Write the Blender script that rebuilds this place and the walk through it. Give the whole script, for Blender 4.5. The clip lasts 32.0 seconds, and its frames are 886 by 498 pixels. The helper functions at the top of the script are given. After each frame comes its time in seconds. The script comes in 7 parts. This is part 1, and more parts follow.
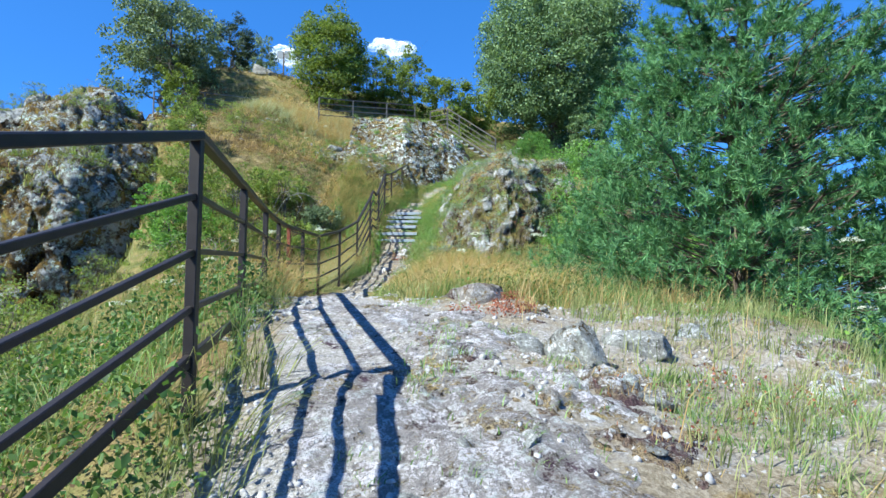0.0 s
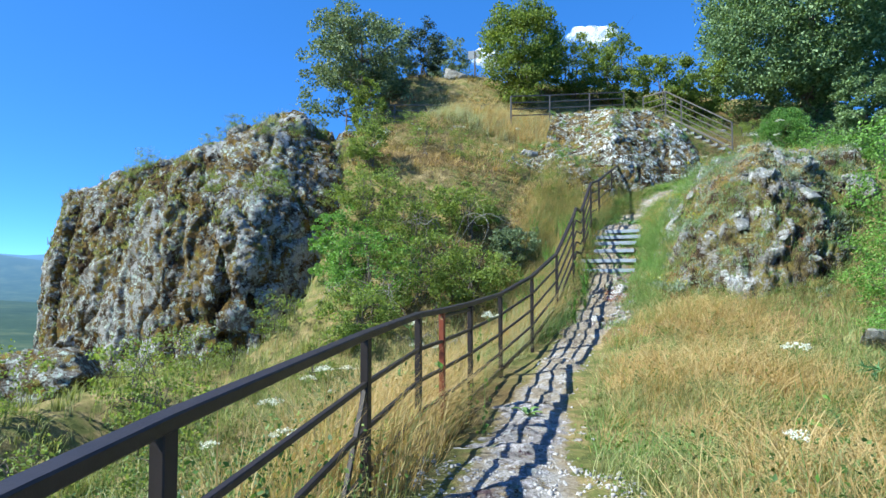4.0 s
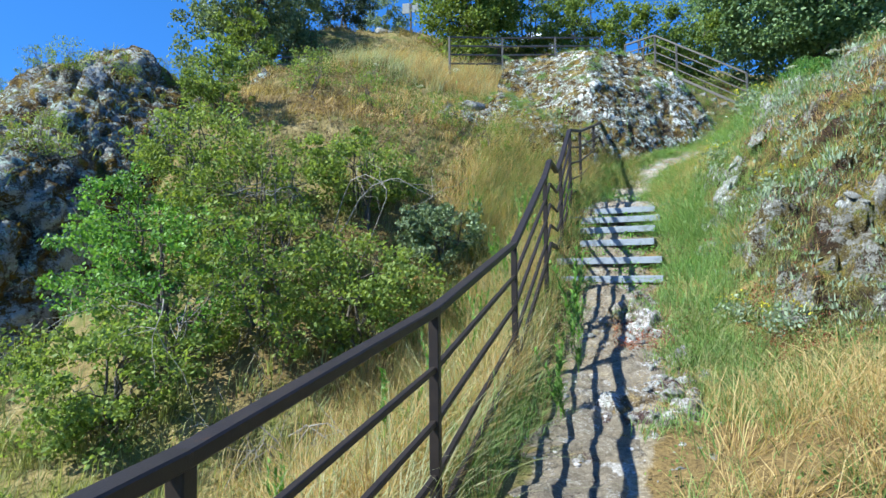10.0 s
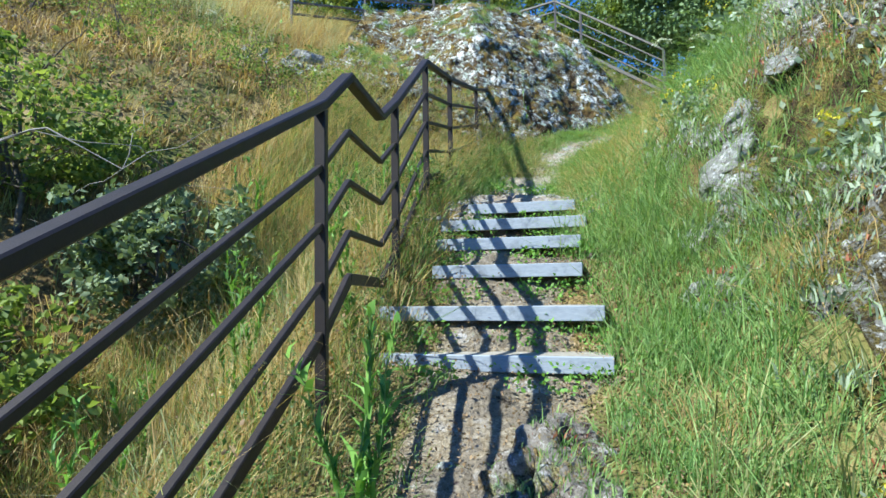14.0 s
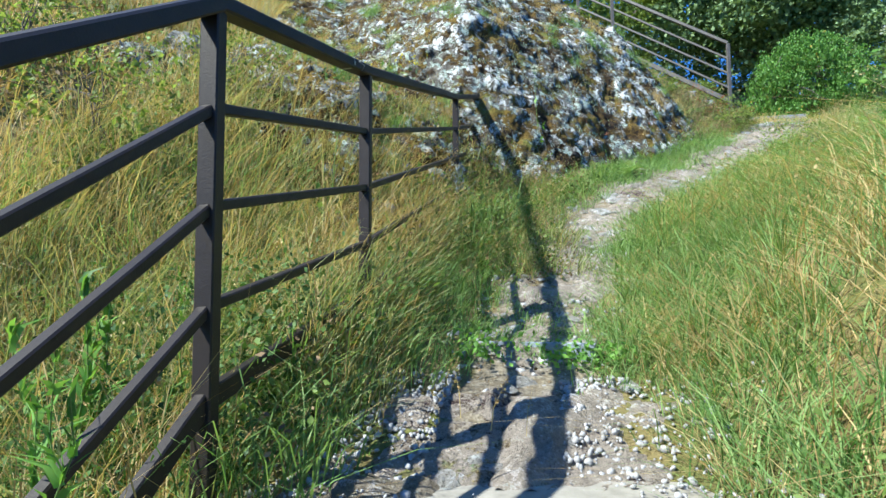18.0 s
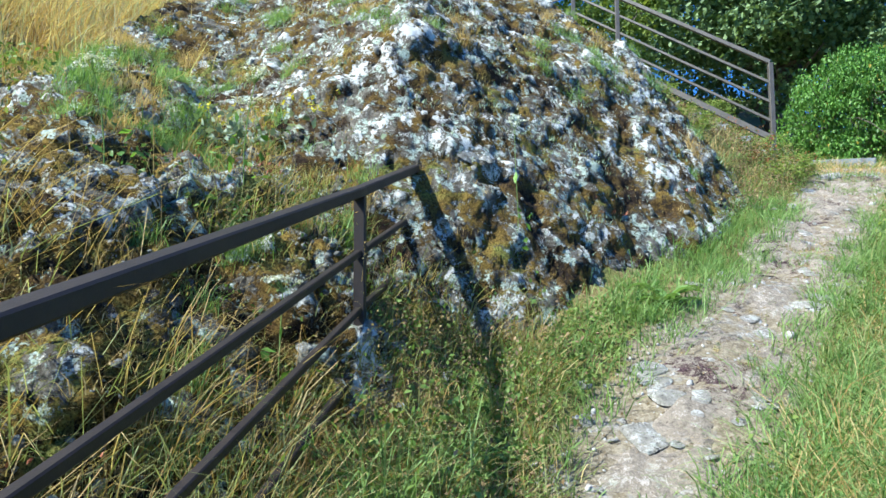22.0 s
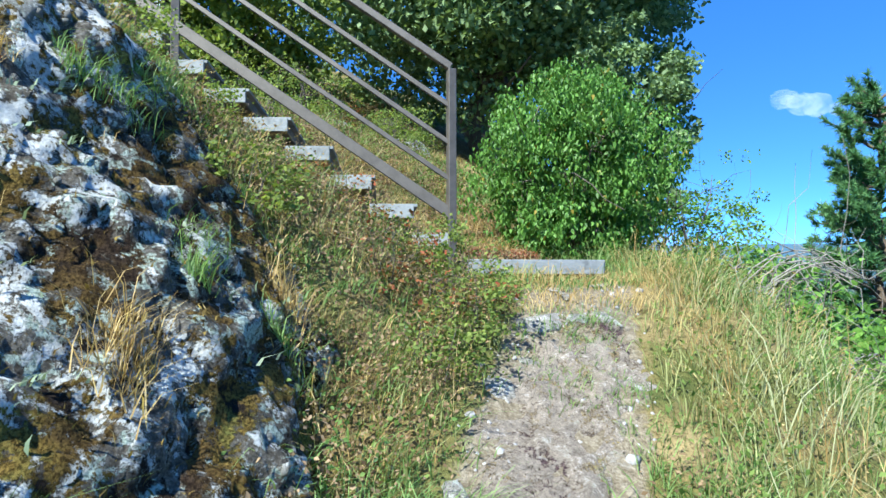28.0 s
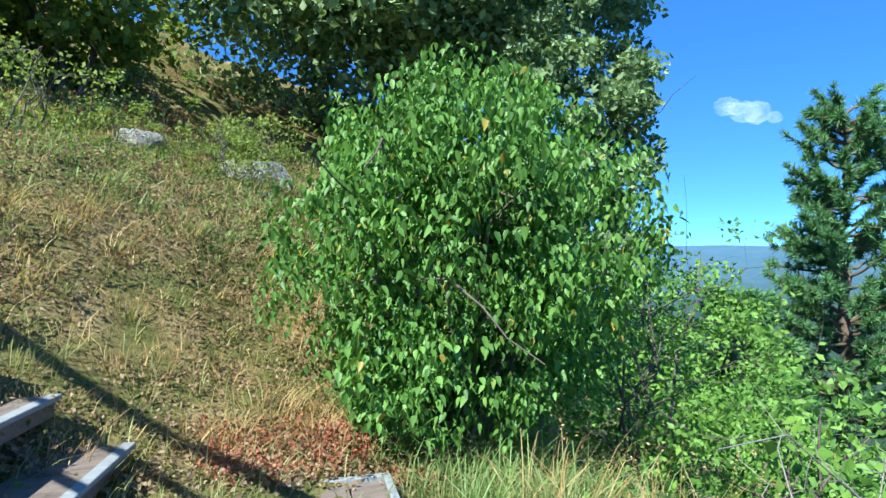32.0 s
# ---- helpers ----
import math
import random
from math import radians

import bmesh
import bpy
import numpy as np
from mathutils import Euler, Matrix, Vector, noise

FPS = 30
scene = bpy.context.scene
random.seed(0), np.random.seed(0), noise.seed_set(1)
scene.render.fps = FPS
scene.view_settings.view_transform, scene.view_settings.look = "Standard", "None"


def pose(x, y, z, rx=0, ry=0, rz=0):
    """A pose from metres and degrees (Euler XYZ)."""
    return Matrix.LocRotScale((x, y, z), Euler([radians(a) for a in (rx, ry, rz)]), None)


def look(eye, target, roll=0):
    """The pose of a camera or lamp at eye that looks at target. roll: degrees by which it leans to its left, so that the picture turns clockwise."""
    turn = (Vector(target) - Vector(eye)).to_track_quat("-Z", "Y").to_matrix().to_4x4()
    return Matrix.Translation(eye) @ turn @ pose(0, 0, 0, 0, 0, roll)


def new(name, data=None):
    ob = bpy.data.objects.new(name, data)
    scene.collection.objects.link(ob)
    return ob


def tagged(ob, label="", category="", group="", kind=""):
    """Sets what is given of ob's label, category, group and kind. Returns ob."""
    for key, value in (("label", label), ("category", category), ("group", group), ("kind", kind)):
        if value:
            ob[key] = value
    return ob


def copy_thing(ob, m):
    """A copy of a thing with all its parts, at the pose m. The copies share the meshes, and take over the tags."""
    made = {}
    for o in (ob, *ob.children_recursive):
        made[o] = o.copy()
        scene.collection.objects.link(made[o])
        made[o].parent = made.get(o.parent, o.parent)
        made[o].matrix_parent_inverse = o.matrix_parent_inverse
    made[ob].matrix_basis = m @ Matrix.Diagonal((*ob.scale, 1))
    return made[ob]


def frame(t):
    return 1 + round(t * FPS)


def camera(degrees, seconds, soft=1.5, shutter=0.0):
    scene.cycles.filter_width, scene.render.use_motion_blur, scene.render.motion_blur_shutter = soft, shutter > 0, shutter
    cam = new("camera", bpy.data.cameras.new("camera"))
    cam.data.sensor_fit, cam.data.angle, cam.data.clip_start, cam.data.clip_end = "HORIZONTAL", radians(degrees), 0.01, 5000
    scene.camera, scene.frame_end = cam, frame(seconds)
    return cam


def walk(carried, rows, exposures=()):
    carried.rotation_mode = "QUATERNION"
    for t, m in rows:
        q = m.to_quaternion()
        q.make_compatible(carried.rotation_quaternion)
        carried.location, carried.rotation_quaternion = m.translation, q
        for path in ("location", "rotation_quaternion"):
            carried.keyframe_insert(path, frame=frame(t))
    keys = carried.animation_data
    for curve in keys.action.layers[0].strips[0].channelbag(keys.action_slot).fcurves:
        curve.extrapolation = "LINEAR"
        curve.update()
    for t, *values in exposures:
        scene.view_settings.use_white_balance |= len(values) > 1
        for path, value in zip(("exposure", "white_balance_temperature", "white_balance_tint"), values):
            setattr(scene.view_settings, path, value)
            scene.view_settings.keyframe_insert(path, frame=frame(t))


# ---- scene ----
cam = camera(74.1, 32.0)
PATH = [
    (0, (0.206, 0.115, 1.311), (0.236, 2.112, 1.419), 0.7),
    (0.5, (0.14, 0.612, 1.47), (0.12, 2.609, 1.575), 0.7),
    (1, (0.158, 1.122, 1.449), (-0.009, 3.112, 1.552), 0.7),
    (1.5, (0.276, 1.576, 1.549), (0.031, 3.558, 1.649), 0.5),
    (2, (0.303, 2.054, 1.762), (-0.051, 4.021, 1.859), 0.3),
    (2.5, (0.222, 2.573, 1.859), (-0.219, 4.522, 1.956), 0.5),
    (3, (0.136, 2.966, 2.112), (-0.379, 4.897, 2.204), 0.2),
    (3.5, (-0.077, 3.359, 2.308), (-0.674, 5.265, 2.399), 0.1),
    (4, (-0.16, 3.692, 2.446), (-0.808, 5.582, 2.533), -0.1),
    (4.5, (-0.166, 4.281, 2.428), (-0.823, 6.167, 2.523), -0.4),
    (6.5, (-0.634, 6.42, 2.616), (-1.294, 8.306, 2.706), -0.3),
    (7, (-0.752, 6.915, 2.603), (-1.386, 8.809, 2.698), -0.2),
    (7.5, (-0.825, 7.422, 2.615), (-1.428, 9.326, 2.713), -0.4),
    (8, (-0.923, 7.969, 2.552), (-1.511, 9.878, 2.648), -0.4),
    (8.5, (-0.991, 8.603, 2.529), (-1.559, 10.518, 2.625), -0.4),
    (9, (-1.07, 9.283, 2.521), (-1.616, 11.204, 2.616), -0.4),
    (9.5, (-1.142, 9.995, 2.574), (-1.678, 11.919, 2.668), -0.5),
    (10, (-1.15, 10.63, 2.575), (-1.656, 12.562, 2.673), -0.6),
    (10.5, (-1.152, 11.132, 2.628), (-1.636, 13.07, 2.73), -0.6),
    (11, (-1.165, 11.627, 2.584), (-1.615, 13.573, 2.69), -0.3),
    (11.5, (-1.107, 12.19, 2.589), (-1.483, 14.152, 2.696), -0.6),
    (12, (-1.166, 12.67, 2.727), (-1.5, 14.64, 2.818), -0.6),
    (12.5, (-1.154, 13.298, 2.749), (-1.472, 15.27, 2.849), -0.6),
    (13, (-1.042, 13.967, 2.688), (-1.282, 15.949, 2.808), 0.1),
    (13.5, (-0.973, 14.572, 2.81), (-1.156, 16.561, 2.926), -0.6),
    (15.5, (-0.975, 17.097, 3.302), (-1.116, 19.086, 3.45), -0.8),
    (16, (-0.979, 17.613, 3.47), (-1.147, 19.601, 3.612), -0.5),
    (16.5, (-0.948, 17.979, 3.631), (-1.149, 19.964, 3.764), -0.5),
    (17, (-0.94, 18.326, 3.772), (-1.167, 20.309, 3.909), -0.4),
    (17.5, (-0.9, 18.679, 4.037), (-1.121, 20.662, 4.179), -0.4),
    (18, (-0.778, 18.926, 4.199), (-0.97, 20.912, 4.341), -0.3),
    (18.5, (-0.76, 19.209, 4.565), (-0.914, 21.198, 4.707), -0.4),
    (19, (-0.754, 19.555, 4.602), (-0.893, 21.546, 4.741), -0.4),
    (19.5, (-0.735, 19.915, 4.816), (-0.859, 21.906, 4.951), -0.4),
    (20, (-0.741, 20.323, 4.878), (-0.847, 22.315, 5.021), -0.5),
    (20.5, (-0.758, 20.645, 5.075), (-0.868, 22.637, 5.222), -0.5),
    (21, (-0.711, 20.86, 5.225), (-0.842, 22.85, 5.367), -0.4),
    (21.5, (-0.625, 21.119, 5.335), (-0.764, 23.109, 5.474), -0.3),
    (22, (-0.575, 21.414, 5.479), (-0.719, 23.404, 5.62), -0.3),
    (22.5, (-0.596, 21.814, 5.581), (-0.744, 23.804, 5.716), -0.3),
    (23, (-0.518, 22.239, 5.69), (-0.657, 24.229, 5.831), -0.4),
    (23.5, (-0.368, 22.719, 5.857), (-0.497, 24.71, 5.988), -0.2),
    (24, (-0.276, 23.103, 5.991), (-0.38, 25.095, 6.124), -0.2),
    (24.5, (-0.083, 23.441, 6.078), (-0.143, 25.435, 6.214), -0.4),
    (25, (0.111, 23.799, 6.183), (0.129, 25.794, 6.32), -0.6),
    (25.5, (0.25, 24.109, 6.347), (0.383, 26.101, 6.466), 0.1),
    (26, (0.495, 24.252, 6.525), (0.794, 26.225, 6.652), 0.3),
    (26.5, (0.822, 24.512, 6.584), (1.289, 26.453, 6.712), 0.5),
    (28.5, (1.904, 25.93, 7.239), (2.664, 27.778, 7.302), 0.1),
    (29, (2.114, 26.318, 7.348), (2.896, 28.158, 7.418), 0.5),
    (29.5, (2.41, 26.628, 7.407), (3.214, 28.458, 7.474), 0.4),
    (30, (2.725, 26.93, 7.582), (3.556, 28.748, 7.654), 0.4),
    (30.5, (2.97, 27.169, 7.627), (3.81, 28.982, 7.703), 0.3),
    (31, (3.198, 27.415, 7.774), (4.062, 29.217, 7.847), 0.6),
    (31.5, (3.486, 27.659, 7.914), (4.369, 29.452, 7.982), 0.8),
    (32, (3.709, 27.87, 8.056), (4.583, 29.668, 8.118), 0.5),
]
walk(cam, [(t, look(eye, target, roll)) for t, eye, target, roll in PATH], [(0, 1.42, 5900, -2.0), (11, 1.42, 5900, -2.0), (20, 1.50, 5900, -2.0), (25.5, 1.60, 5900, -2.0), (29, 1.50, 5900, -2.0), (32, 1.57, 5900, -2.0)])

# ---- light ----
SUN_TRAVEL = Vector((0.93, 0.60, -1.14)).normalized()
sun_data = bpy.data.lights.new("sun", "SUN")
sun_data.energy, sun_data.angle, sun_data.color = 4.2, radians(0.55), (1.0, 0.95, 0.86)
sun = new("sun", sun_data)
sun.matrix_world = look((0, 0, 60), Vector((0, 0, 60)) + SUN_TRAVEL)
world = bpy.data.worlds.new("world")
scene.world = world
world.use_nodes = True
sky_node = world.node_tree.nodes.new("ShaderNodeTexSky")
sky_node.sky_type, sky_node.sun_disc = "NISHITA", False
sky_node.sun_elevation = math.asin(-SUN_TRAVEL.z)
sky_node.sun_rotation = math.atan2(-SUN_TRAVEL.x, -SUN_TRAVEL.y)
sky_node.altitude, sky_node.air_density, sky_node.dust_density, sky_node.ozone_density = 2500, 0.55, 0.0, 7.0
tint = world.node_tree.nodes.new("ShaderNodeMix")
tint.data_type, tint.blend_type = "RGBA", "MULTIPLY"
tint.inputs[0].default_value, tint.inputs[7].default_value = 1.0, (0.72, 0.92, 1.05, 1)
world.node_tree.links.new(sky_node.outputs["Color"], tint.inputs[6])
deep = world.node_tree.nodes.new("ShaderNodeMix")
deep.data_type = "RGBA"
deep.inputs[0].default_value, deep.inputs[7].default_value = 0.5, (0.12, 0.64, 2.15, 1)
world.node_tree.links.new(tint.outputs[2], deep.inputs[6])
world.node_tree.links.new(deep.outputs[2], world.node_tree.nodes["Background"].inputs["Color"])
world.node_tree.nodes["Background"].inputs["Strength"].default_value = 0.15

# ---- small tools ----
rng = np.random.default_rng(7)


def smooth01(t):
    t = np.clip(t, 0.0, 1.0)
    return t * t * (3 - 2 * t)


def lattice(i, j, k, seed):
    h = (i * 374761393 + j * 668265263 + k * 2147483647 + seed * 144269) & 0xFFFFFFFF
    h = ((h ^ (h >> 13)) * 1274126177) & 0xFFFFFFFF
    h = ((h ^ (h >> 16)) * 2246822519) & 0xFFFFFFFF
    return ((h ^ (h >> 15)) & 0xFFFFFF) / 0xFFFFFF * 2 - 1


def vnoise(p, seed=0):
    """Value noise in -1..1 at the points p (n, 3)."""
    f = np.floor(p)
    i, u = f.astype(np.int64), p - f
    u = u * u * (3 - 2 * u)
    out = 0
    for a in (0, 1):
        for b in (0, 1):
            for c in (0, 1):
                w = (u[:, 0] if a else 1 - u[:, 0]) * (u[:, 1] if b else 1 - u[:, 1]) * (u[:, 2] if c else 1 - u[:, 2])
                out = out + w * lattice(i[:, 0] + a, i[:, 1] + b, i[:, 2] + c, seed)
    return out


def fbm(p, octaves=4, seed=0, gain=0.5):
    total, amp = 0, 1.0
    for o in range(octaves):
        total = total + amp * vnoise(p * 2.03**o + 17.3 * o, seed + o)
        amp *= gain
    return total


def flat3(x, y, s=1.0):
    return np.stack([np.ravel(x) * s, np.ravel(y) * s, np.zeros(np.size(x))], 1)


def mesh_of(name, verts, faces, smooth=False):
    """A mesh from arrays of vertices and of triangles or quads."""
    me = bpy.data.meshes.new(name)
    verts, faces = np.asarray(verts, np.float32), np.asarray(faces, np.int32)
    n, k = faces.shape
    me.vertices.add(len(verts))
    me.vertices.foreach_set("co", verts.ravel())
    me.loops.add(n * k)
    me.loops.foreach_set("vertex_index", faces.ravel())
    me.polygons.add(n)
    me.polygons.foreach_set("loop_start", np.arange(n, dtype=np.int32) * k)
    if smooth:
        me.polygons.foreach_set("use_smooth", np.ones(n, bool))
    me.update(calc_edges=True)
    return me


def put(name, me, material, parent=None, label="", m=None):
    ob = new(name, me)
    if material:
        me.materials.append(material) if not me.materials else None
    if parent:
        ob.parent = parent
    if m is not None:
        ob.matrix_basis = m
    if label:
        ob["label"] = label
    return ob


def part(name, bm, material, parent, label=""):
    me = bpy.data.meshes.new(name)
    bm.to_mesh(me)
    bm.free()
    return put(name, me, material, parent, label)


def thing(name, label, category, at=(0, 0, 0), group="", kind=""):
    ob = new(name)
    ob.location = at
    return tagged(ob, label, category, group, kind)


def merge(pieces):
    """Joins (verts, faces) pairs into one."""
    v, f, off = [], [], 0
    for a, b in pieces:
        v.append(a)
        f.append(np.asarray(b) + off)
        off += len(a)
    return np.concatenate(v), np.concatenate(f)


def tube(pts, radii, sides=6):
    """Quads round a line of points."""
    pts = np.asarray(pts, float)
    t = np.gradient(pts, axis=0)
    t /= np.linalg.norm(t, axis=1)[:, None] + 1e-9
    ref = np.where(np.abs(t[:, 2:3]) > 0.9, [[1.0, 0, 0]], [[0, 0, 1.0]])
    a = np.cross(t, ref)
    a /= np.linalg.norm(a, axis=1)[:, None] + 1e-9
    b = np.cross(t, a)
    ang = np.arange(sides) / sides * 2 * np.pi
    ring = pts[:, None] + np.asarray(radii)[:, None, None] * (np.cos(ang)[None, :, None] * a[:, None] + np.sin(ang)[None, :, None] * b[:, None])
    n = len(pts)
    i, j = np.meshgrid(np.arange(n - 1), np.arange(sides), indexing="ij")
    k = (j + 1) % sides
    f = np.stack([i * sides + j, i * sides + k, (i + 1) * sides + k, (i + 1) * sides + j], -1).reshape(-1, 4)
    return ring.reshape(-1, 3), f


def bar(a, b, w, h, bevel=0.004, up=(0, 0, 1)):
    """A bevelled box of width w and height h from a to b, as a bmesh."""
    a, b = Vector(a), Vector(b)
    d = b - a
    bm = bmesh.new()
    bmesh.ops.create_cube(bm, size=1)
    side = d.cross(Vector(up)).normalized()
    top = side.cross(d).normalized()
    m = Matrix((side * w, d, top * h)).transposed().to_4x4()
    m.translation = (a + b) / 2
    bmesh.ops.transform(bm, matrix=m, verts=bm.verts)
    if bevel:
        bmesh.ops.bevel(bm, geom=bm.edges[:], offset=bevel, segments=1, affect="EDGES", profile=0.5)
    bmesh.ops.recalc_face_normals(bm, faces=bm.faces)
    return bm


# ---- materials ----
def mat(name):
    m = bpy.data.materials.new(name)
    m.use_nodes = True
    nt = m.node_tree
    return m, nt, nt.nodes["Principled BSDF"]


def node(nt, kind, **kw):
    n = nt.nodes.new(kind)
    for k, v in kw.items():
        n.inputs[k.replace("_", " ")].default_value = v
    return n


def noise_at(nt, scale, detail=5, rough=0.55, coords=None, distort=0.0):
    n = node(nt, "ShaderNodeTexNoise", Scale=scale, Detail=detail, Roughness=rough, Distortion=distort)
    if coords is not None:
        nt.links.new(coords, n.inputs["Vector"])
    return n.outputs["Fac"]


def place(nt):
    return nt.nodes.new("ShaderNodeTexCoord").outputs["Object"]


def world_place(nt):
    return nt.nodes.new("ShaderNodeNewGeometry").outputs["Position"]


def ramp(nt, fac, stops):
    r = nt.nodes.new("ShaderNodeValToRGB")
    els = r.color_ramp.elements
    while len(els) < len(stops):
        els.new(0.5)
    for e, (p, c) in zip(els, stops):
        e.position = p
        e.color = (*c, 1) if len(c) == 3 else c
    nt.links.new(fac, r.inputs["Fac"])
    return r.outputs["Color"]


def step_ramp(nt, fac, lo, hi):
    if lo > hi:
        return ramp(nt, fac, [(hi, (1, 1, 1)), (lo, (0, 0, 0))])
    return ramp(nt, fac, [(lo, (0, 0, 0)), (hi, (1, 1, 1))])


def blend(nt, fac, a, b, mode="MIX"):
    n = nt.nodes.new("ShaderNodeMix")
    n.data_type, n.blend_type = "RGBA", mode
    for value, key in ((fac, 0), (a, 6), (b, 7)):
        if isinstance(value, (int, float)):
            n.inputs[key].default_value = value
        elif isinstance(value, tuple):
            n.inputs[key].default_value = (*value, 1)
        else:
            nt.links.new(value, n.inputs[key])
    return n.outputs[2]


def relief(nt, bsdf, fac, strength, distance):
    b = node(nt, "ShaderNodeBump", Strength=strength, Distance=distance)
    nt.links.new(fac, b.inputs["Height"])
    nt.links.new(b.outputs["Normal"], bsdf.inputs["Normal"])


def leaf_material(name, dark, light, gloss=0.45, shine=0.35, patch=0.8, dry=None, deep=(0.84, 0.80, 0.72)):
    """Leaves and blades: each one its own shade, some light shining through."""
    m, nt, bsdf = mat(name)
    geo = nt.nodes.new("ShaderNodeNewGeometry")
    shade = ramp(nt, geo.outputs["Random Per Island"], [(0.0, dark), (1.0, light)])
    big = noise_at(nt, patch, 3, 0.6, geo.outputs["Position"])
    shade = blend(nt, step_ramp(nt, big, 0.38, 0.66), shade, blend(nt, 1.0, shade, deep, "MULTIPLY"))
    if dry:
        rare = step_ramp(nt, geo.outputs["Random Per Island"], dry[0], dry[0] + 0.02)
        shade = blend(nt, rare, shade, dry[1])
    nt.links.new(shade, bsdf.inputs["Base Color"])
    bsdf.inputs["Roughness"].default_value = gloss
    bsdf.inputs["Specular IOR Level"].default_value = 0.3
    back = nt.nodes.new("ShaderNodeBsdfTranslucent")
    nt.links.new(blend(nt, 1.0, shade, (1.0, 1.0, 0.55), "MULTIPLY"), back.inputs["Color"])
    mix = node(nt, "ShaderNodeMixShader", Fac=shine)
    nt.links.new(bsdf.outputs[0], mix.inputs[1])
    nt.links.new(back.outputs[0], mix.inputs[2])
    nt.links.new(mix.outputs[0], nt.nodes["Material Output"].inputs["Surface"])
    return m


def weigh(nt, pairs):
    """A weighted sum of values."""
    total = None
    for out, w in pairs:
        n = nt.nodes.new("ShaderNodeMath")
        n.operation, n.inputs[1].default_value, n.inputs[2].default_value = "MULTIPLY_ADD", w, 0.0
        nt.links.new(out, n.inputs[0])
        if total is not None:
            nt.links.new(total, n.inputs[2])
        total = n.outputs[0]
    return total


def rock_material(name, base, lichen, moss, lichen_from, moss_from, drift=1.0, grain=1.0, pit=0.325, depth=0.04, crusts=(0.42, 0.34, 0.24)):
    """Weathered limestone: grey stone, crusts of pale lichen more on the proud blocks, moss and soil more in the
    hollows, pits with their shade painted near black.
    """
    m, nt, bsdf = mat(name)
    pos = world_place(nt)
    # block height: proud blocks turn paler, recesses mossier and darker
    key = nt.nodes.new("ShaderNodeAttribute")
    key.attribute_name = "crust"
    grit = noise_at(nt, 90 * grain, 4, 0.75, pos)
    fine = noise_at(nt, 32 * grain, 7, 0.75, pos)
    mid = noise_at(nt, 9.0 * grain, 8, 0.72, pos, 0.5)
    big = noise_at(nt, 1.1 * drift, 6, 0.65, pos)
    col = ramp(nt, weigh(nt, [(fine, 0.5), (mid, 0.5)]), [(0.34, tuple(c * 0.35 for c in base)), (0.46, tuple(c * 0.8 for c in base)), (0.54, base), (0.68, tuple(c * 1.5 for c in base))])
    pale = step_ramp(nt, weigh(nt, [(fine, crusts[0]), (mid, crusts[1]), (grit, crusts[2]), (key.outputs["Fac"], 0.09)]), lichen_from, lichen_from + 0.035)
    crust = ramp(nt, noise_at(nt, 7, 5, 0.7, pos), [(0.38, (lichen[0] * 0.72, lichen[1] * 0.80, lichen[2] * 0.74)), (0.5, lichen), (0.66, (lichen[0] * 1.12, lichen[1] * 1.08, lichen[2] * 1.12))])
    col = blend(nt, pale, col, crust)
    moss_mask = step_ramp(nt, weigh(nt, [(noise_at(nt, 5.5 * grain, 8, 0.72, pos, 0.6), 0.38), (noise_at(nt, 34 * grain, 6, 0.75, pos), 0.36), (big, 0.26), (key.outputs["Fac"], -0.09)]), moss_from, moss_from + 0.03)
    hue = ramp(nt, noise_at(nt, 2.7, 4, 0.6, pos), [(0.40, (moss[0] * 0.45, moss[1] * 0.36, moss[2] * 0.6)), (0.50, moss), (0.58, (moss[0] * 1.5, moss[1] * 1.45, moss[2])), (0.68, (moss[0] * 0.9, moss[1] * 1.6, moss[2] * 1.5))])
    plush = blend(nt, step_ramp(nt, noise_at(nt, 95, 4, 0.7, pos), 0.56, 0.42), hue, blend(nt, 1.0, hue, (0.30, 0.28, 0.3), "MULTIPLY"))
    col = blend(nt, moss_mask, col, plush)
    col = blend(nt, step_ramp(nt, grit, 0.44, 0.34), col, blend(nt, 1.0, col, (0.35, 0.32, 0.30), "MULTIPLY"))
    # near-black in the colour stands for shade inside pits, more in recesses
    pits = step_ramp(nt, weigh(nt, [(noise_at(nt, 11, 7, 0.75, pos), 0.8), (key.outputs["Fac"], 0.10)]), pit, pit - 0.055)
    col = blend(nt, pits, col, (0.035, 0.027, 0.022))
    nt.links.new(col, bsdf.inputs["Base Color"])
    bsdf.inputs["Roughness"].default_value = 0.95
    bsdf.inputs["Specular IOR Level"].default_value = 0.1
    relief(nt, bsdf, weigh(nt, [(fine, 0.6), (grit, 0.25), (moss_mask, 0.12), (pits, -0.2)]), 1.0, depth)
    return m


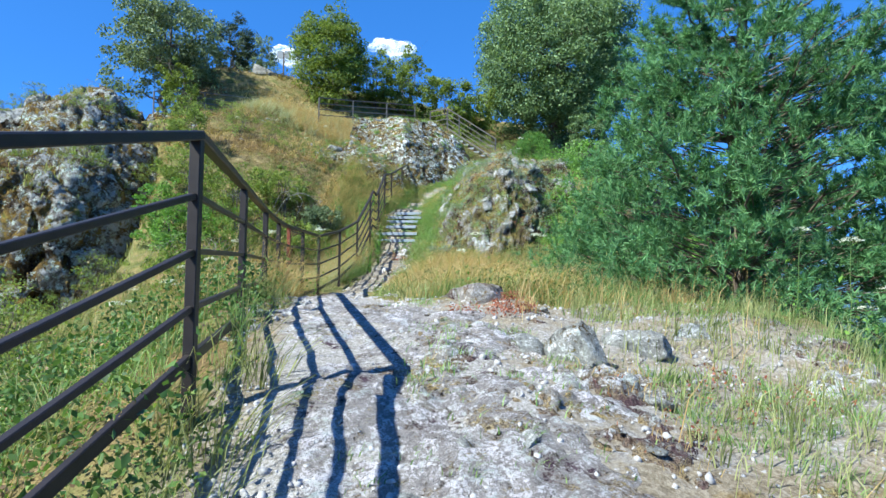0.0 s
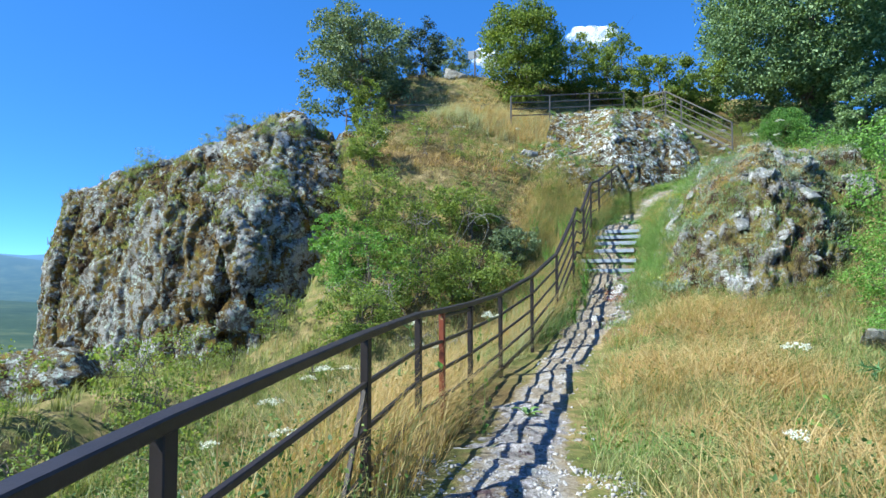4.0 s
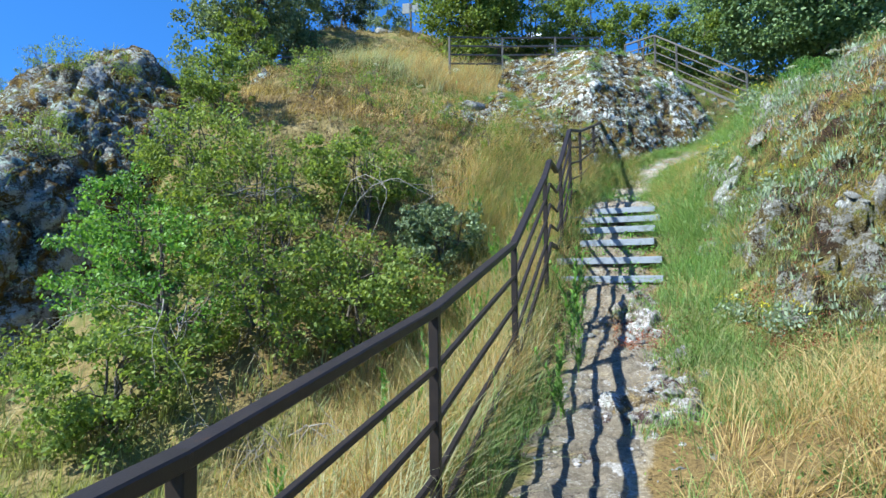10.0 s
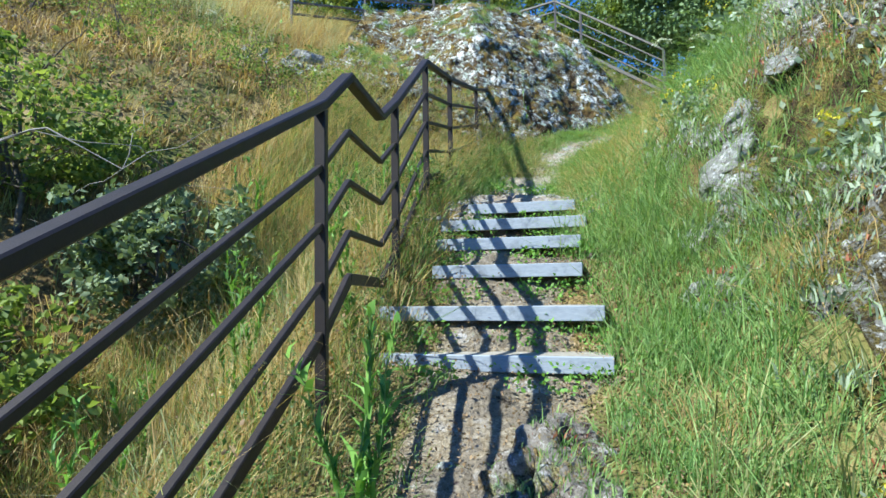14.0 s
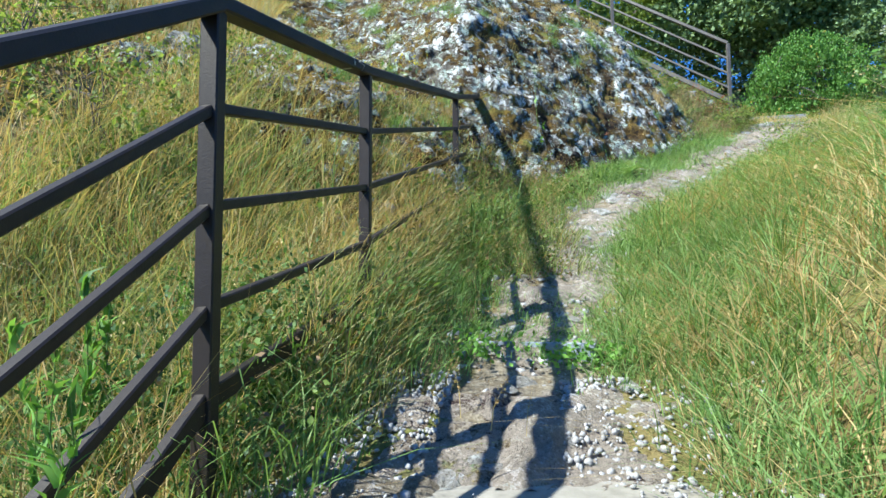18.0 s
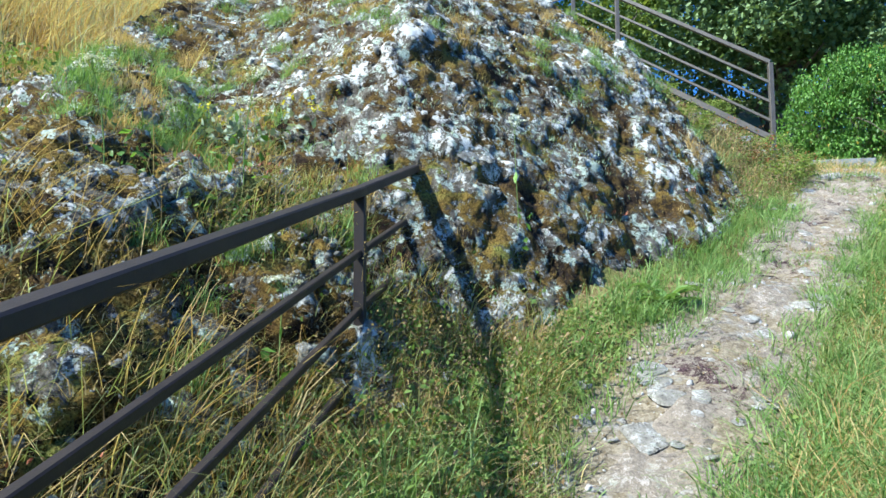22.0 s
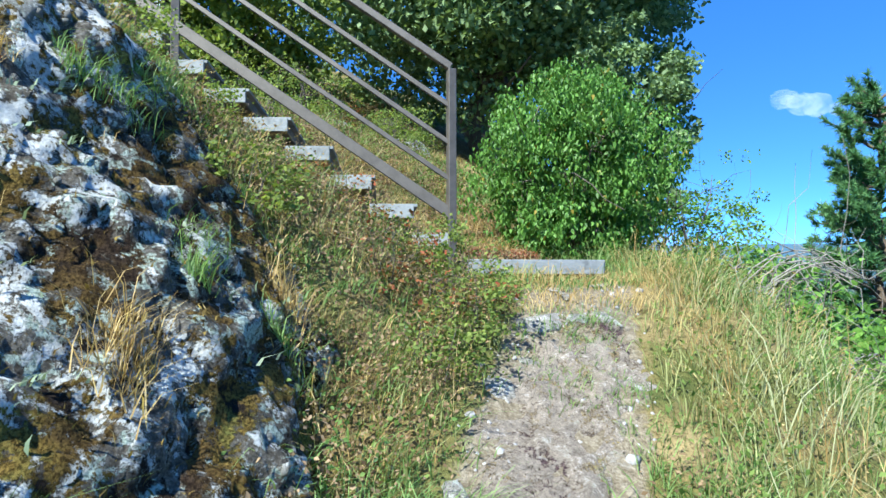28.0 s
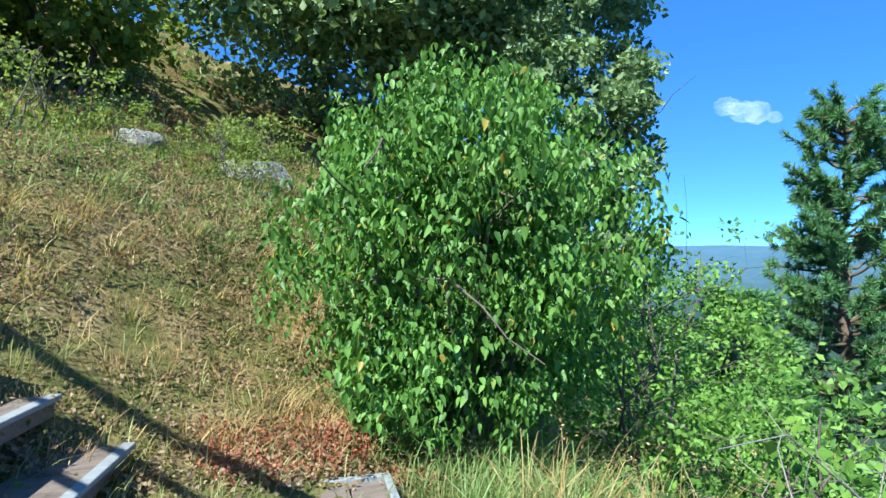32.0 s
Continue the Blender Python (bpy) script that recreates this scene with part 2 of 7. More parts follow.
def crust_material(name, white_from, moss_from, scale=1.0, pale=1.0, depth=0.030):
    """Limestone under crusts of lavender-white and pale green lichen, amber moss cushions, dark dead moss, and pits
    with their shade painted near black.
    """
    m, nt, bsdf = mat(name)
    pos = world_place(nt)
    # block height shifts the colour: paler where proud, darker and mossier where sunk
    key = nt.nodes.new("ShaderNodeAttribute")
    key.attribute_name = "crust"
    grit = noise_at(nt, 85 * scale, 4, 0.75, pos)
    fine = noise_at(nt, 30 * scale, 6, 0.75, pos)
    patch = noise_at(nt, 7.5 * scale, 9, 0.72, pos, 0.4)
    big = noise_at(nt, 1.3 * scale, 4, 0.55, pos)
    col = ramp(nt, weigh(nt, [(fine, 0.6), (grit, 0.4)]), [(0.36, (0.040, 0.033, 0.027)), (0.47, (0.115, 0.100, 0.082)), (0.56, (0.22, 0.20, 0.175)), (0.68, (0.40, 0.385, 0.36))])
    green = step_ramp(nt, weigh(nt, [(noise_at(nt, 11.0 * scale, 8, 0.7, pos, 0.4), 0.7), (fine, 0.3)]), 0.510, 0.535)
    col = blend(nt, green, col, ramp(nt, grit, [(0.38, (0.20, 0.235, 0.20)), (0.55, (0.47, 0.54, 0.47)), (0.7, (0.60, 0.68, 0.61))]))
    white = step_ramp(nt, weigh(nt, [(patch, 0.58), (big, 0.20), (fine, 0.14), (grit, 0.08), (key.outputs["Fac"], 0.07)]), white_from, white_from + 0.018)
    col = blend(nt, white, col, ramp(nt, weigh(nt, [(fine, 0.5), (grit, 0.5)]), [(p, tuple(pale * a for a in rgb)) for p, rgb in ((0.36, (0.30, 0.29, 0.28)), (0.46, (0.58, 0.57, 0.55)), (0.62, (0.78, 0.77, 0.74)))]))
    moss_mask = step_ramp(nt, weigh(nt, [(noise_at(nt, 4.8 * scale, 9, 0.72, pos, 0.4), 0.70), (fine, 0.30), (key.outputs["Fac"], -0.07)]), moss_from, moss_from + 0.022)
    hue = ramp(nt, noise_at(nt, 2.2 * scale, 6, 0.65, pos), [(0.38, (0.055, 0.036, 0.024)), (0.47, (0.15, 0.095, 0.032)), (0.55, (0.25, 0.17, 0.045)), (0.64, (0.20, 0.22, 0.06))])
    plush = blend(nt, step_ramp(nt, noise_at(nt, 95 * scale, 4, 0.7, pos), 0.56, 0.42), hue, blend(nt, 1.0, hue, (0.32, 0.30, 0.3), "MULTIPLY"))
    col = blend(nt, moss_mask, col, plush)
    # shade of the pits is put into the colour, denser in recesses
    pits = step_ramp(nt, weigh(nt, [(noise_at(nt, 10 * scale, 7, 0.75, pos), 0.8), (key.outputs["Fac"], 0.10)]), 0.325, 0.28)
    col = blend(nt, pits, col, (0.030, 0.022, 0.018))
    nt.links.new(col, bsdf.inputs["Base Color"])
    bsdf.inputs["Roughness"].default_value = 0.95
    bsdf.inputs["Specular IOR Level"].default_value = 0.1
    relief(nt, bsdf, weigh(nt, [(fine, 0.6), (grit, 0.2), (white, 0.10), (moss_mask, 0.18), (pits, -0.2)]), 1.0, depth)
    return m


def ground_material():
    """Thin soil with dry turf and moss; trodden limestone gravel where the attribute 'path' is high, bare rock where 'stone' is."""
    m, nt, bsdf = mat("hillside_ground")
    pos = world_place(nt)
    fine = noise_at(nt, 26, 7, 0.7, pos)
    mid = noise_at(nt, 2.6, 6, 0.62, pos, 0.3)
    big = noise_at(nt, 0.33, 4, 0.5, pos)
    turf = ramp(nt, mid, [(0.30, (0.085, 0.100, 0.030)), (0.44, (0.155, 0.155, 0.050)), (0.55, (0.235, 0.185, 0.080)), (0.70, (0.37, 0.285, 0.140))])
    moss = ramp(nt, fine, [(0.3, (0.09, 0.062, 0.030)), (0.6, (0.24, 0.165, 0.07)), (0.8, (0.34, 0.26, 0.11))])
    turf = blend(nt, step_ramp(nt, big, 0.5, 0.6), turf, moss)
    turf = blend(nt, step_ramp(nt, noise_at(nt, 60, 5, 0.7, pos), 0.5, 0.62), turf, blend(nt, 1.0, turf, (0.45, 0.42, 0.4), "MULTIPLY"))
    gravel = ramp(nt, noise_at(nt, 42, 7, 0.8, pos), [(0.36, (0.13, 0.112, 0.095)), (0.48, (0.27, 0.245, 0.225)), (0.62, (0.47, 0.44, 0.43))])
    earth = ramp(nt, weigh(nt, [(fine, 0.6), (noise_at(nt, 90, 4, 0.7, pos), 0.4)]), [(0.36, (0.10, 0.075, 0.05)), (0.5, (0.235, 0.19, 0.135)), (0.62, (0.38, 0.325, 0.25))])
    chips = nt.nodes.new("ShaderNodeAttribute")
    chips.attribute_name = "chips"
    gravel = blend(nt, step_ramp(nt, weigh(nt, [(noise_at(nt, 3.3, 6, 0.7, pos), 0.9), (chips.outputs["Fac"], 0.4)]), 0.56, 0.64), earth, gravel)
    key = nt.nodes.new("ShaderNodeAttribute")
    key.attribute_name = "path"
    edge = nt.nodes.new("ShaderNodeMath")
    edge.operation = "ADD"
    nt.links.new(key.outputs["Fac"], edge.inputs[0])
    wob = nt.nodes.new("ShaderNodeMath")
    wob.operation, wob.inputs[1].default_value = "MULTIPLY_ADD", 0.8
    wob.inputs[2].default_value = -0.4
    nt.links.new(noise_at(nt, 5, 6, 0.7, pos), wob.inputs[0])
    nt.links.new(wob.outputs[0], edge.inputs[1])
    col = blend(nt, step_ramp(nt, edge.outputs[0], 0.36, 0.46), turf, earth)
    col = blend(nt, step_ramp(nt, edge.outputs[0], 0.54, 0.70), col, gravel)
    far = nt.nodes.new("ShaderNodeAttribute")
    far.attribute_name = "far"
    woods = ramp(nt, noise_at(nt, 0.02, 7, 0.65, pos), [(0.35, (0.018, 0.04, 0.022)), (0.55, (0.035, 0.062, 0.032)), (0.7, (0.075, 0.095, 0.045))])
    # air haze painted into the woods colour, bluer with distance
    haze_tint = nt.nodes.new("ShaderNodeAttribute")
    haze_tint.attribute_name = "distance"
    woods = blend(nt, haze_tint.outputs["Fac"], woods, (0.10, 0.20, 0.33))
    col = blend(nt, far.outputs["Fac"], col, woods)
    nt.links.new(col, bsdf.inputs["Base Color"])
    bsdf.inputs["Roughness"].default_value = 0.95
    bsdf.inputs["Specular IOR Level"].default_value = 0.145
    relief(nt, bsdf, blend(nt, 0.5, fine, noise_at(nt, 70, 5, 0.7, pos)), 0.8, 0.03)
    return m


def metal_material(name, base, rust, amount, rough=0.5):
    m, nt, bsdf = mat(name)
    pos = world_place(nt)
    col = ramp(nt, noise_at(nt, 9, 6, 0.7, pos), [(0.35, tuple(c * 0.7 for c in base)), (0.6, base)])
    col = blend(nt, step_ramp(nt, noise_at(nt, 5, 7, 0.75, pos), 0.66 - amount, 0.74 - amount), col, rust)
    nt.links.new(col, bsdf.inputs["Base Color"])
    bsdf.inputs["Roughness"].default_value = rough
    bsdf.inputs["Metallic"].default_value = 0.25
    relief(nt, bsdf, noise_at(nt, 160, 4, 0.6, pos), 0.25, 0.003)
    return m


def board_material(name, base, pale, along=(2.0, 30.0, 30.0), rough=0.7):
    m, nt, bsdf = mat(name)
    mapping = node(nt, "ShaderNodeMapping", Scale=along)
    nt.links.new(place(nt), mapping.inputs["Vector"])
    grain = noise_at(nt, 3.0, 6, 0.65, mapping.outputs["Vector"])
    col = ramp(nt, grain, [(0.3, base), (0.7, pale)])
    dirt = noise_at(nt, 6, 6, 0.7, world_place(nt))
    col = blend(nt, step_ramp(nt, dirt, 0.52, 0.7), col, tuple(c * 0.55 for c in base))
    nt.links.new(col, bsdf.inputs["Base Color"])
    bsdf.inputs["Roughness"].default_value = rough
    relief(nt, bsdf, grain, 0.3, 0.004)
    return m


def plain_material(name, base, pale, scale=20, rough=0.8, bump=0.4, depth=0.01):
    m, nt, bsdf = mat(name)
    n = noise_at(nt, scale, 6, 0.65, world_place(nt))
    nt.links.new(ramp(nt, n, [(0.3, base), (0.7, pale)]), bsdf.inputs["Base Color"])
    bsdf.inputs["Roughness"].default_value = rough
    relief(nt, bsdf, n, bump, depth)
    return m


GROUND = ground_material()
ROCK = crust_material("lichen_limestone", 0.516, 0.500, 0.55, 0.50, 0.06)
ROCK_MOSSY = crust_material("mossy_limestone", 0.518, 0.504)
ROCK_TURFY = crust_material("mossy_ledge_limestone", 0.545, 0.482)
ROCK_PALE = rock_material("pale_limestone", (0.30, 0.285, 0.26), (0.50, 0.49, 0.47), (0.16, 0.13, 0.05), 0.55, 0.60)
STEEL = metal_material("brown_painted_steel", (0.030, 0.021, 0.018), (0.11, 0.045, 0.02), -0.02)
RUST = metal_material("orange_primer_steel", (0.26, 0.065, 0.03), (0.12, 0.05, 0.03), 0.0)
TAUPE = metal_material("taupe_painted_steel", (0.125, 0.11, 0.10), (0.18, 0.13, 0.09), -0.1)
DECK = board_material("brown_composite_board", (0.13, 0.098, 0.083), (0.225, 0.178, 0.155))
EDGE = board_material("white_edge_strip", (0.21, 0.225, 0.24), (0.305, 0.32, 0.34))
BARK = plain_material("grey_bark", (0.06, 0.05, 0.04), (0.17, 0.14, 0.115), 24, 0.9, 0.8, 0.02)
PINE_BARK = plain_material("pine_bark", (0.07, 0.05, 0.038), (0.19, 0.14, 0.10), 18, 0.9, 0.8, 0.02)
DEAD = plain_material("dead_wood", (0.15, 0.13, 0.115), (0.33, 0.305, 0.28), 40, 0.9)
OAK_LEAF = leaf_material("oak_leaf", (0.085, 0.150, 0.062), (0.340, 0.465, 0.225), 0.6, 0.35, 0.9, None, (0.7, 0.72, 0.7))
SILVER_LEAF = leaf_material("silver_green_leaf", (0.095, 0.145, 0.075), (0.300, 0.370, 0.215), 0.6, 0.35, 0.5)
HORN_LEAF = leaf_material("bright_shrub_leaf", (0.095, 0.155, 0.028), (0.310, 0.390, 0.085), 0.6, 0.4, 0.6)
BUSH_LEAF = leaf_material("broad_shrub_leaf", (0.070, 0.170, 0.032), (0.235, 0.440, 0.100), 0.45, 0.4, 1.6, (0.975, (0.341, 0.264, 0.046)), (0.6, 0.62, 0.55))
SCRUB_LEAF = leaf_material("scrub_leaf", (0.100, 0.165, 0.040), (0.360, 0.450, 0.120), 0.6, 0.5, 0.7)
GREEN_LEAF = leaf_material("fresh_green_leaf", (0.085, 0.200, 0.036), (0.270, 0.480, 0.100), 0.5, 0.4, 0.7)
NEEDLE = leaf_material("pine_needle", (0.065, 0.190, 0.075), (0.240, 0.430, 0.170), 0.5, 0.3, 3.2, None, (0.45, 0.50, 0.48))
CEDAR = leaf_material("dark_conifer_needle", (0.023, 0.046, 0.023), (0.070, 0.109, 0.054), 0.5, 0.15, 0.9)
STRAW = leaf_material("dry_straw", (0.390, 0.250, 0.095), (0.720, 0.570, 0.300), 0.6, 0.42, 0.5)
GREEN_BLADE = leaf_material("green_grass_blade", (0.095, 0.205, 0.050), (0.370, 0.520, 0.200), 0.5, 0.48, 0.6)
MIXED_BLADE = leaf_material("olive_grass_blade", (0.120, 0.160, 0.045), (0.480, 0.500, 0.240), 0.55, 0.45, 0.45)
GREY_HERB = leaf_material("grey_green_herb", (0.155, 0.217, 0.139), (0.434, 0.512, 0.388), 0.6, 0.3, 0.9)
MOSS = leaf_material("brown_moss_tuft", (0.11, 0.075, 0.026), (0.34, 0.25, 0.07), 0.8, 0.25, 1.5)
SEDUM = leaf_material("red_stonecrop", (0.20, 0.055, 0.035), (0.44, 0.17, 0.10), 0.6, 0.2, 1.5)
AUTUMN = leaf_material("yellow_red_leaf", (0.11, 0.16, 0.04), (0.40, 0.10, 0.055), 0.6, 0.35, 1.5)
PETAL = leaf_material("white_umbel_flower", (0.66, 0.68, 0.60), (0.85, 0.86, 0.80), 0.7, 0.3, 2)
YELLOW = leaf_material("yellow_flower", (0.60, 0.52, 0.03), (0.78, 0.70, 0.08), 0.6, 0.3, 2)
STONE = rock_material("white_lichen_stone", (0.30, 0.295, 0.28), (0.58, 0.575, 0.57), (0.19, 0.13, 0.035), 0.525, 0.545)
RISER = board_material("bluish_riser_board", (0.225, 0.25, 0.30), (0.315, 0.345, 0.41))
SANDY = plain_material("sandy_board_top", (0.22, 0.195, 0.165), (0.35, 0.315, 0.27), 18, 0.9, 0.4, 0.01)
GRAVEL = plain_material("limestone_chips", (0.24, 0.225, 0.22), (0.47, 0.45, 0.455), 30, 0.9, 0.5, 0.006)
GRAVEL_SLAB = rock_material("worn_path_slab", (0.36, 0.335, 0.31), (0.54, 0.525, 0.515), (0.27, 0.21, 0.13), 0.52, 0.60)
KNOLL = rock_material("grassy_limestone", (0.26, 0.25, 0.23), (0.56, 0.56, 0.555), (0.17, 0.14, 0.055), 0.545, 0.470)
BEDROCK = rock_material("trodden_limestone", (0.32, 0.285, 0.255), (0.58, 0.555, 0.565), (0.29, 0.22, 0.14), 0.518, 0.485, 1.0, 1.0, 0.325)
HERB_LEAF = leaf_material("meadow_herb_leaf", (0.075, 0.150, 0.030), (0.260, 0.360, 0.100), 0.6, 0.4, 0.8)
DRY_HERB = leaf_material("dry_brown_herb", (0.140, 0.090, 0.050), (0.420, 0.300, 0.190), 0.8, 0.25, 0.8)
FEATHER = leaf_material("pale_feather_grass", (0.300, 0.330, 0.160), (0.600, 0.600, 0.400), 0.6, 0.45, 0.8)
PATH_STONY = rock_material("trodden_gravel", (0.34, 0.305, 0.295), (0.60, 0.565, 0.58), (0.30, 0.24, 0.18), 0.508, 0.535, 1.0, 1.6, 0.31)
PATH_EARTH = rock_material("trodden_earth", (0.29, 0.24, 0.185), (0.45, 0.42, 0.395), (0.31, 0.25, 0.17), 0.545, 0.58, 1.0, 1.5, 0.285)
PATH_PALE = rock_material("pale_trodden_gravel", (0.36, 0.30, 0.25), (0.53, 0.475, 0.43), (0.29, 0.225, 0.15), 0.548, 0.53, 1.0, 2.0, 0.30, 0.025)
ROPE = plain_material("grey_rope", (0.30, 0.29, 0.27), (0.52, 0.50, 0.47), 60, 0.9, 0.6, 0.004)
HILL_BLADE = leaf_material("brown_hill_grass", (0.150, 0.115, 0.042), (0.500, 0.390, 0.180), 0.6, 0.4, 0.4)
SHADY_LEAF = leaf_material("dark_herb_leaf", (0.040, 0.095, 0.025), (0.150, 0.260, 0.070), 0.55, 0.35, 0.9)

# ---- the hill ----
PATH_Y = [-30, -6, 0, 1.5, 3.2, 5, 7.5, 9, 11, 13.5, 15.5, 17.4, 18.2, 18.48, 18.85, 19.25, 19.65, 20.02, 20.41, 21, 22, 23.5, 24.7, 25.2, 26.5, 27.6, 28.9, 31, 36]
PATH_X = [1.5, 0.6, 0.2, 0.2, 0.1, -0.35, -0.94, -1.2, -1.4, -1.36, -1.1, -0.98, -0.93, -0.92, -0.90, -0.86, -0.82, -0.79, -0.75, -0.695, -0.58, -0.12, 0.70, 1.10, 2.15, 3.0, 4.0, 4.8, 6.5]
PATH_Z = [-6, -1.4, -0.12, 0.2, 0.80, 1.02, 1.06, 0.93, 0.95, 1.15, 1.50, 2.10, 2.40, 2.50, 2.74, 3.00, 3.21, 3.39, 3.57, 3.79, 4.05, 4.62, 5.14, 5.36, 5.85, 6.36, 6.98, 7.2, 8.0]
HILL_Y = [-60, -10, 0, 6, 12, 16, 19, 22.1, 25.8, 28, 32, 38, 46, 70, 120]
HILL_Z = [-18, -3.4, -2.0, -1.3, -0.7, 0.5, 2.9, 5.75, 7.45, 8.75, 10.1, 13.6, 14.6, 12, 2]


def path_x(y):
    return np.interp(y, PATH_Y, PATH_X)


def path_z(y):
    return np.interp(y, PATH_Y, PATH_Z)


def ground_z(x, y, bumps=True):
    """Height of the ground; x and y are arrays."""
    x, y = np.asarray(x, float), np.asarray(y, float)
    u = x - path_x(y)
    pz = path_z(y)
    shift = np.clip(0.62 * (-x - 5), -9, 4.2)
    shift = np.where(shift > 0, shift * smooth01((y - 17) / 5.5), shift)
    yy = y + shift
    hill = np.interp(yy, HILL_Y, HILL_Z)
    # the crag on the west end: a steep front, its top sinking westwards
    front = np.interp(x, [-25, -22, -19, -15.5, -12.5, -9.3], [25.0, 23.2, 22.3, 20.8, 18.6, 18.2])
    top = np.interp(x, [-27, -25.5, -23.5, -21, -18.5, -16, -12, -9], [-4, -3, 2.5, 5.6, 6.3, 6.6, 7.9, 8.2]) - 0.30 * np.maximum(0, y - front - 8)
    low = np.interp(x, [-30, -12, -9.5, -8], [-4.0, -0.3, 0.2, 1.0])
    crag = low + (top - low) * np.clip((y - front) / np.interp(x, [-20, -14], [2.5, 6.0]), 0, 1)
    wc = smooth01((-x - 8.6) / 1.6)
    hill = hill * (1 - wc) + (crag + (np.minimum(hill, 13.5) - crag) * smooth01((y - front - 7) / 7) * smooth01((x + 17.5) / 4.5)) * wc
    pz = pz + (np.maximum(hill, pz) - pz) * smooth01((y - 30.4) / 3.0)
    # sideways from the trodden line
    bank = np.interp(y, [4, 8, 12, 15, 16.3, 17.2, 18.5, 19.6, 21, 23, 24.6, 40], [-0.1, 0.05, 0.2, 0.3, 0.4, 0.85, 1.35, 1.65, 1.6, 0.75, 0.0, 0.0])
    right = pz + bank * smooth01((u - 0.35) / 2.1)
    edge = np.interp(y, [-10, 0, 8, 20, 26, 30, 40, 60], [1.5, 2.2, 4.2, 5.2, 4.0, 5.6, 9.5, 15])
    drop = np.minimum(0.75 * np.maximum(0, x - edge), 40)
    right = np.where(y > 29.5, hill * smooth01((y - 29.5) / 2) + right * (1 - smooth01((y - 29.5) / 2)), right) - drop
    left_w = smooth01((-u - np.interp(y, [0, 12, 16, 22, 23, 25.2, 26.2, 30], [0.95, 0.95, 0.75, 0.6, 0.85, 0.85, 0.5, 0.5])) / np.interp(y, [0, 12, 17, 22, 25, 26.2, 30], [5.0, 3.5, 2.2, 1.8, 1.6, 1.2, 1.6]))
    z = np.where(u < 0, pz * (1 - left_w) + hill * left_w, right)
    # the bank that carries the upper stair
    carry = np.clip(7.02 + 0.72 * (3.2 - x), -50, 9.3)
    ws = smooth01((y - 27.4) / 1.9) * (1 - smooth01((y - 31.2) / 3)) * smooth01((-u - 0.35) / 1.1) * smooth01((x + 3) / 2.5)
    z = z + (np.maximum(z, carry) - z) * ws
    r = np.hypot(x, y - 15)
    wf = smooth01((r - 45) / 120)
    p = flat3(x, y, 1 / 420.0)
    rise = np.interp(r, [0, 500, 1100, 2000, 3000, 4200], [0, -25, -10, 60, 150, 190])
    far = -42 + 34 * fbm(p, 4, 5).reshape(x.shape) + rise * (0.75 + 0.5 * vnoise(p * 0.7, 9).reshape(x.shape))
    z = z * (1 - wf) + far * wf
    if bumps:
        near = np.exp(-np.maximum(0, np.abs(u) - 0.4) ** 2 / 0.8)
        b = fbm(flat3(x, y, 0.55), 4, 21).reshape(x.shape) * 0.16 * (1 - 0.75 * near) + fbm(flat3(x, y, 3.1), 3, 31).reshape(x.shape) * 0.035
        z = z + b * (1 - wf)
    return z


def warped(lo, hi, step, reach, n):
    """Even steps between lo and hi, then wider and wider ones to the reach."""
    out = np.geomspace(step, reach, n)
    return np.concatenate([lo - out[::-1], np.arange(lo, hi, step), hi + out])


def build_ground():
    xs, ys = warped(-22, 12, 0.15, 3600, 44), warped(-3, 42, 0.15, 3600, 44)
    X, Y = np.meshgrid(xs, ys)
    Z = ground_z(X, Y)
    nx, ny = len(xs), len(ys)
    i, j = np.meshgrid(np.arange(ny - 1), np.arange(nx - 1), indexing="ij")
    q = np.stack([i * nx + j, i * nx + j + 1, (i + 1) * nx + j + 1, (i + 1) * nx + j], -1).reshape(-1, 4)
    me = mesh_of("ground", np.stack([X, Y, Z], -1).reshape(-1, 3), q, True)
    u = X - path_x(Y)
    half = np.interp(Y, [-5, 0, 3, 5, 7.3, 8.2, 10, 12, 15, 17, 20, 22, 23, 24, 26, 28, 29], [0.95, 0.95, 0.92, 0.76, 0.36, 0.32, 0.32, 0.23, 0.34, 0.40, 0.28, 0.22, 0.30, 0.42, 0.42, 0.38, 0.36])
    path = np.clip(1.25 - np.abs(u) / half * 0.75, 0, 1) * (Y < 29.2)
    rocky = smooth01((2.6 - np.hypot((X - 1.3) / 1.25, (Y - 4.3))) / 1.2)
    path = np.maximum(path, rocky * 0.6)
    r = np.hypot(X, Y - 15)
    chips = np.interp(Y, [0, 5, 8, 15, 17, 23, 24, 29], [0.75, 0.6, 0.45, 0.35, 0.2, 0.35, 0.2, 0.1])
    # distance sets how strongly painted blue haze covers the far woods
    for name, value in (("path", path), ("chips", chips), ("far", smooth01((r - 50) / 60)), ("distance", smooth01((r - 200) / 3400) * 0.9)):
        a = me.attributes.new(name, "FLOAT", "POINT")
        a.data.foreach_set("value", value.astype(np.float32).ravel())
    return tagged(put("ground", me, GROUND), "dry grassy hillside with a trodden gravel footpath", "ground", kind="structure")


build_ground()


PATH_HALF = ([-5, 0, 3, 5, 7.3, 8.2, 10, 12, 14, 15.5, 17, 20, 20.5, 21.0, 21.5, 22, 23, 24, 26, 28, 29], [0.95, 0.95, 0.95, 0.80, 0.38, 0.35, 0.36, 0.25, 0.30, 0.42, 0.5, 0.34, 0.62, 0.55, 0.26, 0.21, 0.30, 0.42, 0.42, 0.36, 0.36])


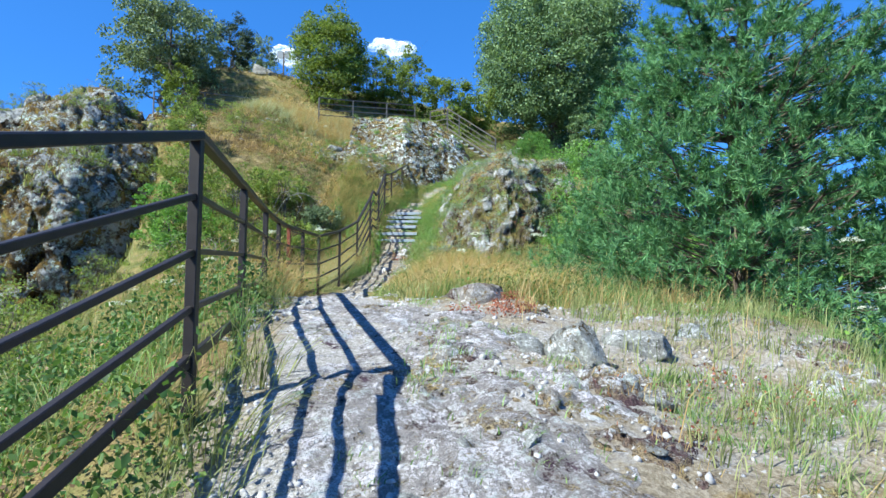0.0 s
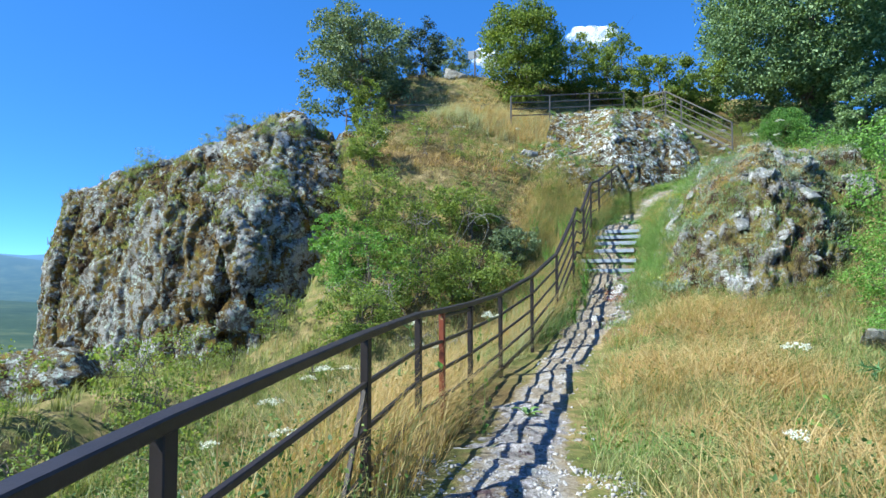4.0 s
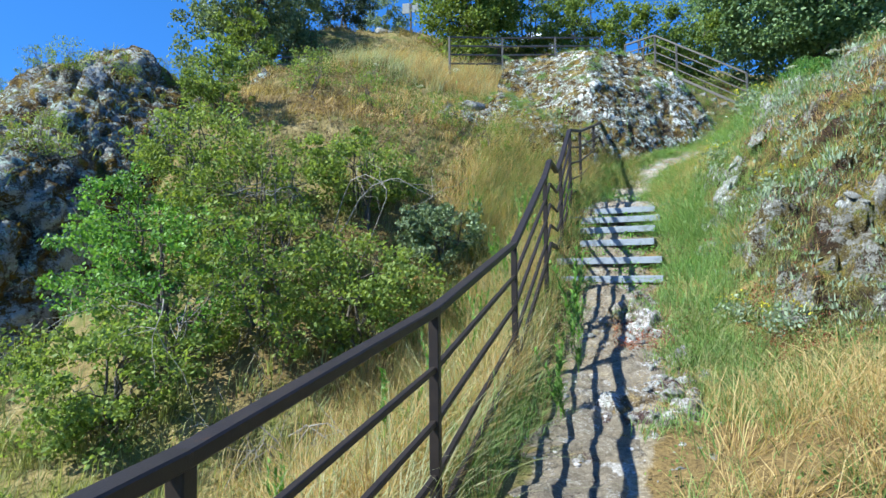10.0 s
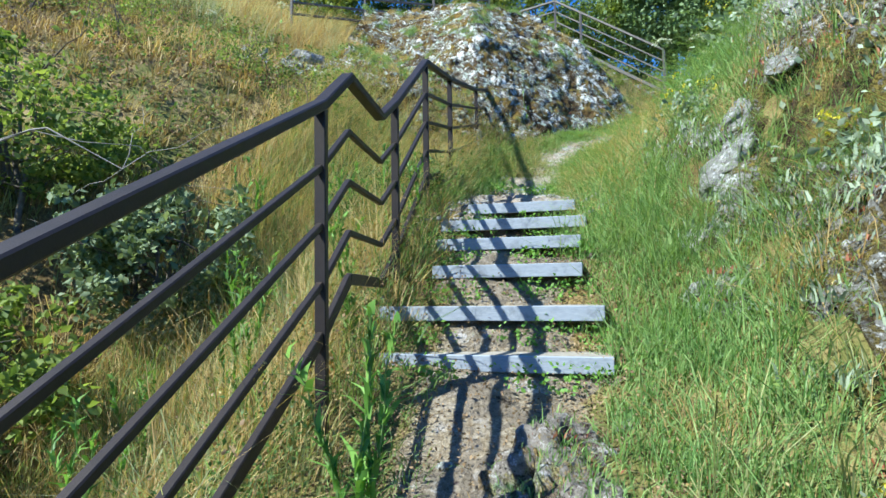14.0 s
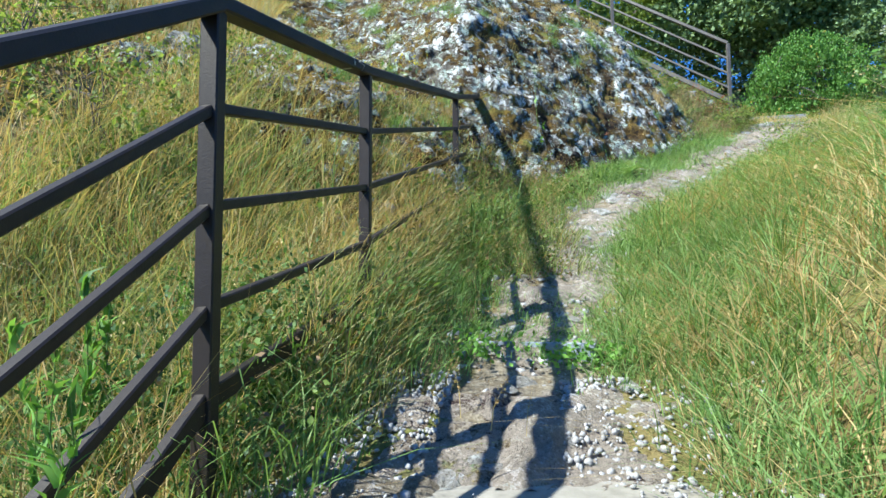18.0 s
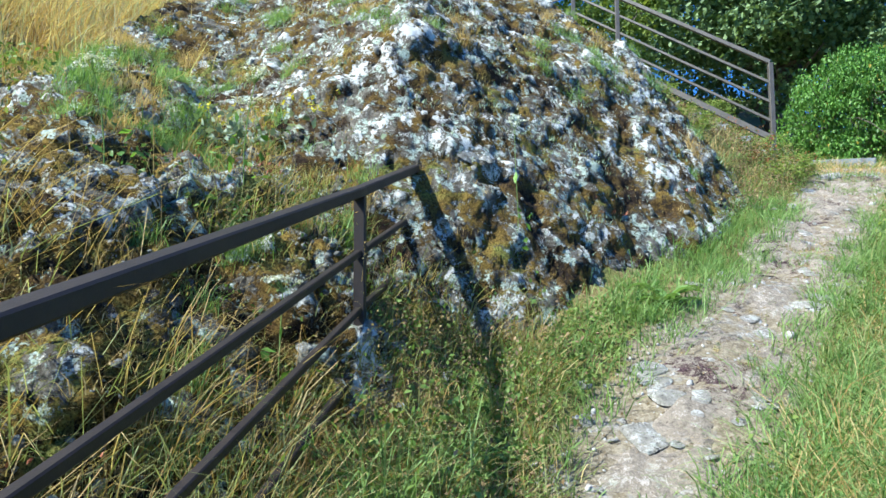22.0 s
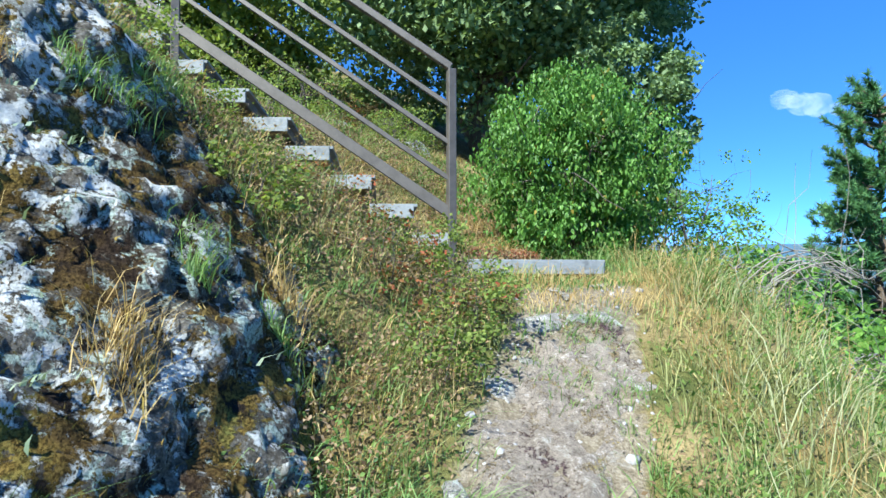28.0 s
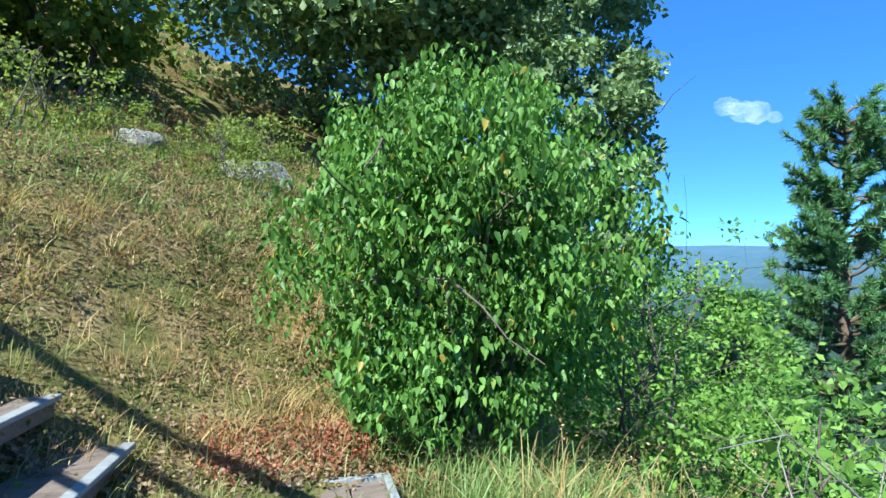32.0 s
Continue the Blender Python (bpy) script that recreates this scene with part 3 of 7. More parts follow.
# ---- the lower railing ----
RAIL = [(-1.0, -1.2, 1.00), (-0.95, 0.95, 1.48), (-0.93, 2.90, 1.99), (-1.36, 4.93, 2.06), (-1.735, 6.87, 2.09), (-1.97, 8.33, 2.105), (-2.00, 9.03, 2.10), (-2.01, 10.02, 2.12),
        (-2.09, 11.81, 2.165), (-1.95, 13.5, 2.41), (-1.87, 15.9, 2.87), (-1.74, 17.80, 3.79), (-1.63, 19.22, 4.235), (-1.54, 20.40, 4.98), (-1.40, 21.60, 5.24), (-1.16, 24.12, 5.95)]
KINKS = {11: [(-1.71, 18.18, 4.05), (-1.665, 18.85, 4.03)]}
DROPS = (0.29, 0.555, 0.82, 1.06)


def build_railing():
    rail = thing("railing", "dark brown welded steel railing with square posts beside the path", "railing", (-1.9, 10, float(ground_z(-1.9, 10))))
    base = rail.location.copy()

    def sub(name, bm, material, label=""):
        bmesh.ops.translate(bm, verts=bm.verts, vec=-base)
        return part(name, bm, material, rail, label)

    for n, (x, y, z) in enumerate(RAIL):
        foot = min(z - 1.1, float(ground_z(x, y))) - 0.15
        sub("post", bar((x, y, foot), (x, y, z - 0.02), 0.052, 0.052, 0.004, (0, 1, 0)), RUST if n == 6 else STEEL, "post in orange primer" if n == 6 else "")
    end = (-1.01, 24.97, 6.23)
    spans = [[RAIL[n], *KINKS.get(n, []), RAIL[n + 1]] for n in range(len(RAIL) - 1)] + [[RAIL[-1], end]]
    for n, pts in enumerate(spans):
        for a, b in zip(pts, pts[1:]):
            a, b = Vector(a), Vector(b)
            d = (b - a).normalized()
            sub("top_rail", bar(a - d * 0.012, b + d * 0.012, 0.068, 0.045, 0.006), STEEL)
            for k, drop in enumerate(DROPS):
                if n == len(spans) - 1 and k == 3:
                    continue
                v = Vector((0, 0, drop))
                cut = 0.5 if n == len(spans) - 1 and k else 1.0
                sub("bottom_rail" if k == 3 else "middle_rail", bar(a - v, a.lerp(b, cut) - v, 0.032, 0.06 if k == 3 else 0.030, 0.004), STEEL)
    at = Vector(RAIL[13]).lerp(Vector(RAIL[14]), 0.8)
    knot = [tube(np.array([at + Vector((0.037 * math.cos(k * 0.5), w, 0.026 * math.sin(k * 0.5))) for k in range(14)]), np.full(14, 0.0022), 5) for w in (-0.004, 0.003)]
    knot.append(tube(np.array([at + Vector((0.05, 0.01, 0.01)), at + Vector((0.075, 0.015, -0.01)), at + Vector((0.06, 0.02, -0.03))]), [0.0022, 0.0022, 0.0018], 5))
    kv, kf = merge(knot)
    put("rope_knot", mesh_of("rope_knot", kv - np.array(base), kf, True), ROPE, rail, "grey rope knotted round the top rail")
    a, b = Vector(RAIL[6]), Vector(RAIL[7])
    sub("under_rail", bar(a - Vector((0, 0, 0.055)), b - Vector((0, 0, 0.062)), 0.034, 0.028, 0.003), STEEL)
    a, b = Vector(RAIL[4]), Vector(RAIL[3])
    sub("brace", bar(a - Vector((0, 0, 0.3)), a.lerp(b, 0.33) - Vector((0, 0, 1.08)), 0.03, 0.03), STEEL)


build_railing()


# ---- the lower steps ----
STEPS = [(-0.99, 18.33, 2.575, 1.26), (-1.01, 18.70, 2.82, 1.36), (-0.885, 19.10, 3.08, 1.0), (-0.86, 19.50, 3.29, 1.06), (-0.81, 19.87, 3.47, 1.16), (-0.715, 20.26, 3.65, 0.92),
         (-0.65, 21.55, 3.97, 0.56)]


def build_steps():
    stair = thing("hillside_steps", "weathered pale grey board steps set into the slope", "steps", STEPS[0][:3])
    base = stair.location.copy()
    lean = Vector((1.0, -0.18, 0)).normalized()
    for n, (x, y, z, w) in enumerate(STEPS):
        c = Vector((x, y, z))
        back = Vector((-lean.y, lean.x, 0))
        for name, off, wide, high, m in (("tread", back * 0.17 + Vector((0, 0, -0.022)), 0.30, 0.04, SANDY), ("riser_board", back * 0.010 + Vector((0, 0, -0.042)), 0.028, 0.088, RISER)):
            if name == "tread" and n == 5:
                off, wide = off + back * 0.14, 0.58
            a, b = c + off - lean * w / 2, c + off + lean * w / 2
            bm = bar(a, b, wide, high, 0.004)
            bmesh.ops.translate(bm, verts=bm.verts, vec=-base)
            part(name, bm, m, stair)
        if n < 2:
            for s in (-1, 1):
                a = c + lean * s * (w / 2 - 0.06) + back * 0.2
                bm = bar(a - Vector((0, 0, 0.45)), a - Vector((0, 0, 0.05)), 0.06, 0.06, 0.004, (0, 1, 0))
                bmesh.ops.translate(bm, verts=bm.verts, vec=-base)
                part("support_post", bm, DECK, stair)


build_steps()


# ---- the upper stair with its landing ----
STAIR_0 = Vector((3.262, 29.315, 7.314))
STAIR_STEP = Vector((-0.276, 0.105, 0.203))
ACROSS = Vector((0.26, 0.966, 0)).normalized()


def build_stair():
    stair = thing("stair", "wooden stair with brown treads and pale end strips climbing the slope", "stairs", STAIR_0)
    run = Vector((STAIR_STEP.x, STAIR_STEP.y, 0)).normalized()
    for n in range(11):
        c = STAIR_STEP * n
        front = c + run * 0.30
        bm = bar(c + run * 0.15 + ACROSS * 0.02 + Vector((0, 0, -0.05)), c + run * 0.15 + ACROSS * 1.38 + Vector((0, 0, -0.05)), 0.28, 0.085, 0.005)
        tread = part("tread", bm, DECK, stair)
        part("end_strip", bar(c + ACROSS * 0.006 + Vector((0, 0, -0.045)), c + ACROSS * 0.006 + run * 0.31 + Vector((0, 0, -0.045)), 0.022, 0.10, 0.003), EDGE, tread, "white end strip")
        part("nosing", bar(c + Vector((0, 0, -0.006)) + ACROSS * 0.0, c + Vector((0, 0, -0.006)) + ACROSS * 1.38, 0.05, 0.022, 0.003), EDGE, tread, "pale nosing strip")
        if n % 2 == 1 and n > 2:
            part("support_post", bar(front + ACROSS * 0.1 + Vector((0, 0, -0.8)), front + ACROSS * 0.1 + Vector((0, 0, -0.09)), 0.07, 0.07, 0.004, (0, 1, 0)), DECK, stair)
    for s in (0.22, 1.2):
        a = ACROSS * s + run * 0.1 + Vector((0, 0, -0.22))
        part("stringer", bar(a - STAIR_STEP * 0.5, a + STAIR_STEP * 10.5, 0.05, 0.16, 0.004), DECK, stair)


build_stair()


def build_stair_railing():
    foot = Vector((3.235, 29.34, 8.49))
    rail = thing("stair_railing", "taupe painted steel railing along the upper stair", "railing", (foot.x, foot.y, 7.1))
    o = rail.location.copy()

    def sub(name, bm):
        bmesh.ops.translate(bm, verts=bm.verts, vec=-o)
        part(name, bm, TAUPE, rail)

    knots = [foot, foot + STAIR_STEP * 6.6, foot + STAIR_STEP * 8.8]
    knots.append(knots[-1] + Vector((-0.9, 0.3, -0.10)))
    for k in knots:
        sub("post", bar(k - Vector((0, 0, 1.5)), k - Vector((0, 0, 0.01)), 0.058, 0.058, 0.004, (0, 1, 0)))
    for a, b in zip(knots, knots[1:]):
        sub("top_rail", bar(a, b, 0.06, 0.05, 0.005))
        for d in (0.28, 0.545, 0.80):
            sub("middle_rail", bar(a - Vector((0, 0, d)), b - Vector((0, 0, d)), 0.03, 0.034, 0.004))
        sub("bottom_rail", bar(a - Vector((0, 0, 1.04)), b - Vector((0, 0, 1.04)), 0.05, 0.075, 0.004))


build_stair_railing()


def build_landing():
    a, b, c = Vector((3.358, 29.283, 7.126)), Vector((4.379, 29.163, 7.126)), Vector((4.65, 30.36, 7.126))
    land = thing("landing_platform", "brown plank landing with pale edge strips at the stair foot", "platform", a)
    wide, deep = b - a, c - b
    n = 6
    for k in range(n):
        p = wide * ((k + 0.5) / n)
        part("plank", bar(p + deep * 0.035 + Vector((0, 0, -0.02)), p + deep * 0.965 + Vector((0, 0, -0.02)), wide.length / n - 0.008, 0.03, 0.003), DECK, land)
    low = Vector((0, 0, -0.045))
    for p, q in ((Vector(), wide), (wide, wide + deep), (wide + deep, deep), (deep, Vector())):
        part("edge_strip", bar(p + low, q + low, 0.035, 0.105, 0.004), EDGE, land, "pale edge strip")
    for p in (wide * 0.1 + deep * 0.1, wide * 0.9 + deep * 0.1, wide * 0.9 + deep * 0.9, wide * 0.1 + deep * 0.9):
        part("leg", bar(p + Vector((0, 0, -0.6)), p + Vector((0, 0, -0.05)), 0.07, 0.07, 0.004, (0, 1, 0)), DECK, land)


build_landing()


# ---- rocks ----
def rock_arrays(size, seed, cells=5, rough=0.28, square=0.75, stretch=1.0, fine=1.0):
    """A boulder: a squarish ball, broken by ridged and fine noise."""
    bm = bmesh.new()
    bmesh.ops.create_icosphere(bm, subdivisions=int(cells), radius=1)
    v = np.array([p.co for p in bm.verts])
    f = np.array([[p.index for p in q.verts] for q in bm.faces])
    bm.free()
    n = v.copy()
    v = np.sign(v) * np.abs(v) ** square
    s = np.asarray(size, float)
    w = v * s
    mean = s.mean()
    k = w / mean * [1, 1, stretch] + seed * 3.7
    ridge = 1 - np.abs(fbm(k * 1.7, 4, seed))
    d = rough * mean * (0.55 * fbm(k * 1.1, 3, seed + 3) + 0.5 * (ridge - 0.7))
    m = w * [1, 1, stretch] + seed
    steps = fbm(m * 2.3, 3, seed + 5)
    d = d + fine * (0.07 * (np.floor(steps * 4) / 4) + 0.05 * fbm(m * 5.5, 3, seed + 8, 0.6) + 0.022 * fbm(m * 15.0, 2, seed + 9))
    return w + n * d[:, None], f, n


def rock(at, size, seed, material=None, label="grey limestone boulder with pale lichen", turn=0.0, cells=5, rough=0.28, name="boulder", group="", square=0.75, stretch=1.0, fine=1.0):
    v, f, _ = rock_arrays(size, seed, cells, rough * 0.7, square, stretch, fine * 0.6)
    v = chipped(v, seed + 200)
    v = v + fbm(v * 9.0, 3, seed)[:, None] * v * 0.06
    ob = put(name, mesh_of(name, v, f, True), material or ROCK, m=pose(*at, 0, 0, turn))
    return tagged(ob, label, "rock", group)


def chipped(v, seed, planes=13):
    """Cuts flat faces into a rounded shape."""
    r = np.random.default_rng(seed)
    for k in range(planes):
        n = r.normal(0, 1, 3)
        n /= np.linalg.norm(n)
        reach = (v @ n).max()
        v = v - np.maximum(0, v @ n - reach * r.uniform(0.55, 0.82))[:, None] * n * 0.94
    return v


STONE_MESHES = []
for k in range(9):
    a, b, _ = rock_arrays((1.0, rng.uniform(0.6, 0.95), rng.uniform(0.45, 0.75)), 60 + k, 3, 0.4, 0.9, 1.0, 0.6)
    a = chipped(a, 160 + k)
    a = a + fbm(a * 5.0, 2, 60 + k)[:, None] * a * 0.05
    STONE_MESHES.append(mesh_of("stone", a, b, True))
    STONE_MESHES[-1].materials.append(STONE)
PEBBLE_SHAPES = [(chipped(v, 260 + k, 6), f) for k, (v, f, _) in enumerate(rock_arrays((1.0, 0.8, 0.6), 90 + j, 1, 0.5, 0.8, 1.0, 0.3) for j in range(5))]


def turned(n):
    """Random rotation matrices."""
    q = rng.normal(0, 1, (n, 4))
    q /= np.linalg.norm(q, axis=1)[:, None]
    w, x, y, z = q.T
    return np.stack([1 - 2 * (y * y + z * z), 2 * (x * y - w * z), 2 * (x * z + w * y), 2 * (x * y + w * z), 1 - 2 * (x * x + z * z), 2 * (y * z - w * x),
                     2 * (x * z - w * y), 2 * (y * z + w * x), 1 - 2 * (x * x + y * y)], 1).reshape(-1, 3, 3)


def pebbles(pts, size):
    """Many small stones as one pair of arrays."""
    out = []
    kind = rng.integers(0, len(PEBBLE_SHAPES), len(pts))
    r = turned(len(pts))
    for k, (a, b) in enumerate(PEBBLE_SHAPES):
        i = np.nonzero(kind == k)[0]
        v = pts[i][:, None] + np.einsum("nij,vj->nvi", r[i], a) * size[i][:, None, None]
        f = b[None] + (np.arange(len(i)) * len(a))[:, None, None]
        out.append((v.reshape(-1, 3), f.reshape(-1, 3)))
    return merge(out)


def cells_of(p, seed):
    """Cell noise: distances to the nearest two seeds, the cell's number in -1..1 and the way to its seed."""
    f = np.floor(p)
    i = f.astype(np.int64)
    best = np.full(len(p), 9.0)
    second = np.full(len(p), 9.0)
    mark, way = np.zeros(len(p)), np.zeros((len(p), 3))
    for a in (-1, 0, 1):
        for b in (-1, 0, 1):
            for c in (-1, 0, 1):
                x, y, z = i[:, 0] + a, i[:, 1] + b, i[:, 2] + c
                j = np.stack([lattice(x, y, z, seed), lattice(x, y, z, seed + 1), lattice(x, y, z, seed + 2)], 1) * 0.45 + 0.5
                d = f + [a, b, c] + j - p
                r = np.sqrt((d * d).sum(1))
                near = r < best
                second = np.where(near, best, np.minimum(second, r))
                mark = np.where(near, j[:, 0] * 2 - 1, mark)
                way = np.where(near[:, None], d, way)
                best = np.where(near, r, best)
    return best, second, mark, way


def broken(p, size, seed, stretch=1.0, tilt=0.5, crack=0.5):
    """How far blocks of broken rock stand proud, about -1..1."""
    q = p / size * [1, 1, stretch] + 0.25 * np.stack([fbm(p / size * 1.3 + k * 9, 2, seed + k) for k in range(3)], 1)
    near, far, mark, way = cells_of(q, seed)
    lean = np.stack([np.sin(mark * 40), np.cos(mark * 57), np.sin(mark * 91 + 1)], 1)
    return mark * 0.7 + tilt * (way * lean).sum(1) - crack * np.exp(-((far - near) / 0.10) ** 2)


SKINS = []


def skin(name, P, material, parent, layers, fine=0.018, seed=0, keep=None, label=""):
    """A sheet of broken rock from a grid of points (rows, columns, 3): layers are (block size, depth, stretch)."""
    ny, nx, _ = P.shape
    gx, gy = np.gradient(P, axis=1), np.gradient(P, axis=0)
    n = np.cross(gx, gy).reshape(-1, 3)
    n /= np.linalg.norm(n, axis=1)[:, None] + 1e-9
    v = P.reshape(-1, 3)
    proud = np.zeros(len(v))
    for k, (size, depth, stretch) in enumerate(layers):
        proud += depth * broken(v, size, seed + 11 * k, stretch)
    moved = v + n * (proud + fine * fbm(v * 9, 3, seed + 77, 0.6))[:, None]
    i, j = np.meshgrid(np.arange(ny - 1), np.arange(nx - 1), indexing="ij")
    q = np.stack([i * nx + j, i * nx + j + 1, (i + 1) * nx + j + 1, (i + 1) * nx + j], -1).reshape(-1, 4)
    if keep is not None:
        q = q[keep.ravel()[q].any(1)]
    me = mesh_of(name, moved, q, True)
    # crust holds block height; rock materials colour proud parts pale, sunk parts dark
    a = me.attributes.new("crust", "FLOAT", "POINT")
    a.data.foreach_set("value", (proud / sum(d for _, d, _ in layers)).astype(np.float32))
    put(name, me, material, parent, label, Matrix.Translation(-parent.location))
    ok = np.ones(len(v), bool) if keep is None else keep.ravel()
    g = moved.reshape(ny, nx, 3)
    n = np.cross(np.gradient(g, axis=1), np.gradient(g, axis=0)).reshape(-1, 3)
    n /= np.linalg.norm(n, axis=1)[:, None] + 1e-9
    return moved[ok], n[ok], (proud / sum(d for _, d, _ in layers))[ok]


def inside(X, Y, line):
    """Signed distance to a line of points, more to its left."""
    best, sign = np.full(X.shape, 1e9), np.ones(X.shape)
    for (ax, ay), (bx, by) in zip(line, line[1:]):
        dx, dy = bx - ax, by - ay
        t = np.clip(((X - ax) * dx + (Y - ay) * dy) / (dx * dx + dy * dy), 0, 1)
        r = np.hypot(X - ax - t * dx, Y - ay - t * dy)
        side = (Y - ay) * dx - (X - ax) * dy
        near = r < best - 1e-9
        best, sign = np.where(near, r, best), np.where(near, np.sign(side), sign)
    return best * sign


def studded(base, v, n, proud, count, span, seed, where=0.1):
    """Loose blocks set into a skin of rock, as stones of their own."""
    o = np.array(base.location)
    ok = np.nonzero((proud > where) & (fbm(v * 1.6, 3, seed) > -0.1) & (n[:, 2] > -0.2))[0]
    for i in rng.choice(ok, count):
        r = rng.uniform(*span) * (0.5 + rng.random() ** 2)
        q = Vector(n[i]).to_track_quat("Z", "Y").to_matrix().to_4x4() @ pose(0, 0, 0, rng.uniform(-15, 15), rng.uniform(-15, 15), rng.uniform(0, 360))
        put("stone", STONE_MESHES[rng.integers(0, 9)], None, base, m=Matrix.Translation(v[i] - n[i] * r * 0.20 - o) @ q @ Matrix.Diagonal((r, r * 0.85, r * 0.42, 1)))


def outcrop(name, label, region, step, foot, rise, material, layers, seed, stones=0, span=(0.05, 0.15), top=99.0, turf="mossy", category="rock outcrop", crumbs=1000):
    """An outcrop rising inwards from its foot line: rise is a list of (distance in, height)."""
    x0, x1, y0, y1 = region
    X, Y = np.meshgrid(np.arange(x0, x1, step), np.arange(y0, y1, step))
    d = inside(X, Y, foot) + 0.07 * fbm(flat3(X, Y, 1.7), 3, seed).reshape(X.shape)
    fx, fy = np.array(foot).T
    t = np.stack([np.hypot(X - a, Y - b) + 0.25 for a, b in foot], 0) ** -2.0
    low = (t * ground_z(fx, fy)[:, None, None]).sum(0) / t.sum(0)
    Z = np.minimum(low + np.interp(d, *np.array(rise).T), top)
    G = ground_z(X, Y)
    cx, cy = (x0 + x1) / 2, (y0 + y1) / 2
    base = thing(name, label, category, (cx, cy, float(ground_z(cx, cy))))
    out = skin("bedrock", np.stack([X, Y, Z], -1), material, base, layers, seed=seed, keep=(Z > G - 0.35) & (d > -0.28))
    above = out[0][:, 2] > ground_z(out[0][:, 0], out[0][:, 1]) + 0.02
    out = tuple(a[above] for a in out)
    if stones:
        studded(base, *out, stones, span, seed + 5)
    v, n, proud = out
    i = rng.choice(np.nonzero((fbm(v * 2.6, 3, seed + 9) + 0.6 * proud > 0.05) & (n[:, 2] > -0.1))[0], crumbs)
    a, b = pebbles(v[i] - np.array(base.location), rng.uniform(0.008, 0.034, crumbs) * rng.uniform(0.5, 1.3, crumbs))
    tagged(put("crust", mesh_of("crust", a, b), STONE, base), kind="stuff")
    SKINS.append((turf, *out))
    return base


# the crag: a column in front, the wall west of it and the slab sloping back above
def build_crag():
    line = np.array([(-9.0, 20.4), (-10.0, 18.7), (-10.6, 17.35), (-11.5, 16.95), (-12.7, 17.1), (-13.3, 17.7), (-13.6, 18.9), (-14.1, 20.2), (-15.0, 20.3), (-16.3, 19.9), (-19.0, 21.0), (-22.4, 21.6), (-24.6, 22.0), (-26.3, 23.0), (-26.8, 26.0)])
    s = np.concatenate([[0], np.cumsum(np.linalg.norm(np.diff(line, axis=0), axis=1))])
    knots = {  # distance back and height of each profile
        0.0: [(0, 0.2), (0.2, 1.6), (0.6, 2.8), (1.4, 4.2), (2.6, 5.6), (4.2, 7.4), (6.0, 8.3)],
        s[2]: [(0, 0.0), (0.15, 1.5), (0.35, 3.2), (0.9, 4.3), (2.2, 5.2), (4.6, 7.4), (6.8, 8.9)],
        s[4]: [(0, -0.2), (0.15, 1.6), (0.3, 3.6), (0.7, 4.75), (2.2, 5.2), (4.4, 7.4), (6.6, 8.7)],
        s[6]: [(0, -0.5), (0.4, 1.6), (0.9, 3.6), (1.5, 5.0), (2.3, 6.0), (3.4, 7.3), (5.0, 8.1)],
        s[8]: [(0, -0.9), (0.3, 1.6), (0.6, 3.9), (1.1, 5.6), (1.8, 6.8), (2.8, 7.5), (4.6, 7.8)],
        s[10]: [(0, -1.2), (0.2, 1.2), (0.5, 3.6), (0.9, 5.4), (1.5, 6.6), (2.4, 7.2), (4.2, 7.4)],
        s[12]: [(0, -1.5), (0.2, 0.6), (0.4, 2.6), (0.7, 4.3), (1.1, 5.6), (1.7, 6.2), (3.4, 6.4)],
        s[14]: [(0, -2.0), (0.1, -1.6), (0.3, -1.0), (0.5, -0.4), (0.8, 0.0), (1.4, 0.4), (3.0, 0.6)]}
    at = np.arange(0, s[-1], 0.06)
    k = np.array(sorted(knots))
    prof = np.array([knots[a] for a in k])
    rows = np.interp(at, k, np.arange(len(k)))
    a = np.clip(rows.astype(int), 0, len(k) - 2)
    w = smooth01(rows - a)[:, None, None]
    prof = prof[a] * (1 - w) + prof[a + 1] * w
    v = np.linspace(0, 6, 150)
    back = np.stack([np.interp(v, np.arange(7), p[:, 0]) for p in prof])
    high = np.stack([np.interp(v, np.arange(7), p[:, 1]) for p in prof])
    x, y = np.interp(at, s, line[:, 0])[:, None], np.interp(at, s, line[:, 1])[:, None]
    P = np.stack([x - 0.42 * back, y + back, high], -1)
    crag = thing("crag", "tall grey limestone crag with vertical cracks and mossy ledges", "crag", (-15.5, 21.5, -1.0))
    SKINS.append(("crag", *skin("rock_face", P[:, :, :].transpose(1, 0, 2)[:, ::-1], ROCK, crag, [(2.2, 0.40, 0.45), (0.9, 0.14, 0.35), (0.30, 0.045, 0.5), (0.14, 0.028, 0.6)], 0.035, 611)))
    studded(crag, *SKINS[-1][1:], 30, (0.08, 0.22), 615)


build_crag()
rock((-13.0, 13.6, -0.1), (2.0, 1.2, 0.85), 14, ROCK, "low grey limestone boulder below the crag", 10, 5)
# outcrops on the slope
rock((-9.4, 24.0, 7.2), (0.85, 0.7, 0.8), 15, ROCK, "grey limestone outcrop on the grassy slope", 15, 5)
rock((-5.5, 22.4, 5.5), (0.42, 0.3, 0.26), 16, STONE, "small pale limestone boulder on the slope", turn=5)
rock((-4.9, 24.95, 6.85), (0.5, 0.32, 0.20), 17, STONE, "flat pale limestone ledge on the slope")
rock((-4.15, 24.95, 6.85), (0.5, 0.3, 0.20), 18, STONE, "flat pale limestone ledge on the slope")
rock((-3.4, 24.3, 6.0), (0.3, 0.25, 0.2), 27, STONE, "small pale limestone boulder on the slope")
rock((-7.6, 21.0, 3.6), (0.4, 0.3, 0.9), 19, ROCK, "grey upright limestone block in the scrub")
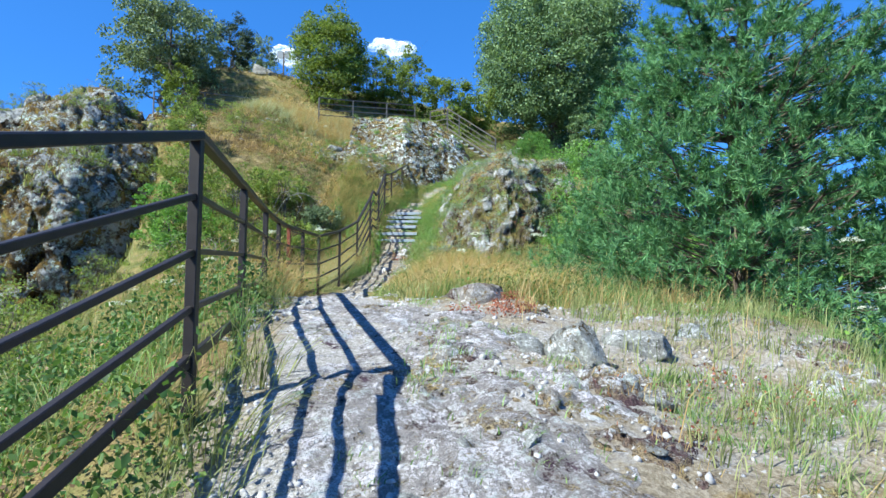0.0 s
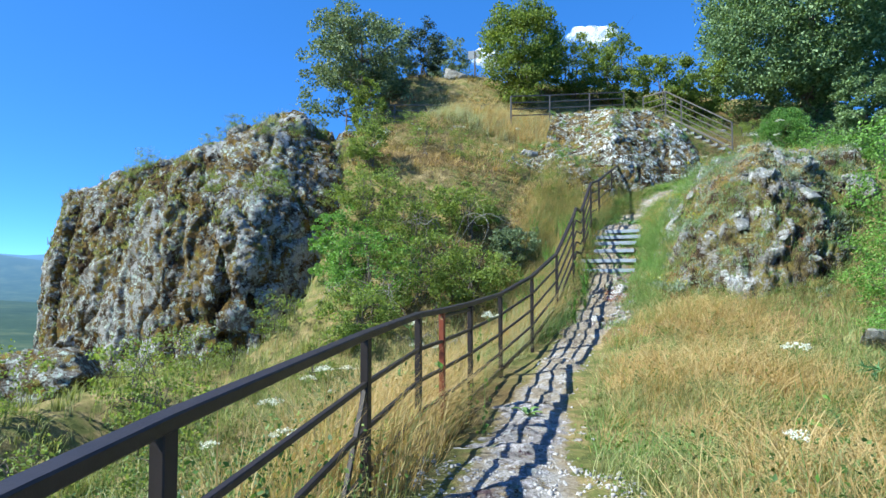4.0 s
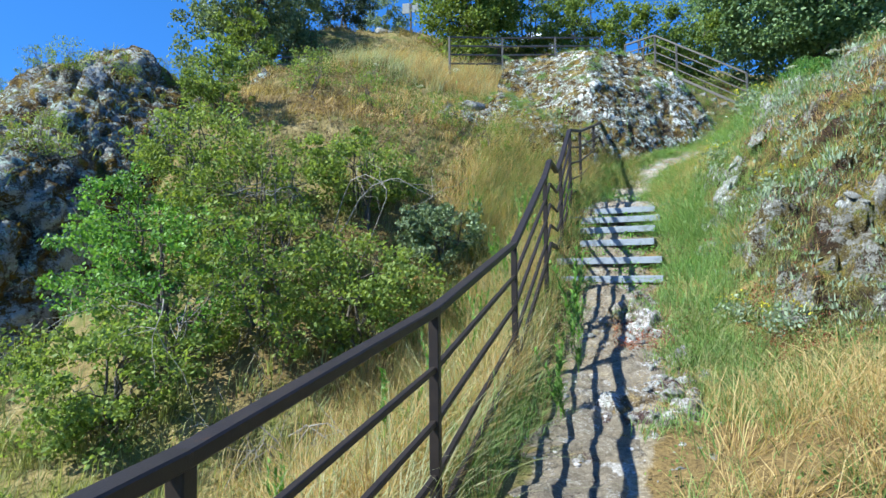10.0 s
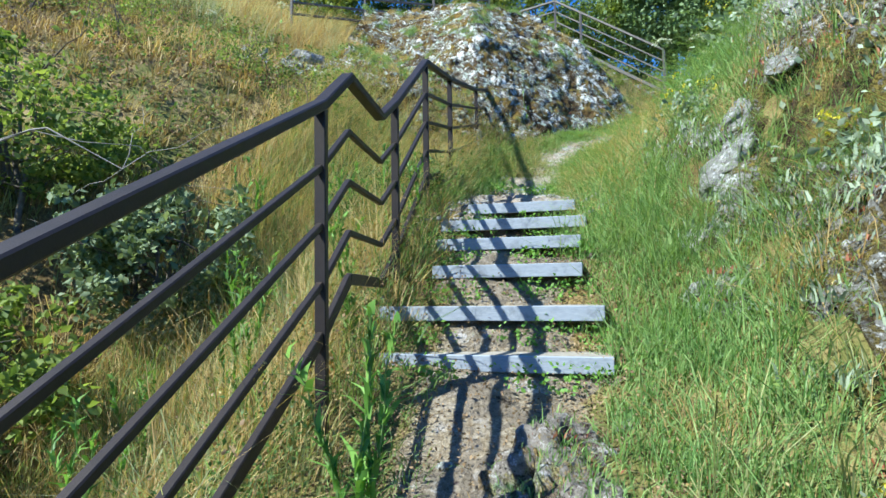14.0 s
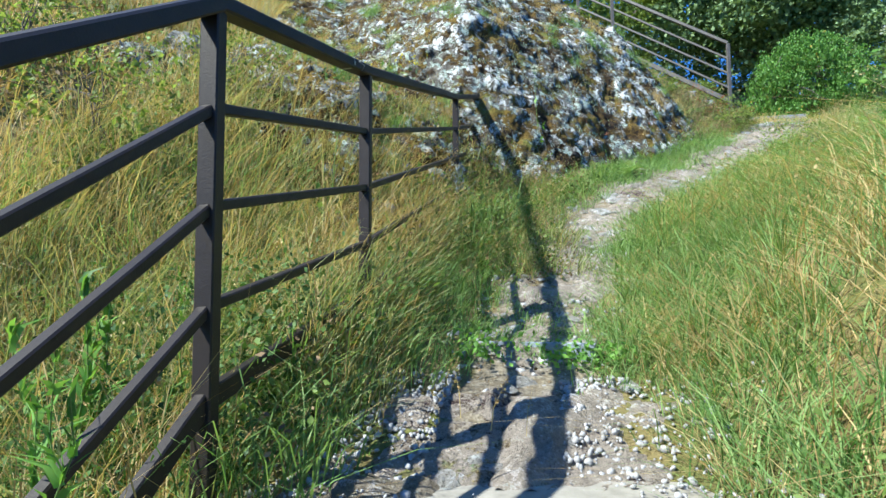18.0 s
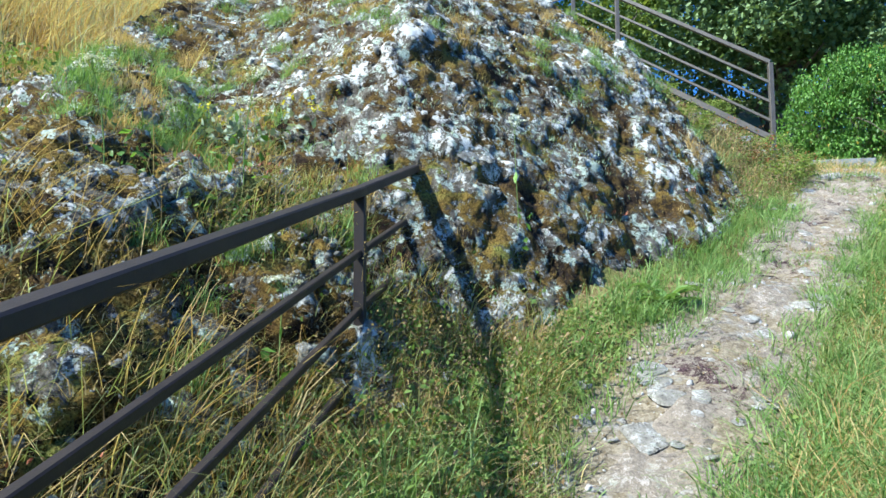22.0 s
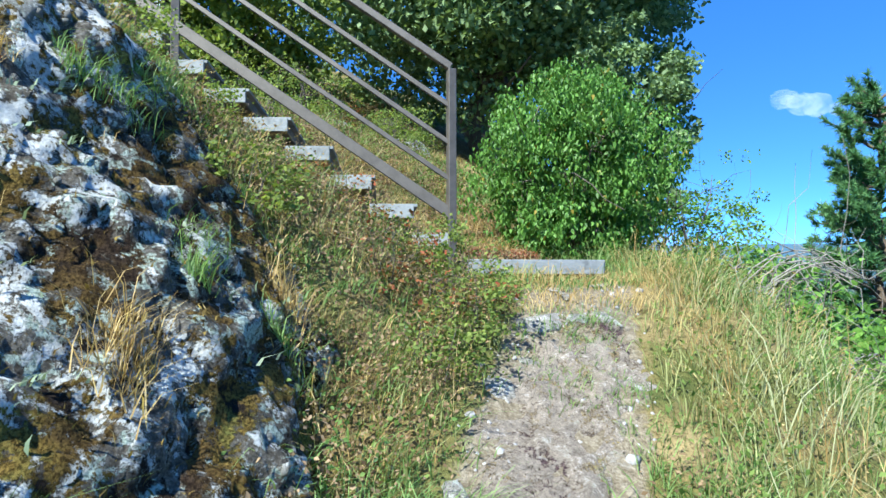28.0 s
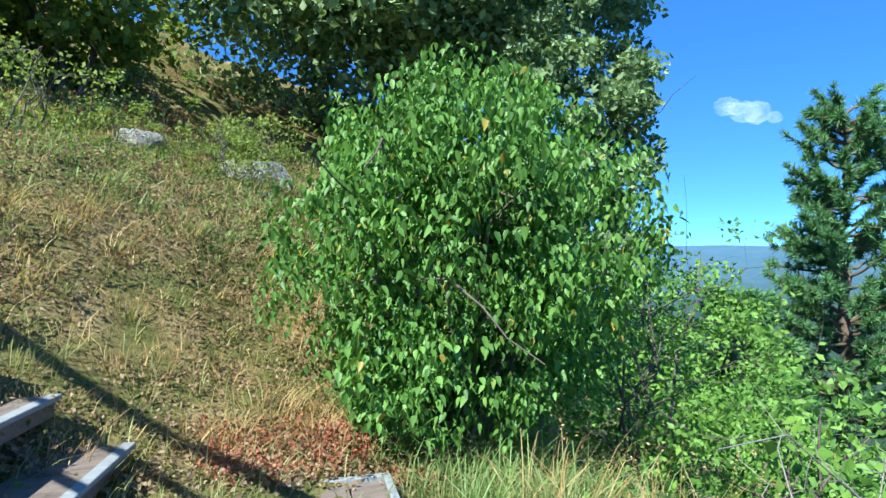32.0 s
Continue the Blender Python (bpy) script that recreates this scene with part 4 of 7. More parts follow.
rock((-11.4, 39.0, 14.4), (1.3, 1.0, 1.3), 20, ROCK_PALE, "pale rounded boulder on the summit")
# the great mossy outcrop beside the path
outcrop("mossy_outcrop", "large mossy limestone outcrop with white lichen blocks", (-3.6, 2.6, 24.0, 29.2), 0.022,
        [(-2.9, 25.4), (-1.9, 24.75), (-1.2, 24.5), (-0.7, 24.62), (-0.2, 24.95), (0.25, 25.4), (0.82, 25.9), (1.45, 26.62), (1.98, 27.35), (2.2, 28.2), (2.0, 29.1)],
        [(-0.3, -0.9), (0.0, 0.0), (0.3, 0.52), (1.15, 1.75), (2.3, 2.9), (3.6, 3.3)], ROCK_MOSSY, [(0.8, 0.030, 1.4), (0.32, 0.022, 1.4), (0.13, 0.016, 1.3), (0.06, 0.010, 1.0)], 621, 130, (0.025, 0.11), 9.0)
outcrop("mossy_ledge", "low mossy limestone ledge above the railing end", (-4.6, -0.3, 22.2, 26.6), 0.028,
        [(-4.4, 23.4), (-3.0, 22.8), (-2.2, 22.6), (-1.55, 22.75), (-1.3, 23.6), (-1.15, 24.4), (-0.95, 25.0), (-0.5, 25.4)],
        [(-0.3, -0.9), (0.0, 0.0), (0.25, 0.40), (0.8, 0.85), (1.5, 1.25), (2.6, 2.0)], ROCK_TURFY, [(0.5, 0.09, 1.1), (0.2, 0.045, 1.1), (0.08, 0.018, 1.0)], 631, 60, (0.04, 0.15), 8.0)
# the knoll beside the steps
outcrop("rocky_knoll", "grassy limestone knoll with lichen blocks beside the steps", (0.0, 4.6, 15.3, 20.2), 0.035,
        [(0.25, 20.2), (0.25, 18.6), (0.3, 17.5), (0.55, 16.6), (1.2, 16.1), (2.0, 15.9), (2.9, 16.0), (3.7, 16.8), (4.4, 18.4)],
        [(-0.3, -0.9), (0.0, 0.0), (0.4, 0.75), (1.1, 1.9), (2.0, 2.6), (3.0, 3.0)], KNOLL, [(0.8, 0.13, 1.0), (0.3, 0.07, 1.0), (0.12, 0.03, 1.0)], 641, 150, (0.06, 0.26), 5.4, "grassy")
# limestone bedrock showing through the first stretch of the path, and below the steps
def rock_floor(name, label, region, step, lift, seed, material, centre, reach, layers):
    x0, x1, y0, y1 = region
    X, Y = np.meshgrid(np.arange(x0, x1, step), np.arange(y0, y1, step))
    G = ground_z(X, Y)
    m = smooth01((1.15 - np.hypot((X - centre[0]) / reach[0], (Y - centre[1]) / reach[1])) / 0.5)
    Z = G + lift * (fbm(flat3(X, Y, 0.9), 3, seed).reshape(X.shape) * 0.8 + 0.3) * m - 0.16 * (1 - m) - 0.015
    base = thing(name, label, "bedrock", (centre[0], centre[1], float(ground_z(*centre))))
    out = skin("bedrock", np.stack([X, Y, Z], -1), material, base, layers, 0.012, seed, Z > G - 0.12)
    above = out[0][:, 2] > ground_z(out[0][:, 0], out[0][:, 1]) + 0.01
    SKINS.append(("bare", *(a[above] for a in out)))
    studded(base, *SKINS[-1][1:], 100 if reach[1] > 2 else 40, (0.025, 0.12), seed + 3)


rock_floor("limestone_bedrock", "rough pale limestone bedrock worn by feet beside the path", (-0.9, 4.3, -0.4, 7.0), 0.024, 0.045, 651, BEDROCK, (1.75, 3.3), (2.4, 3.7), [(0.50, 0.040, 1.0), (0.19, 0.034, 1.0), (0.075, 0.020, 1.0)])
rock_floor("limestone_bedrock", "grey limestone ribs in the path below the steps", (-1.7, 0.3, 14.2, 18.4), 0.022, 0.15, 661, BEDROCK, (-0.80, 16.4), (0.62, 1.75), [(0.36, 0.09, 0.6), (0.15, 0.05, 0.8), (0.06, 0.02, 1.0)])


# the trodden surface of the footpath
def footpath(name, label, y0, y1, material, layers, seed):
    ys = np.arange(y0, y1, 0.03)
    u = np.arange(-1.2, 1.2, 0.03)
    U, Y = np.meshgrid(u, ys)
    X = path_x(Y) + U
    rough = fbm(flat3(X, Y, 1.6), 3, seed).reshape(X.shape)
    over = (np.interp(Y, *PATH_HALF) * (0.92 + 0.42 * rough) - np.abs(U)) / 0.16
    Z = ground_z(X, Y) + 0.022 * np.clip(over, -1.5, 1.0) + 0.012 * rough - 0.006
    base = tagged(new(name), label, "footpath", kind="structure")
    base.location = (float(path_x(y0)), y0, float(path_z(y0)))
    skin("trodden_surface", np.stack([X, Y, Z], -1), material, base, layers, 0.006, seed, over > -1.2)


footpath("footpath_lower", "stony trodden limestone gravel footpath", -1.4, 10.4, PATH_STONY, [(0.22, 0.012, 1.0), (0.075, 0.012, 1.0)], 701)
footpath("footpath_top", "pale gravel footpath with worn flat stones", 20.6, 28.4, PATH_PALE, [(0.26, 0.022, 1.0), (0.085, 0.014, 1.0)], 721)
footpath("footpath_upper", "trodden earth footpath with worn stones", 10.4, 20.6, PATH_EARTH, [(0.30, 0.016, 1.0), (0.09, 0.011, 1.0)], 711)

# ---- plants ----
WALKED = ([0, 2, 4, 6, 8, 10, 12, 14, 16, 18, 20, 22, 24, 25.5, 27, 28, 28.8], [0.2, 0.3, -0.2, -0.5, -0.9, -1.1, -1.1, -1.0, -1.0, -0.9, -0.7, -0.6, 0.2, 1.6, 2.8, 3.7, 3.7])  # the line kept short by feet: y, x


def blades(pts, height, width, lean, wind=(0.35, 0.2), clump=0, arched=False):
    """Curved grass blades at pts, three triangles each, or five where they arch over; clump sets so many of them into each tussock."""
    n = len(pts)
    h = np.array(height, float) if np.ndim(height) else np.full(n, float(height))
    out = rng.normal(0, 1, (n, 3))
    if clump and n > clump:
        home = rng.integers(0, n, max(1, n // clump))
        own = home[rng.integers(0, len(home), n)]
        spread = rng.normal(0, 1, (n, 3)) * [0.055, 0.055, 0]
        drift = rng.random(n) < 0.72
        pts = np.where(drift[:, None], pts[own] + spread, pts)
        tall = rng.uniform(0.55, 1.25, n)
        h = np.where(drift, h * 0.5 + h[own] * 0.5, h) * np.where(drift, tall[own], 1.0)
        lay = rng.normal(0, 0.8, (n, 3))
        out = np.where(drift[:, None], spread * 16 + rng.normal(0, 0.5, (n, 3)) + lay[own], out)
    out = out / np.maximum(1.0, np.linalg.norm(out[:, :2], axis=1) / 1.1)[:, None]
    h = np.where(np.abs(pts[:, 0] - np.interp(pts[:, 1], *WALKED)) < 0.35 + 0.6 * h, np.minimum(h, 0.25), h)
    wind = np.array(wind) * (0.45 if lean > 0.85 else 1.0)
    ang = rng.uniform(0, 2 * np.pi, n)
    side = np.stack([np.cos(ang), np.sin(ang), np.zeros(n)], 1) * (width * rng.uniform(0.55, 1.4, n))[:, None]
    tip = out * lean * h[:, None] * rng.uniform(0.25, 1.5, (n, 1)) + np.array([*wind, 0]) * lean * h[:, None]
    tip[:, 2] = h * rng.uniform(0.5, 1.0, n)
    droop = rng.uniform(0.1, 1.0, (n, 1)) * min(1.0, lean * 1.3)
    mid = tip * [0.24, 0.24, 0.5] + droop * tip * [0, 0, 0.22]
    if not arched:
        v = np.stack([pts - side, pts + side, pts + mid - side * 0.75, pts + mid + side * 0.75, pts + tip], 1).reshape(-1, 3)
        b = np.arange(n)[:, None] * 5
        return v, np.concatenate([b + [0, 1, 3], b + [0, 3, 2], b + [2, 3, 4]], 1).reshape(-1, 3)
    high = tip * [0.60, 0.60, 0.80] + droop * tip * [0, 0, 0.25]
    end = tip * [1.12, 1.12, 1.0] - droop * tip * [0, 0, 0.18]
    v = np.stack([pts - side, pts + side, pts + mid - side * 0.8, pts + mid + side * 0.8, pts + high - side * 0.55, pts + high + side * 0.55, pts + end], 1).reshape(-1, 3)
    b = np.arange(n)[:, None] * 7
    return v, np.concatenate([b + [0, 1, 3], b + [0, 3, 2], b + [2, 3, 5], b + [2, 5, 4], b + [4, 5, 6]], 1).reshape(-1, 3)


def stalks(pts, height, lean=0.3, head=0.09):
    """Thin bent stalks with a loose seed head of small husks."""
    n = len(pts)
    h = height * rng.uniform(0.6, 1.2, n)
    v, f = blades(pts, h, 0.0017, lean)
    tips = v.reshape(-1, 5, 3)[:, 4]
    down = v.reshape(-1, 5, 3)[:, 3] - tips
    down /= np.linalg.norm(down, axis=1)[:, None] + 1e-9
    k = 7
    c = np.repeat(tips, k, 0) + np.repeat(down, k, 0) * rng.uniform(0, head, (n * k, 1)) + rng.normal(0, 0.006, (n * k, 3))
    return merge([(v, f), leaf_cloud(c, 0.014)])


def scatter(n, x0, x1, y0, y1, keep=None):
    x, y = rng.uniform(x0, x1, n), rng.uniform(y0, y1, n)
    if keep is not None:
        k = keep(x, y)
        x, y = x[k], y[k]
    return np.stack([x, y, ground_z(x, y) - 0.01], 1)


def stuff(name, pieces, material, label, category):
    v, f = merge(pieces)
    return tagged(put(name, mesh_of(name, v, f), material), label, category, kind="stuff")


def patchy(x, y, scale, seed, lo=0.0):
    return fbm(flat3(x, y, scale), 3, seed) > lo


def leaf_cloud(centres, size, spread=None, up=0.3):
    """Leaves: folded diamonds of two triangles, at the centres, turned at random."""
    n = len(centres)
    s = size * rng.uniform(0.6, 1.25, n)
    d = rng.normal(0, 1, (n, 3))
    d /= np.linalg.norm(d, axis=1)[:, None]
    nrm = rng.normal(0, 1, (n, 3)) + [0, 0, up]
    w = np.cross(d, nrm)
    w /= np.linalg.norm(w, axis=1)[:, None] + 1e-9
    nn = np.cross(w, d)
    a = centres - d * s[:, None] * 0.5
    b = centres + d * s[:, None] * 0.5
    l = centres + w * s[:, None] * 0.3 + nn * s[:, None] * 0.08 - d * s[:, None] * 0.08
    r = centres - w * s[:, None] * 0.3 + nn * s[:, None] * 0.08 - d * s[:, None] * 0.08
    v = np.stack([a, l, b, r], 1).reshape(-1, 3)
    k = np.arange(n)[:, None] * 4
    f = np.concatenate([k + [0, 2, 1], k + [0, 3, 2]], 1).reshape(-1, 3)
    return v, f


def crooked(a, b, n=6, wob=0.08, sag=0.0):
    a, b = np.asarray(a, float), np.asarray(b, float)
    t = np.linspace(0, 1, n)[:, None]
    L = np.linalg.norm(b - a)
    p = a + (b - a) * t
    p[1:-1] += rng.normal(0, wob * L, (n - 2, 3)) * 0.5
    p[:, 2] += sag * L * np.sin(t[:, 0] * np.pi)
    return p


def broadleaf(name, at, height, radius, leaf, material, label, category="tree", clumps=150, per=90, trunk=0.2, low=0.25, flat=1.0, lean=(0, 0), bark=None, stems=1, fill=0.55, clump=0.16, full=2.0):
    """A tree or shrub: stem and limbs, and a crown of leaf clumps with gaps between them."""
    at = np.asarray(at, float)
    tree = thing(name, label, category, at)
    wood, tips = [], []
    for s in range(stems):
        foot = np.array([rng.normal(0, 0.12), rng.normal(0, 0.12), -0.15]) * (stems > 1) + np.array([0, 0, -0.2])
        top = np.array([lean[0], lean[1], height * 0.86]) + (rng.normal(0, 0.25, 3) * radius * [1, 1, 0.2] if stems > 1 else 0)
        line = crooked(foot, top, 8, 0.05)
        wood.append(tube(line, np.linspace(trunk, trunk * 0.15, 8), 7))
        for k in range(max(5, 22 // stems)):
            t = rng.uniform(low, 0.95)
            p = line[int(t * 7)]
            ang = rng.uniform(0, 2 * np.pi)
            reach = radius * (0.82 if stems == 1 else 1.0) * (0.55 + 0.45 * np.sin(np.pi * min(1, max(0.05, (t - low * 0.6) / (1.12 - low * 0.6)))))
            q = p + np.array([np.cos(ang) * reach, np.sin(ang) * reach, rng.uniform(0.05, 0.5) * reach * flat])
            limb = crooked(p, q, 6, 0.09, 0.06)
            wood.append(tube(limb, np.linspace(trunk * 0.38, trunk * 0.06, 6), 5 if stems == 1 else 3))
            for j in range(4 if stems == 1 else 2):
                a = limb[rng.integers(2, 6)]
                b = a + rng.normal(0, 1, 3) * radius * 0.22 + [0, 0, radius * 0.06]
                wood.append(tube(crooked(a, b, 4, 0.1), np.linspace(trunk * 0.1, trunk * 0.03, 4), 3))
                tips += [a, b, (a + b) / 2]
    v, f = merge(wood)
    put("trunk", mesh_of("trunk", v, f, True), bark or BARK, tree)
    tips = np.array(tips)
    c = tips[rng.integers(0, len(tips), clumps)] + rng.normal(0, 1, (clumps, 3)) * radius * 0.10
    e = rng.normal(0, 1, (clumps, 3))
    e /= ((np.hypot(e[:, 0], e[:, 1]) ** full + np.abs(e[:, 2]) ** full) ** (1 / full))[:, None]
    shell = np.array([lean[0] * 0.6, lean[1] * 0.6, height * (0.5 + low * 0.45)]) + e * np.array([radius, radius, height * (0.5 - low * 0.45)]) * rng.uniform(0.55, 1.0, (clumps, 1))
    c = np.where(rng.random((clumps, 1)) < fill, shell, c)
    wide = np.hypot(c[:, 0] - lean[0] * 0.6, c[:, 1] - lean[1] * 0.6)
    c[:, :2] *= np.minimum(1.0, radius * 0.91 / (wide + 1e-6))[:, None]
    c[:, 2] = np.clip(c[:, 2], height * low * 0.6, height)
    out = []
    for q in c:
        n = int(per * rng.uniform(0.5, 1.4))
        r = radius * clump * rng.uniform(0.6, 1.4)
        d = rng.normal(0, 1, (n, 3))
        d /= np.linalg.norm(d, axis=1)[:, None]
        out.append(q + d * r * rng.uniform(0.25, 1.0, (n, 1)) ** 0.6 * [1.1, 1.1, 0.75])
    v, f = leaf_cloud(np.concatenate(out), leaf)
    put("crown", mesh_of("crown", v, f), material, tree)
    return tree


def pine(name, at, height, radius, label, tufts=1500, needles=34, needle=0.13, first=0.12, trunk=0.16, lean=(0, 0), material=None, reach_fall=0.75, thick=0.035, bunches=0):
    """A pine: whorls of upswept boughs, each carrying brushes of needles."""
    at = np.asarray(at, float)
    tree = thing(name, label, "pine tree", at)
    line = crooked((0, 0, -0.3), (lean[0], lean[1], height), 12, 0.02)
    wood = [tube(line, np.linspace(trunk, trunk * 0.12, 12), 8)]
    ends, ways, full, full_ways = [], [], [], []
    whorls = int(height / 0.42)
    for w in range(whorls):
        t = first + (1 - first) * (w + 0.5) / whorls
        p = np.array([np.interp(t, np.linspace(0, 1, 12), line[:, k]) for k in range(3)])
        reach0 = radius * (1 - reach_fall * (t - first) / (1 - first)) * (0.75 if t < first + 0.1 else 1)
        for k in range(rng.integers(5, 8)):
            ang = rng.uniform(0, 2 * np.pi)
            reach = reach0 * rng.uniform(0.6, 1.1)
            rise = rng.uniform(0.05, 0.75) + 0.45 * max(0, t - 0.6)
            q = p + np.array([np.cos(ang), np.sin(ang), rise]) * reach
            bough = crooked(p, q, 7, 0.05, -0.06)
            wood.append(tube(bough, np.linspace(trunk * 0.26, trunk * 0.05, 7), 5))
            for j in range(int(6 + reach * 7)):
                s = rng.uniform(0.3, 1.0)
                a = np.array([np.interp(s, np.linspace(0, 1, 7), bough[:, m]) for m in range(3)])
                d = (q - p) / reach + rng.normal(0, 0.55, 3) + [0, 0, 0.25]
                d /= np.linalg.norm(d)
                L = rng.uniform(0.12, 0.42) * (0.5 + 0.5 * reach / radius)
                b = a + d * L
                if rng.random() < 0.6:
                    wood.append(tube(np.stack([a, (a + b) / 2 + rng.normal(0, 0.02, 3), b]), [trunk * 0.05, trunk * 0.04, trunk * 0.025], 4))
                for e in np.linspace(0.25, 1.0, 3):
                    ends.append(a + d * L * e)
                    ways.append(d)
    for c in range(bunches):
        t = 0.03 + 0.52 * rng.random() ** 1.1
        reach = radius * (1 - reach_fall * t) * rng.uniform(0.35, 1.0) ** 0.6
        ang = rng.uniform(0, 2 * np.pi)
        hub = np.array([np.cos(ang) * reach + lean[0] * t, np.sin(ang) * reach + lean[1] * t, t * height + rng.normal(0, 0.15)])
        root = np.array([lean[0] * t, lean[1] * t, max(0.05, t * height - 0.35 * reach)])
        wood.append(tube(crooked(root, hub, 5, 0.05), np.linspace(trunk * 0.11, trunk * 0.03, 5), 4))
        for j in range(13):
            d = rng.normal(0, 0.5, 3) + [np.cos(ang) * 0.5, np.sin(ang) * 0.5, 0.7]
            d /= np.linalg.norm(d)
            b = hub + rng.normal(0, 0.14, 3) * [1.3, 1.3, 0.6]
            full.append(b)
            full_ways.append(d)
    v, f = merge(wood)
    put("trunk", mesh_of("trunk", v, f, True), PINE_BARK, tree)
    ends, ways = np.array(ends), np.array(ways)
    pick = rng.permutation(len(ends))[:tufts]
    ends, ways = ends[pick], ways[pick]
    if bunches:
        ends, ways = np.concatenate([ends, full]), np.concatenate([ways, full_ways])
    tufts = len(ends)
    k = rng.permutation(len(ends))[:tufts]
    o = np.repeat(ends[k], needles, 0)
    d = np.repeat(ways[k], needles, 0) * 0.8 + [0, 0, 0.15] + rng.normal(0, 0.62, (len(k) * needles, 3))
    d /= np.linalg.norm(d, axis=1)[:, None]
    o = o + d * 0.01 + np.repeat(ways[k], needles, 0) * rng.uniform(-0.07, 0.05, (len(o), 1))
    L = needle * rng.uniform(0.7, 1.2, (len(o), 1))
    w = np.cross(d, rng.normal(0, 1, d.shape))
    w /= np.linalg.norm(w, axis=1)[:, None] + 1e-9
    w *= needle * thick
    v = np.stack([o - w, o + w, o + d * L], 1).reshape(-1, 3)
    put("crown", mesh_of("crown", v, np.arange(len(v)).reshape(-1, 3)), material or NEEDLE, tree)
    return tree


def on(x, y):
    return (x, y, float(ground_z(np.array([x]), np.array([y]))[0]))


# the big trees and the hilltop
pine("pine_tree", on(4.4, 8.3), 7.6, 2.9, "young pine with blue-green needles beside the path", 4600, 30, 0.10, 0.0, 0.12, (0.5, 0.2), thick=0.06, bunches=430, reach_fall=0.78)
pine("pine_tree", on(7.0, 7.0), 6.5, 2.8, "young bushy pine behind the first pine", 1500, 24, 0.13, 0.0, 0.11, thick=0.06, bunches=120)
pine("pine_sapling", on(3.6, 10.6), 2.4, 1.4, "low spreading pine sapling in the grass", 1500, 18, 0.13, 0.0, 0.05, thick=0.05, bunches=60)
broadleaf("oak_tree", on(8.2, 38.8), 11.2, 5.4, 0.18, OAK_LEAF, "large dark green oak on the hilltop", clumps=1050, per=120, trunk=0.32, low=0.16, clump=0.13, fill=0.78, full=3.6)
broadleaf("oak_tree", on(9.5, 35.2), 6.0, 1.35, 0.13, OAK_LEAF, "young dark oak on the slope edge beside the large oak", clumps=190, per=100, trunk=0.11, low=0.3, clump=0.2, fill=0.75)
broadleaf("hilltop_tree", on(-14.0, 30.6), 7.3, 3.0, 0.16, SILVER_LEAF, "silvery green tree on the crag top", clumps=260, per=95, trunk=0.16, low=0.28, fill=0.5)
broadleaf("hornbeam", on(-6.1, 33.5), 5.6, 2.1, 0.14, HORN_LEAF, "bushy yellow-green tree behind the fence", clumps=330, per=85, trunk=0.12, low=0.0, fill=0.8, clump=0.2)
broadleaf("hilltop_shrub", on(-11.4, 26.3), 3.2, 0.9, 0.10, HORN_LEAF, "slender yellow-green shrub on the crag edge", "shrub", 110, 60, 0.05, 0.03, stems=3)
broadleaf("dark_shrub", on(-12.0, 34.8), 3.4, 1.5, 0.10, CEDAR, "dark evergreen shrub on the summit", "shrub", 150, 80, 0.06, 0.03, stems=3)
broadleaf("hilltop_tree", on(-12.3, 41.0), 5.5, 1.7, 0.13, SILVER_LEAF, "pale green young tree on the summit", clumps=130, per=70, trunk=0.08, low=0.1)
for x, y, h, r in ((-3.6, 36.0, 3.6, 1.9), (-1.4, 36.8, 4.2, 2.1), (0.9, 36.2, 3.6, 1.9), (2.6, 37.2, 3.0, 1.8)):
    tagged(broadleaf("hilltop_shrub", on(x, y), h, r, 0.13, HORN_LEAF, "rounded yellow-green shrub on the hilltop", "shrub", 130, 80, 0.06, 0.02, stems=4), group="shrubs along the hilltop")
pine("far_pine", (25.0, 40, 1.0), 12.6, 4.0, "tall dark pine beyond the slope", 5200, 16, 0.30, 0.12, 0.24, thick=0.075)
pine("far_pine", (21.0, 41, -2.0), 9.0, 3.4, "dark pine beyond the slope", 5000, 14, 0.34, 0.08, 0.2, thick=0.075)


def heart_leaves(centres, size):
    """Broad drooping leaves of six triangles."""
    n = len(centres)
    s = (size * rng.uniform(0.65, 1.25, n))[:, None]
    ang = rng.uniform(0, 2 * np.pi, n)
    out = np.stack([np.cos(ang), np.sin(ang), rng.uniform(-2.4, -0.4, n)], 1)
    out /= np.linalg.norm(out, axis=1)[:, None]
    w = np.cross(out, np.tile([0, 0, 1.0], (n, 1)) + rng.normal(0, 0.3, (n, 3)))
    w /= np.linalg.norm(w, axis=1)[:, None] + 1e-9
    nn = np.cross(w, out)
    at = lambda a, b, c: centres + out * s * a + w * s * b + nn * s * c
    v = np.stack([at(0, 0, 0), at(0.16, 0.24, 0.07), at(0.50, 0.25, 0.05), at(1.12, 0, -0.14), at(0.50, -0.25, 0.05), at(0.16, -0.24, 0.07), at(0.5, 0, -0.04)], 1).reshape(-1, 3)
    k = np.arange(n)[:, None] * 7
    f = np.concatenate([k + [0, 6, 1], k + [1, 6, 2], k + [2, 6, 3], k + [3, 6, 4], k + [4, 6, 5], k + [5, 6, 0]], 1).reshape(-1, 3)
    return v, f


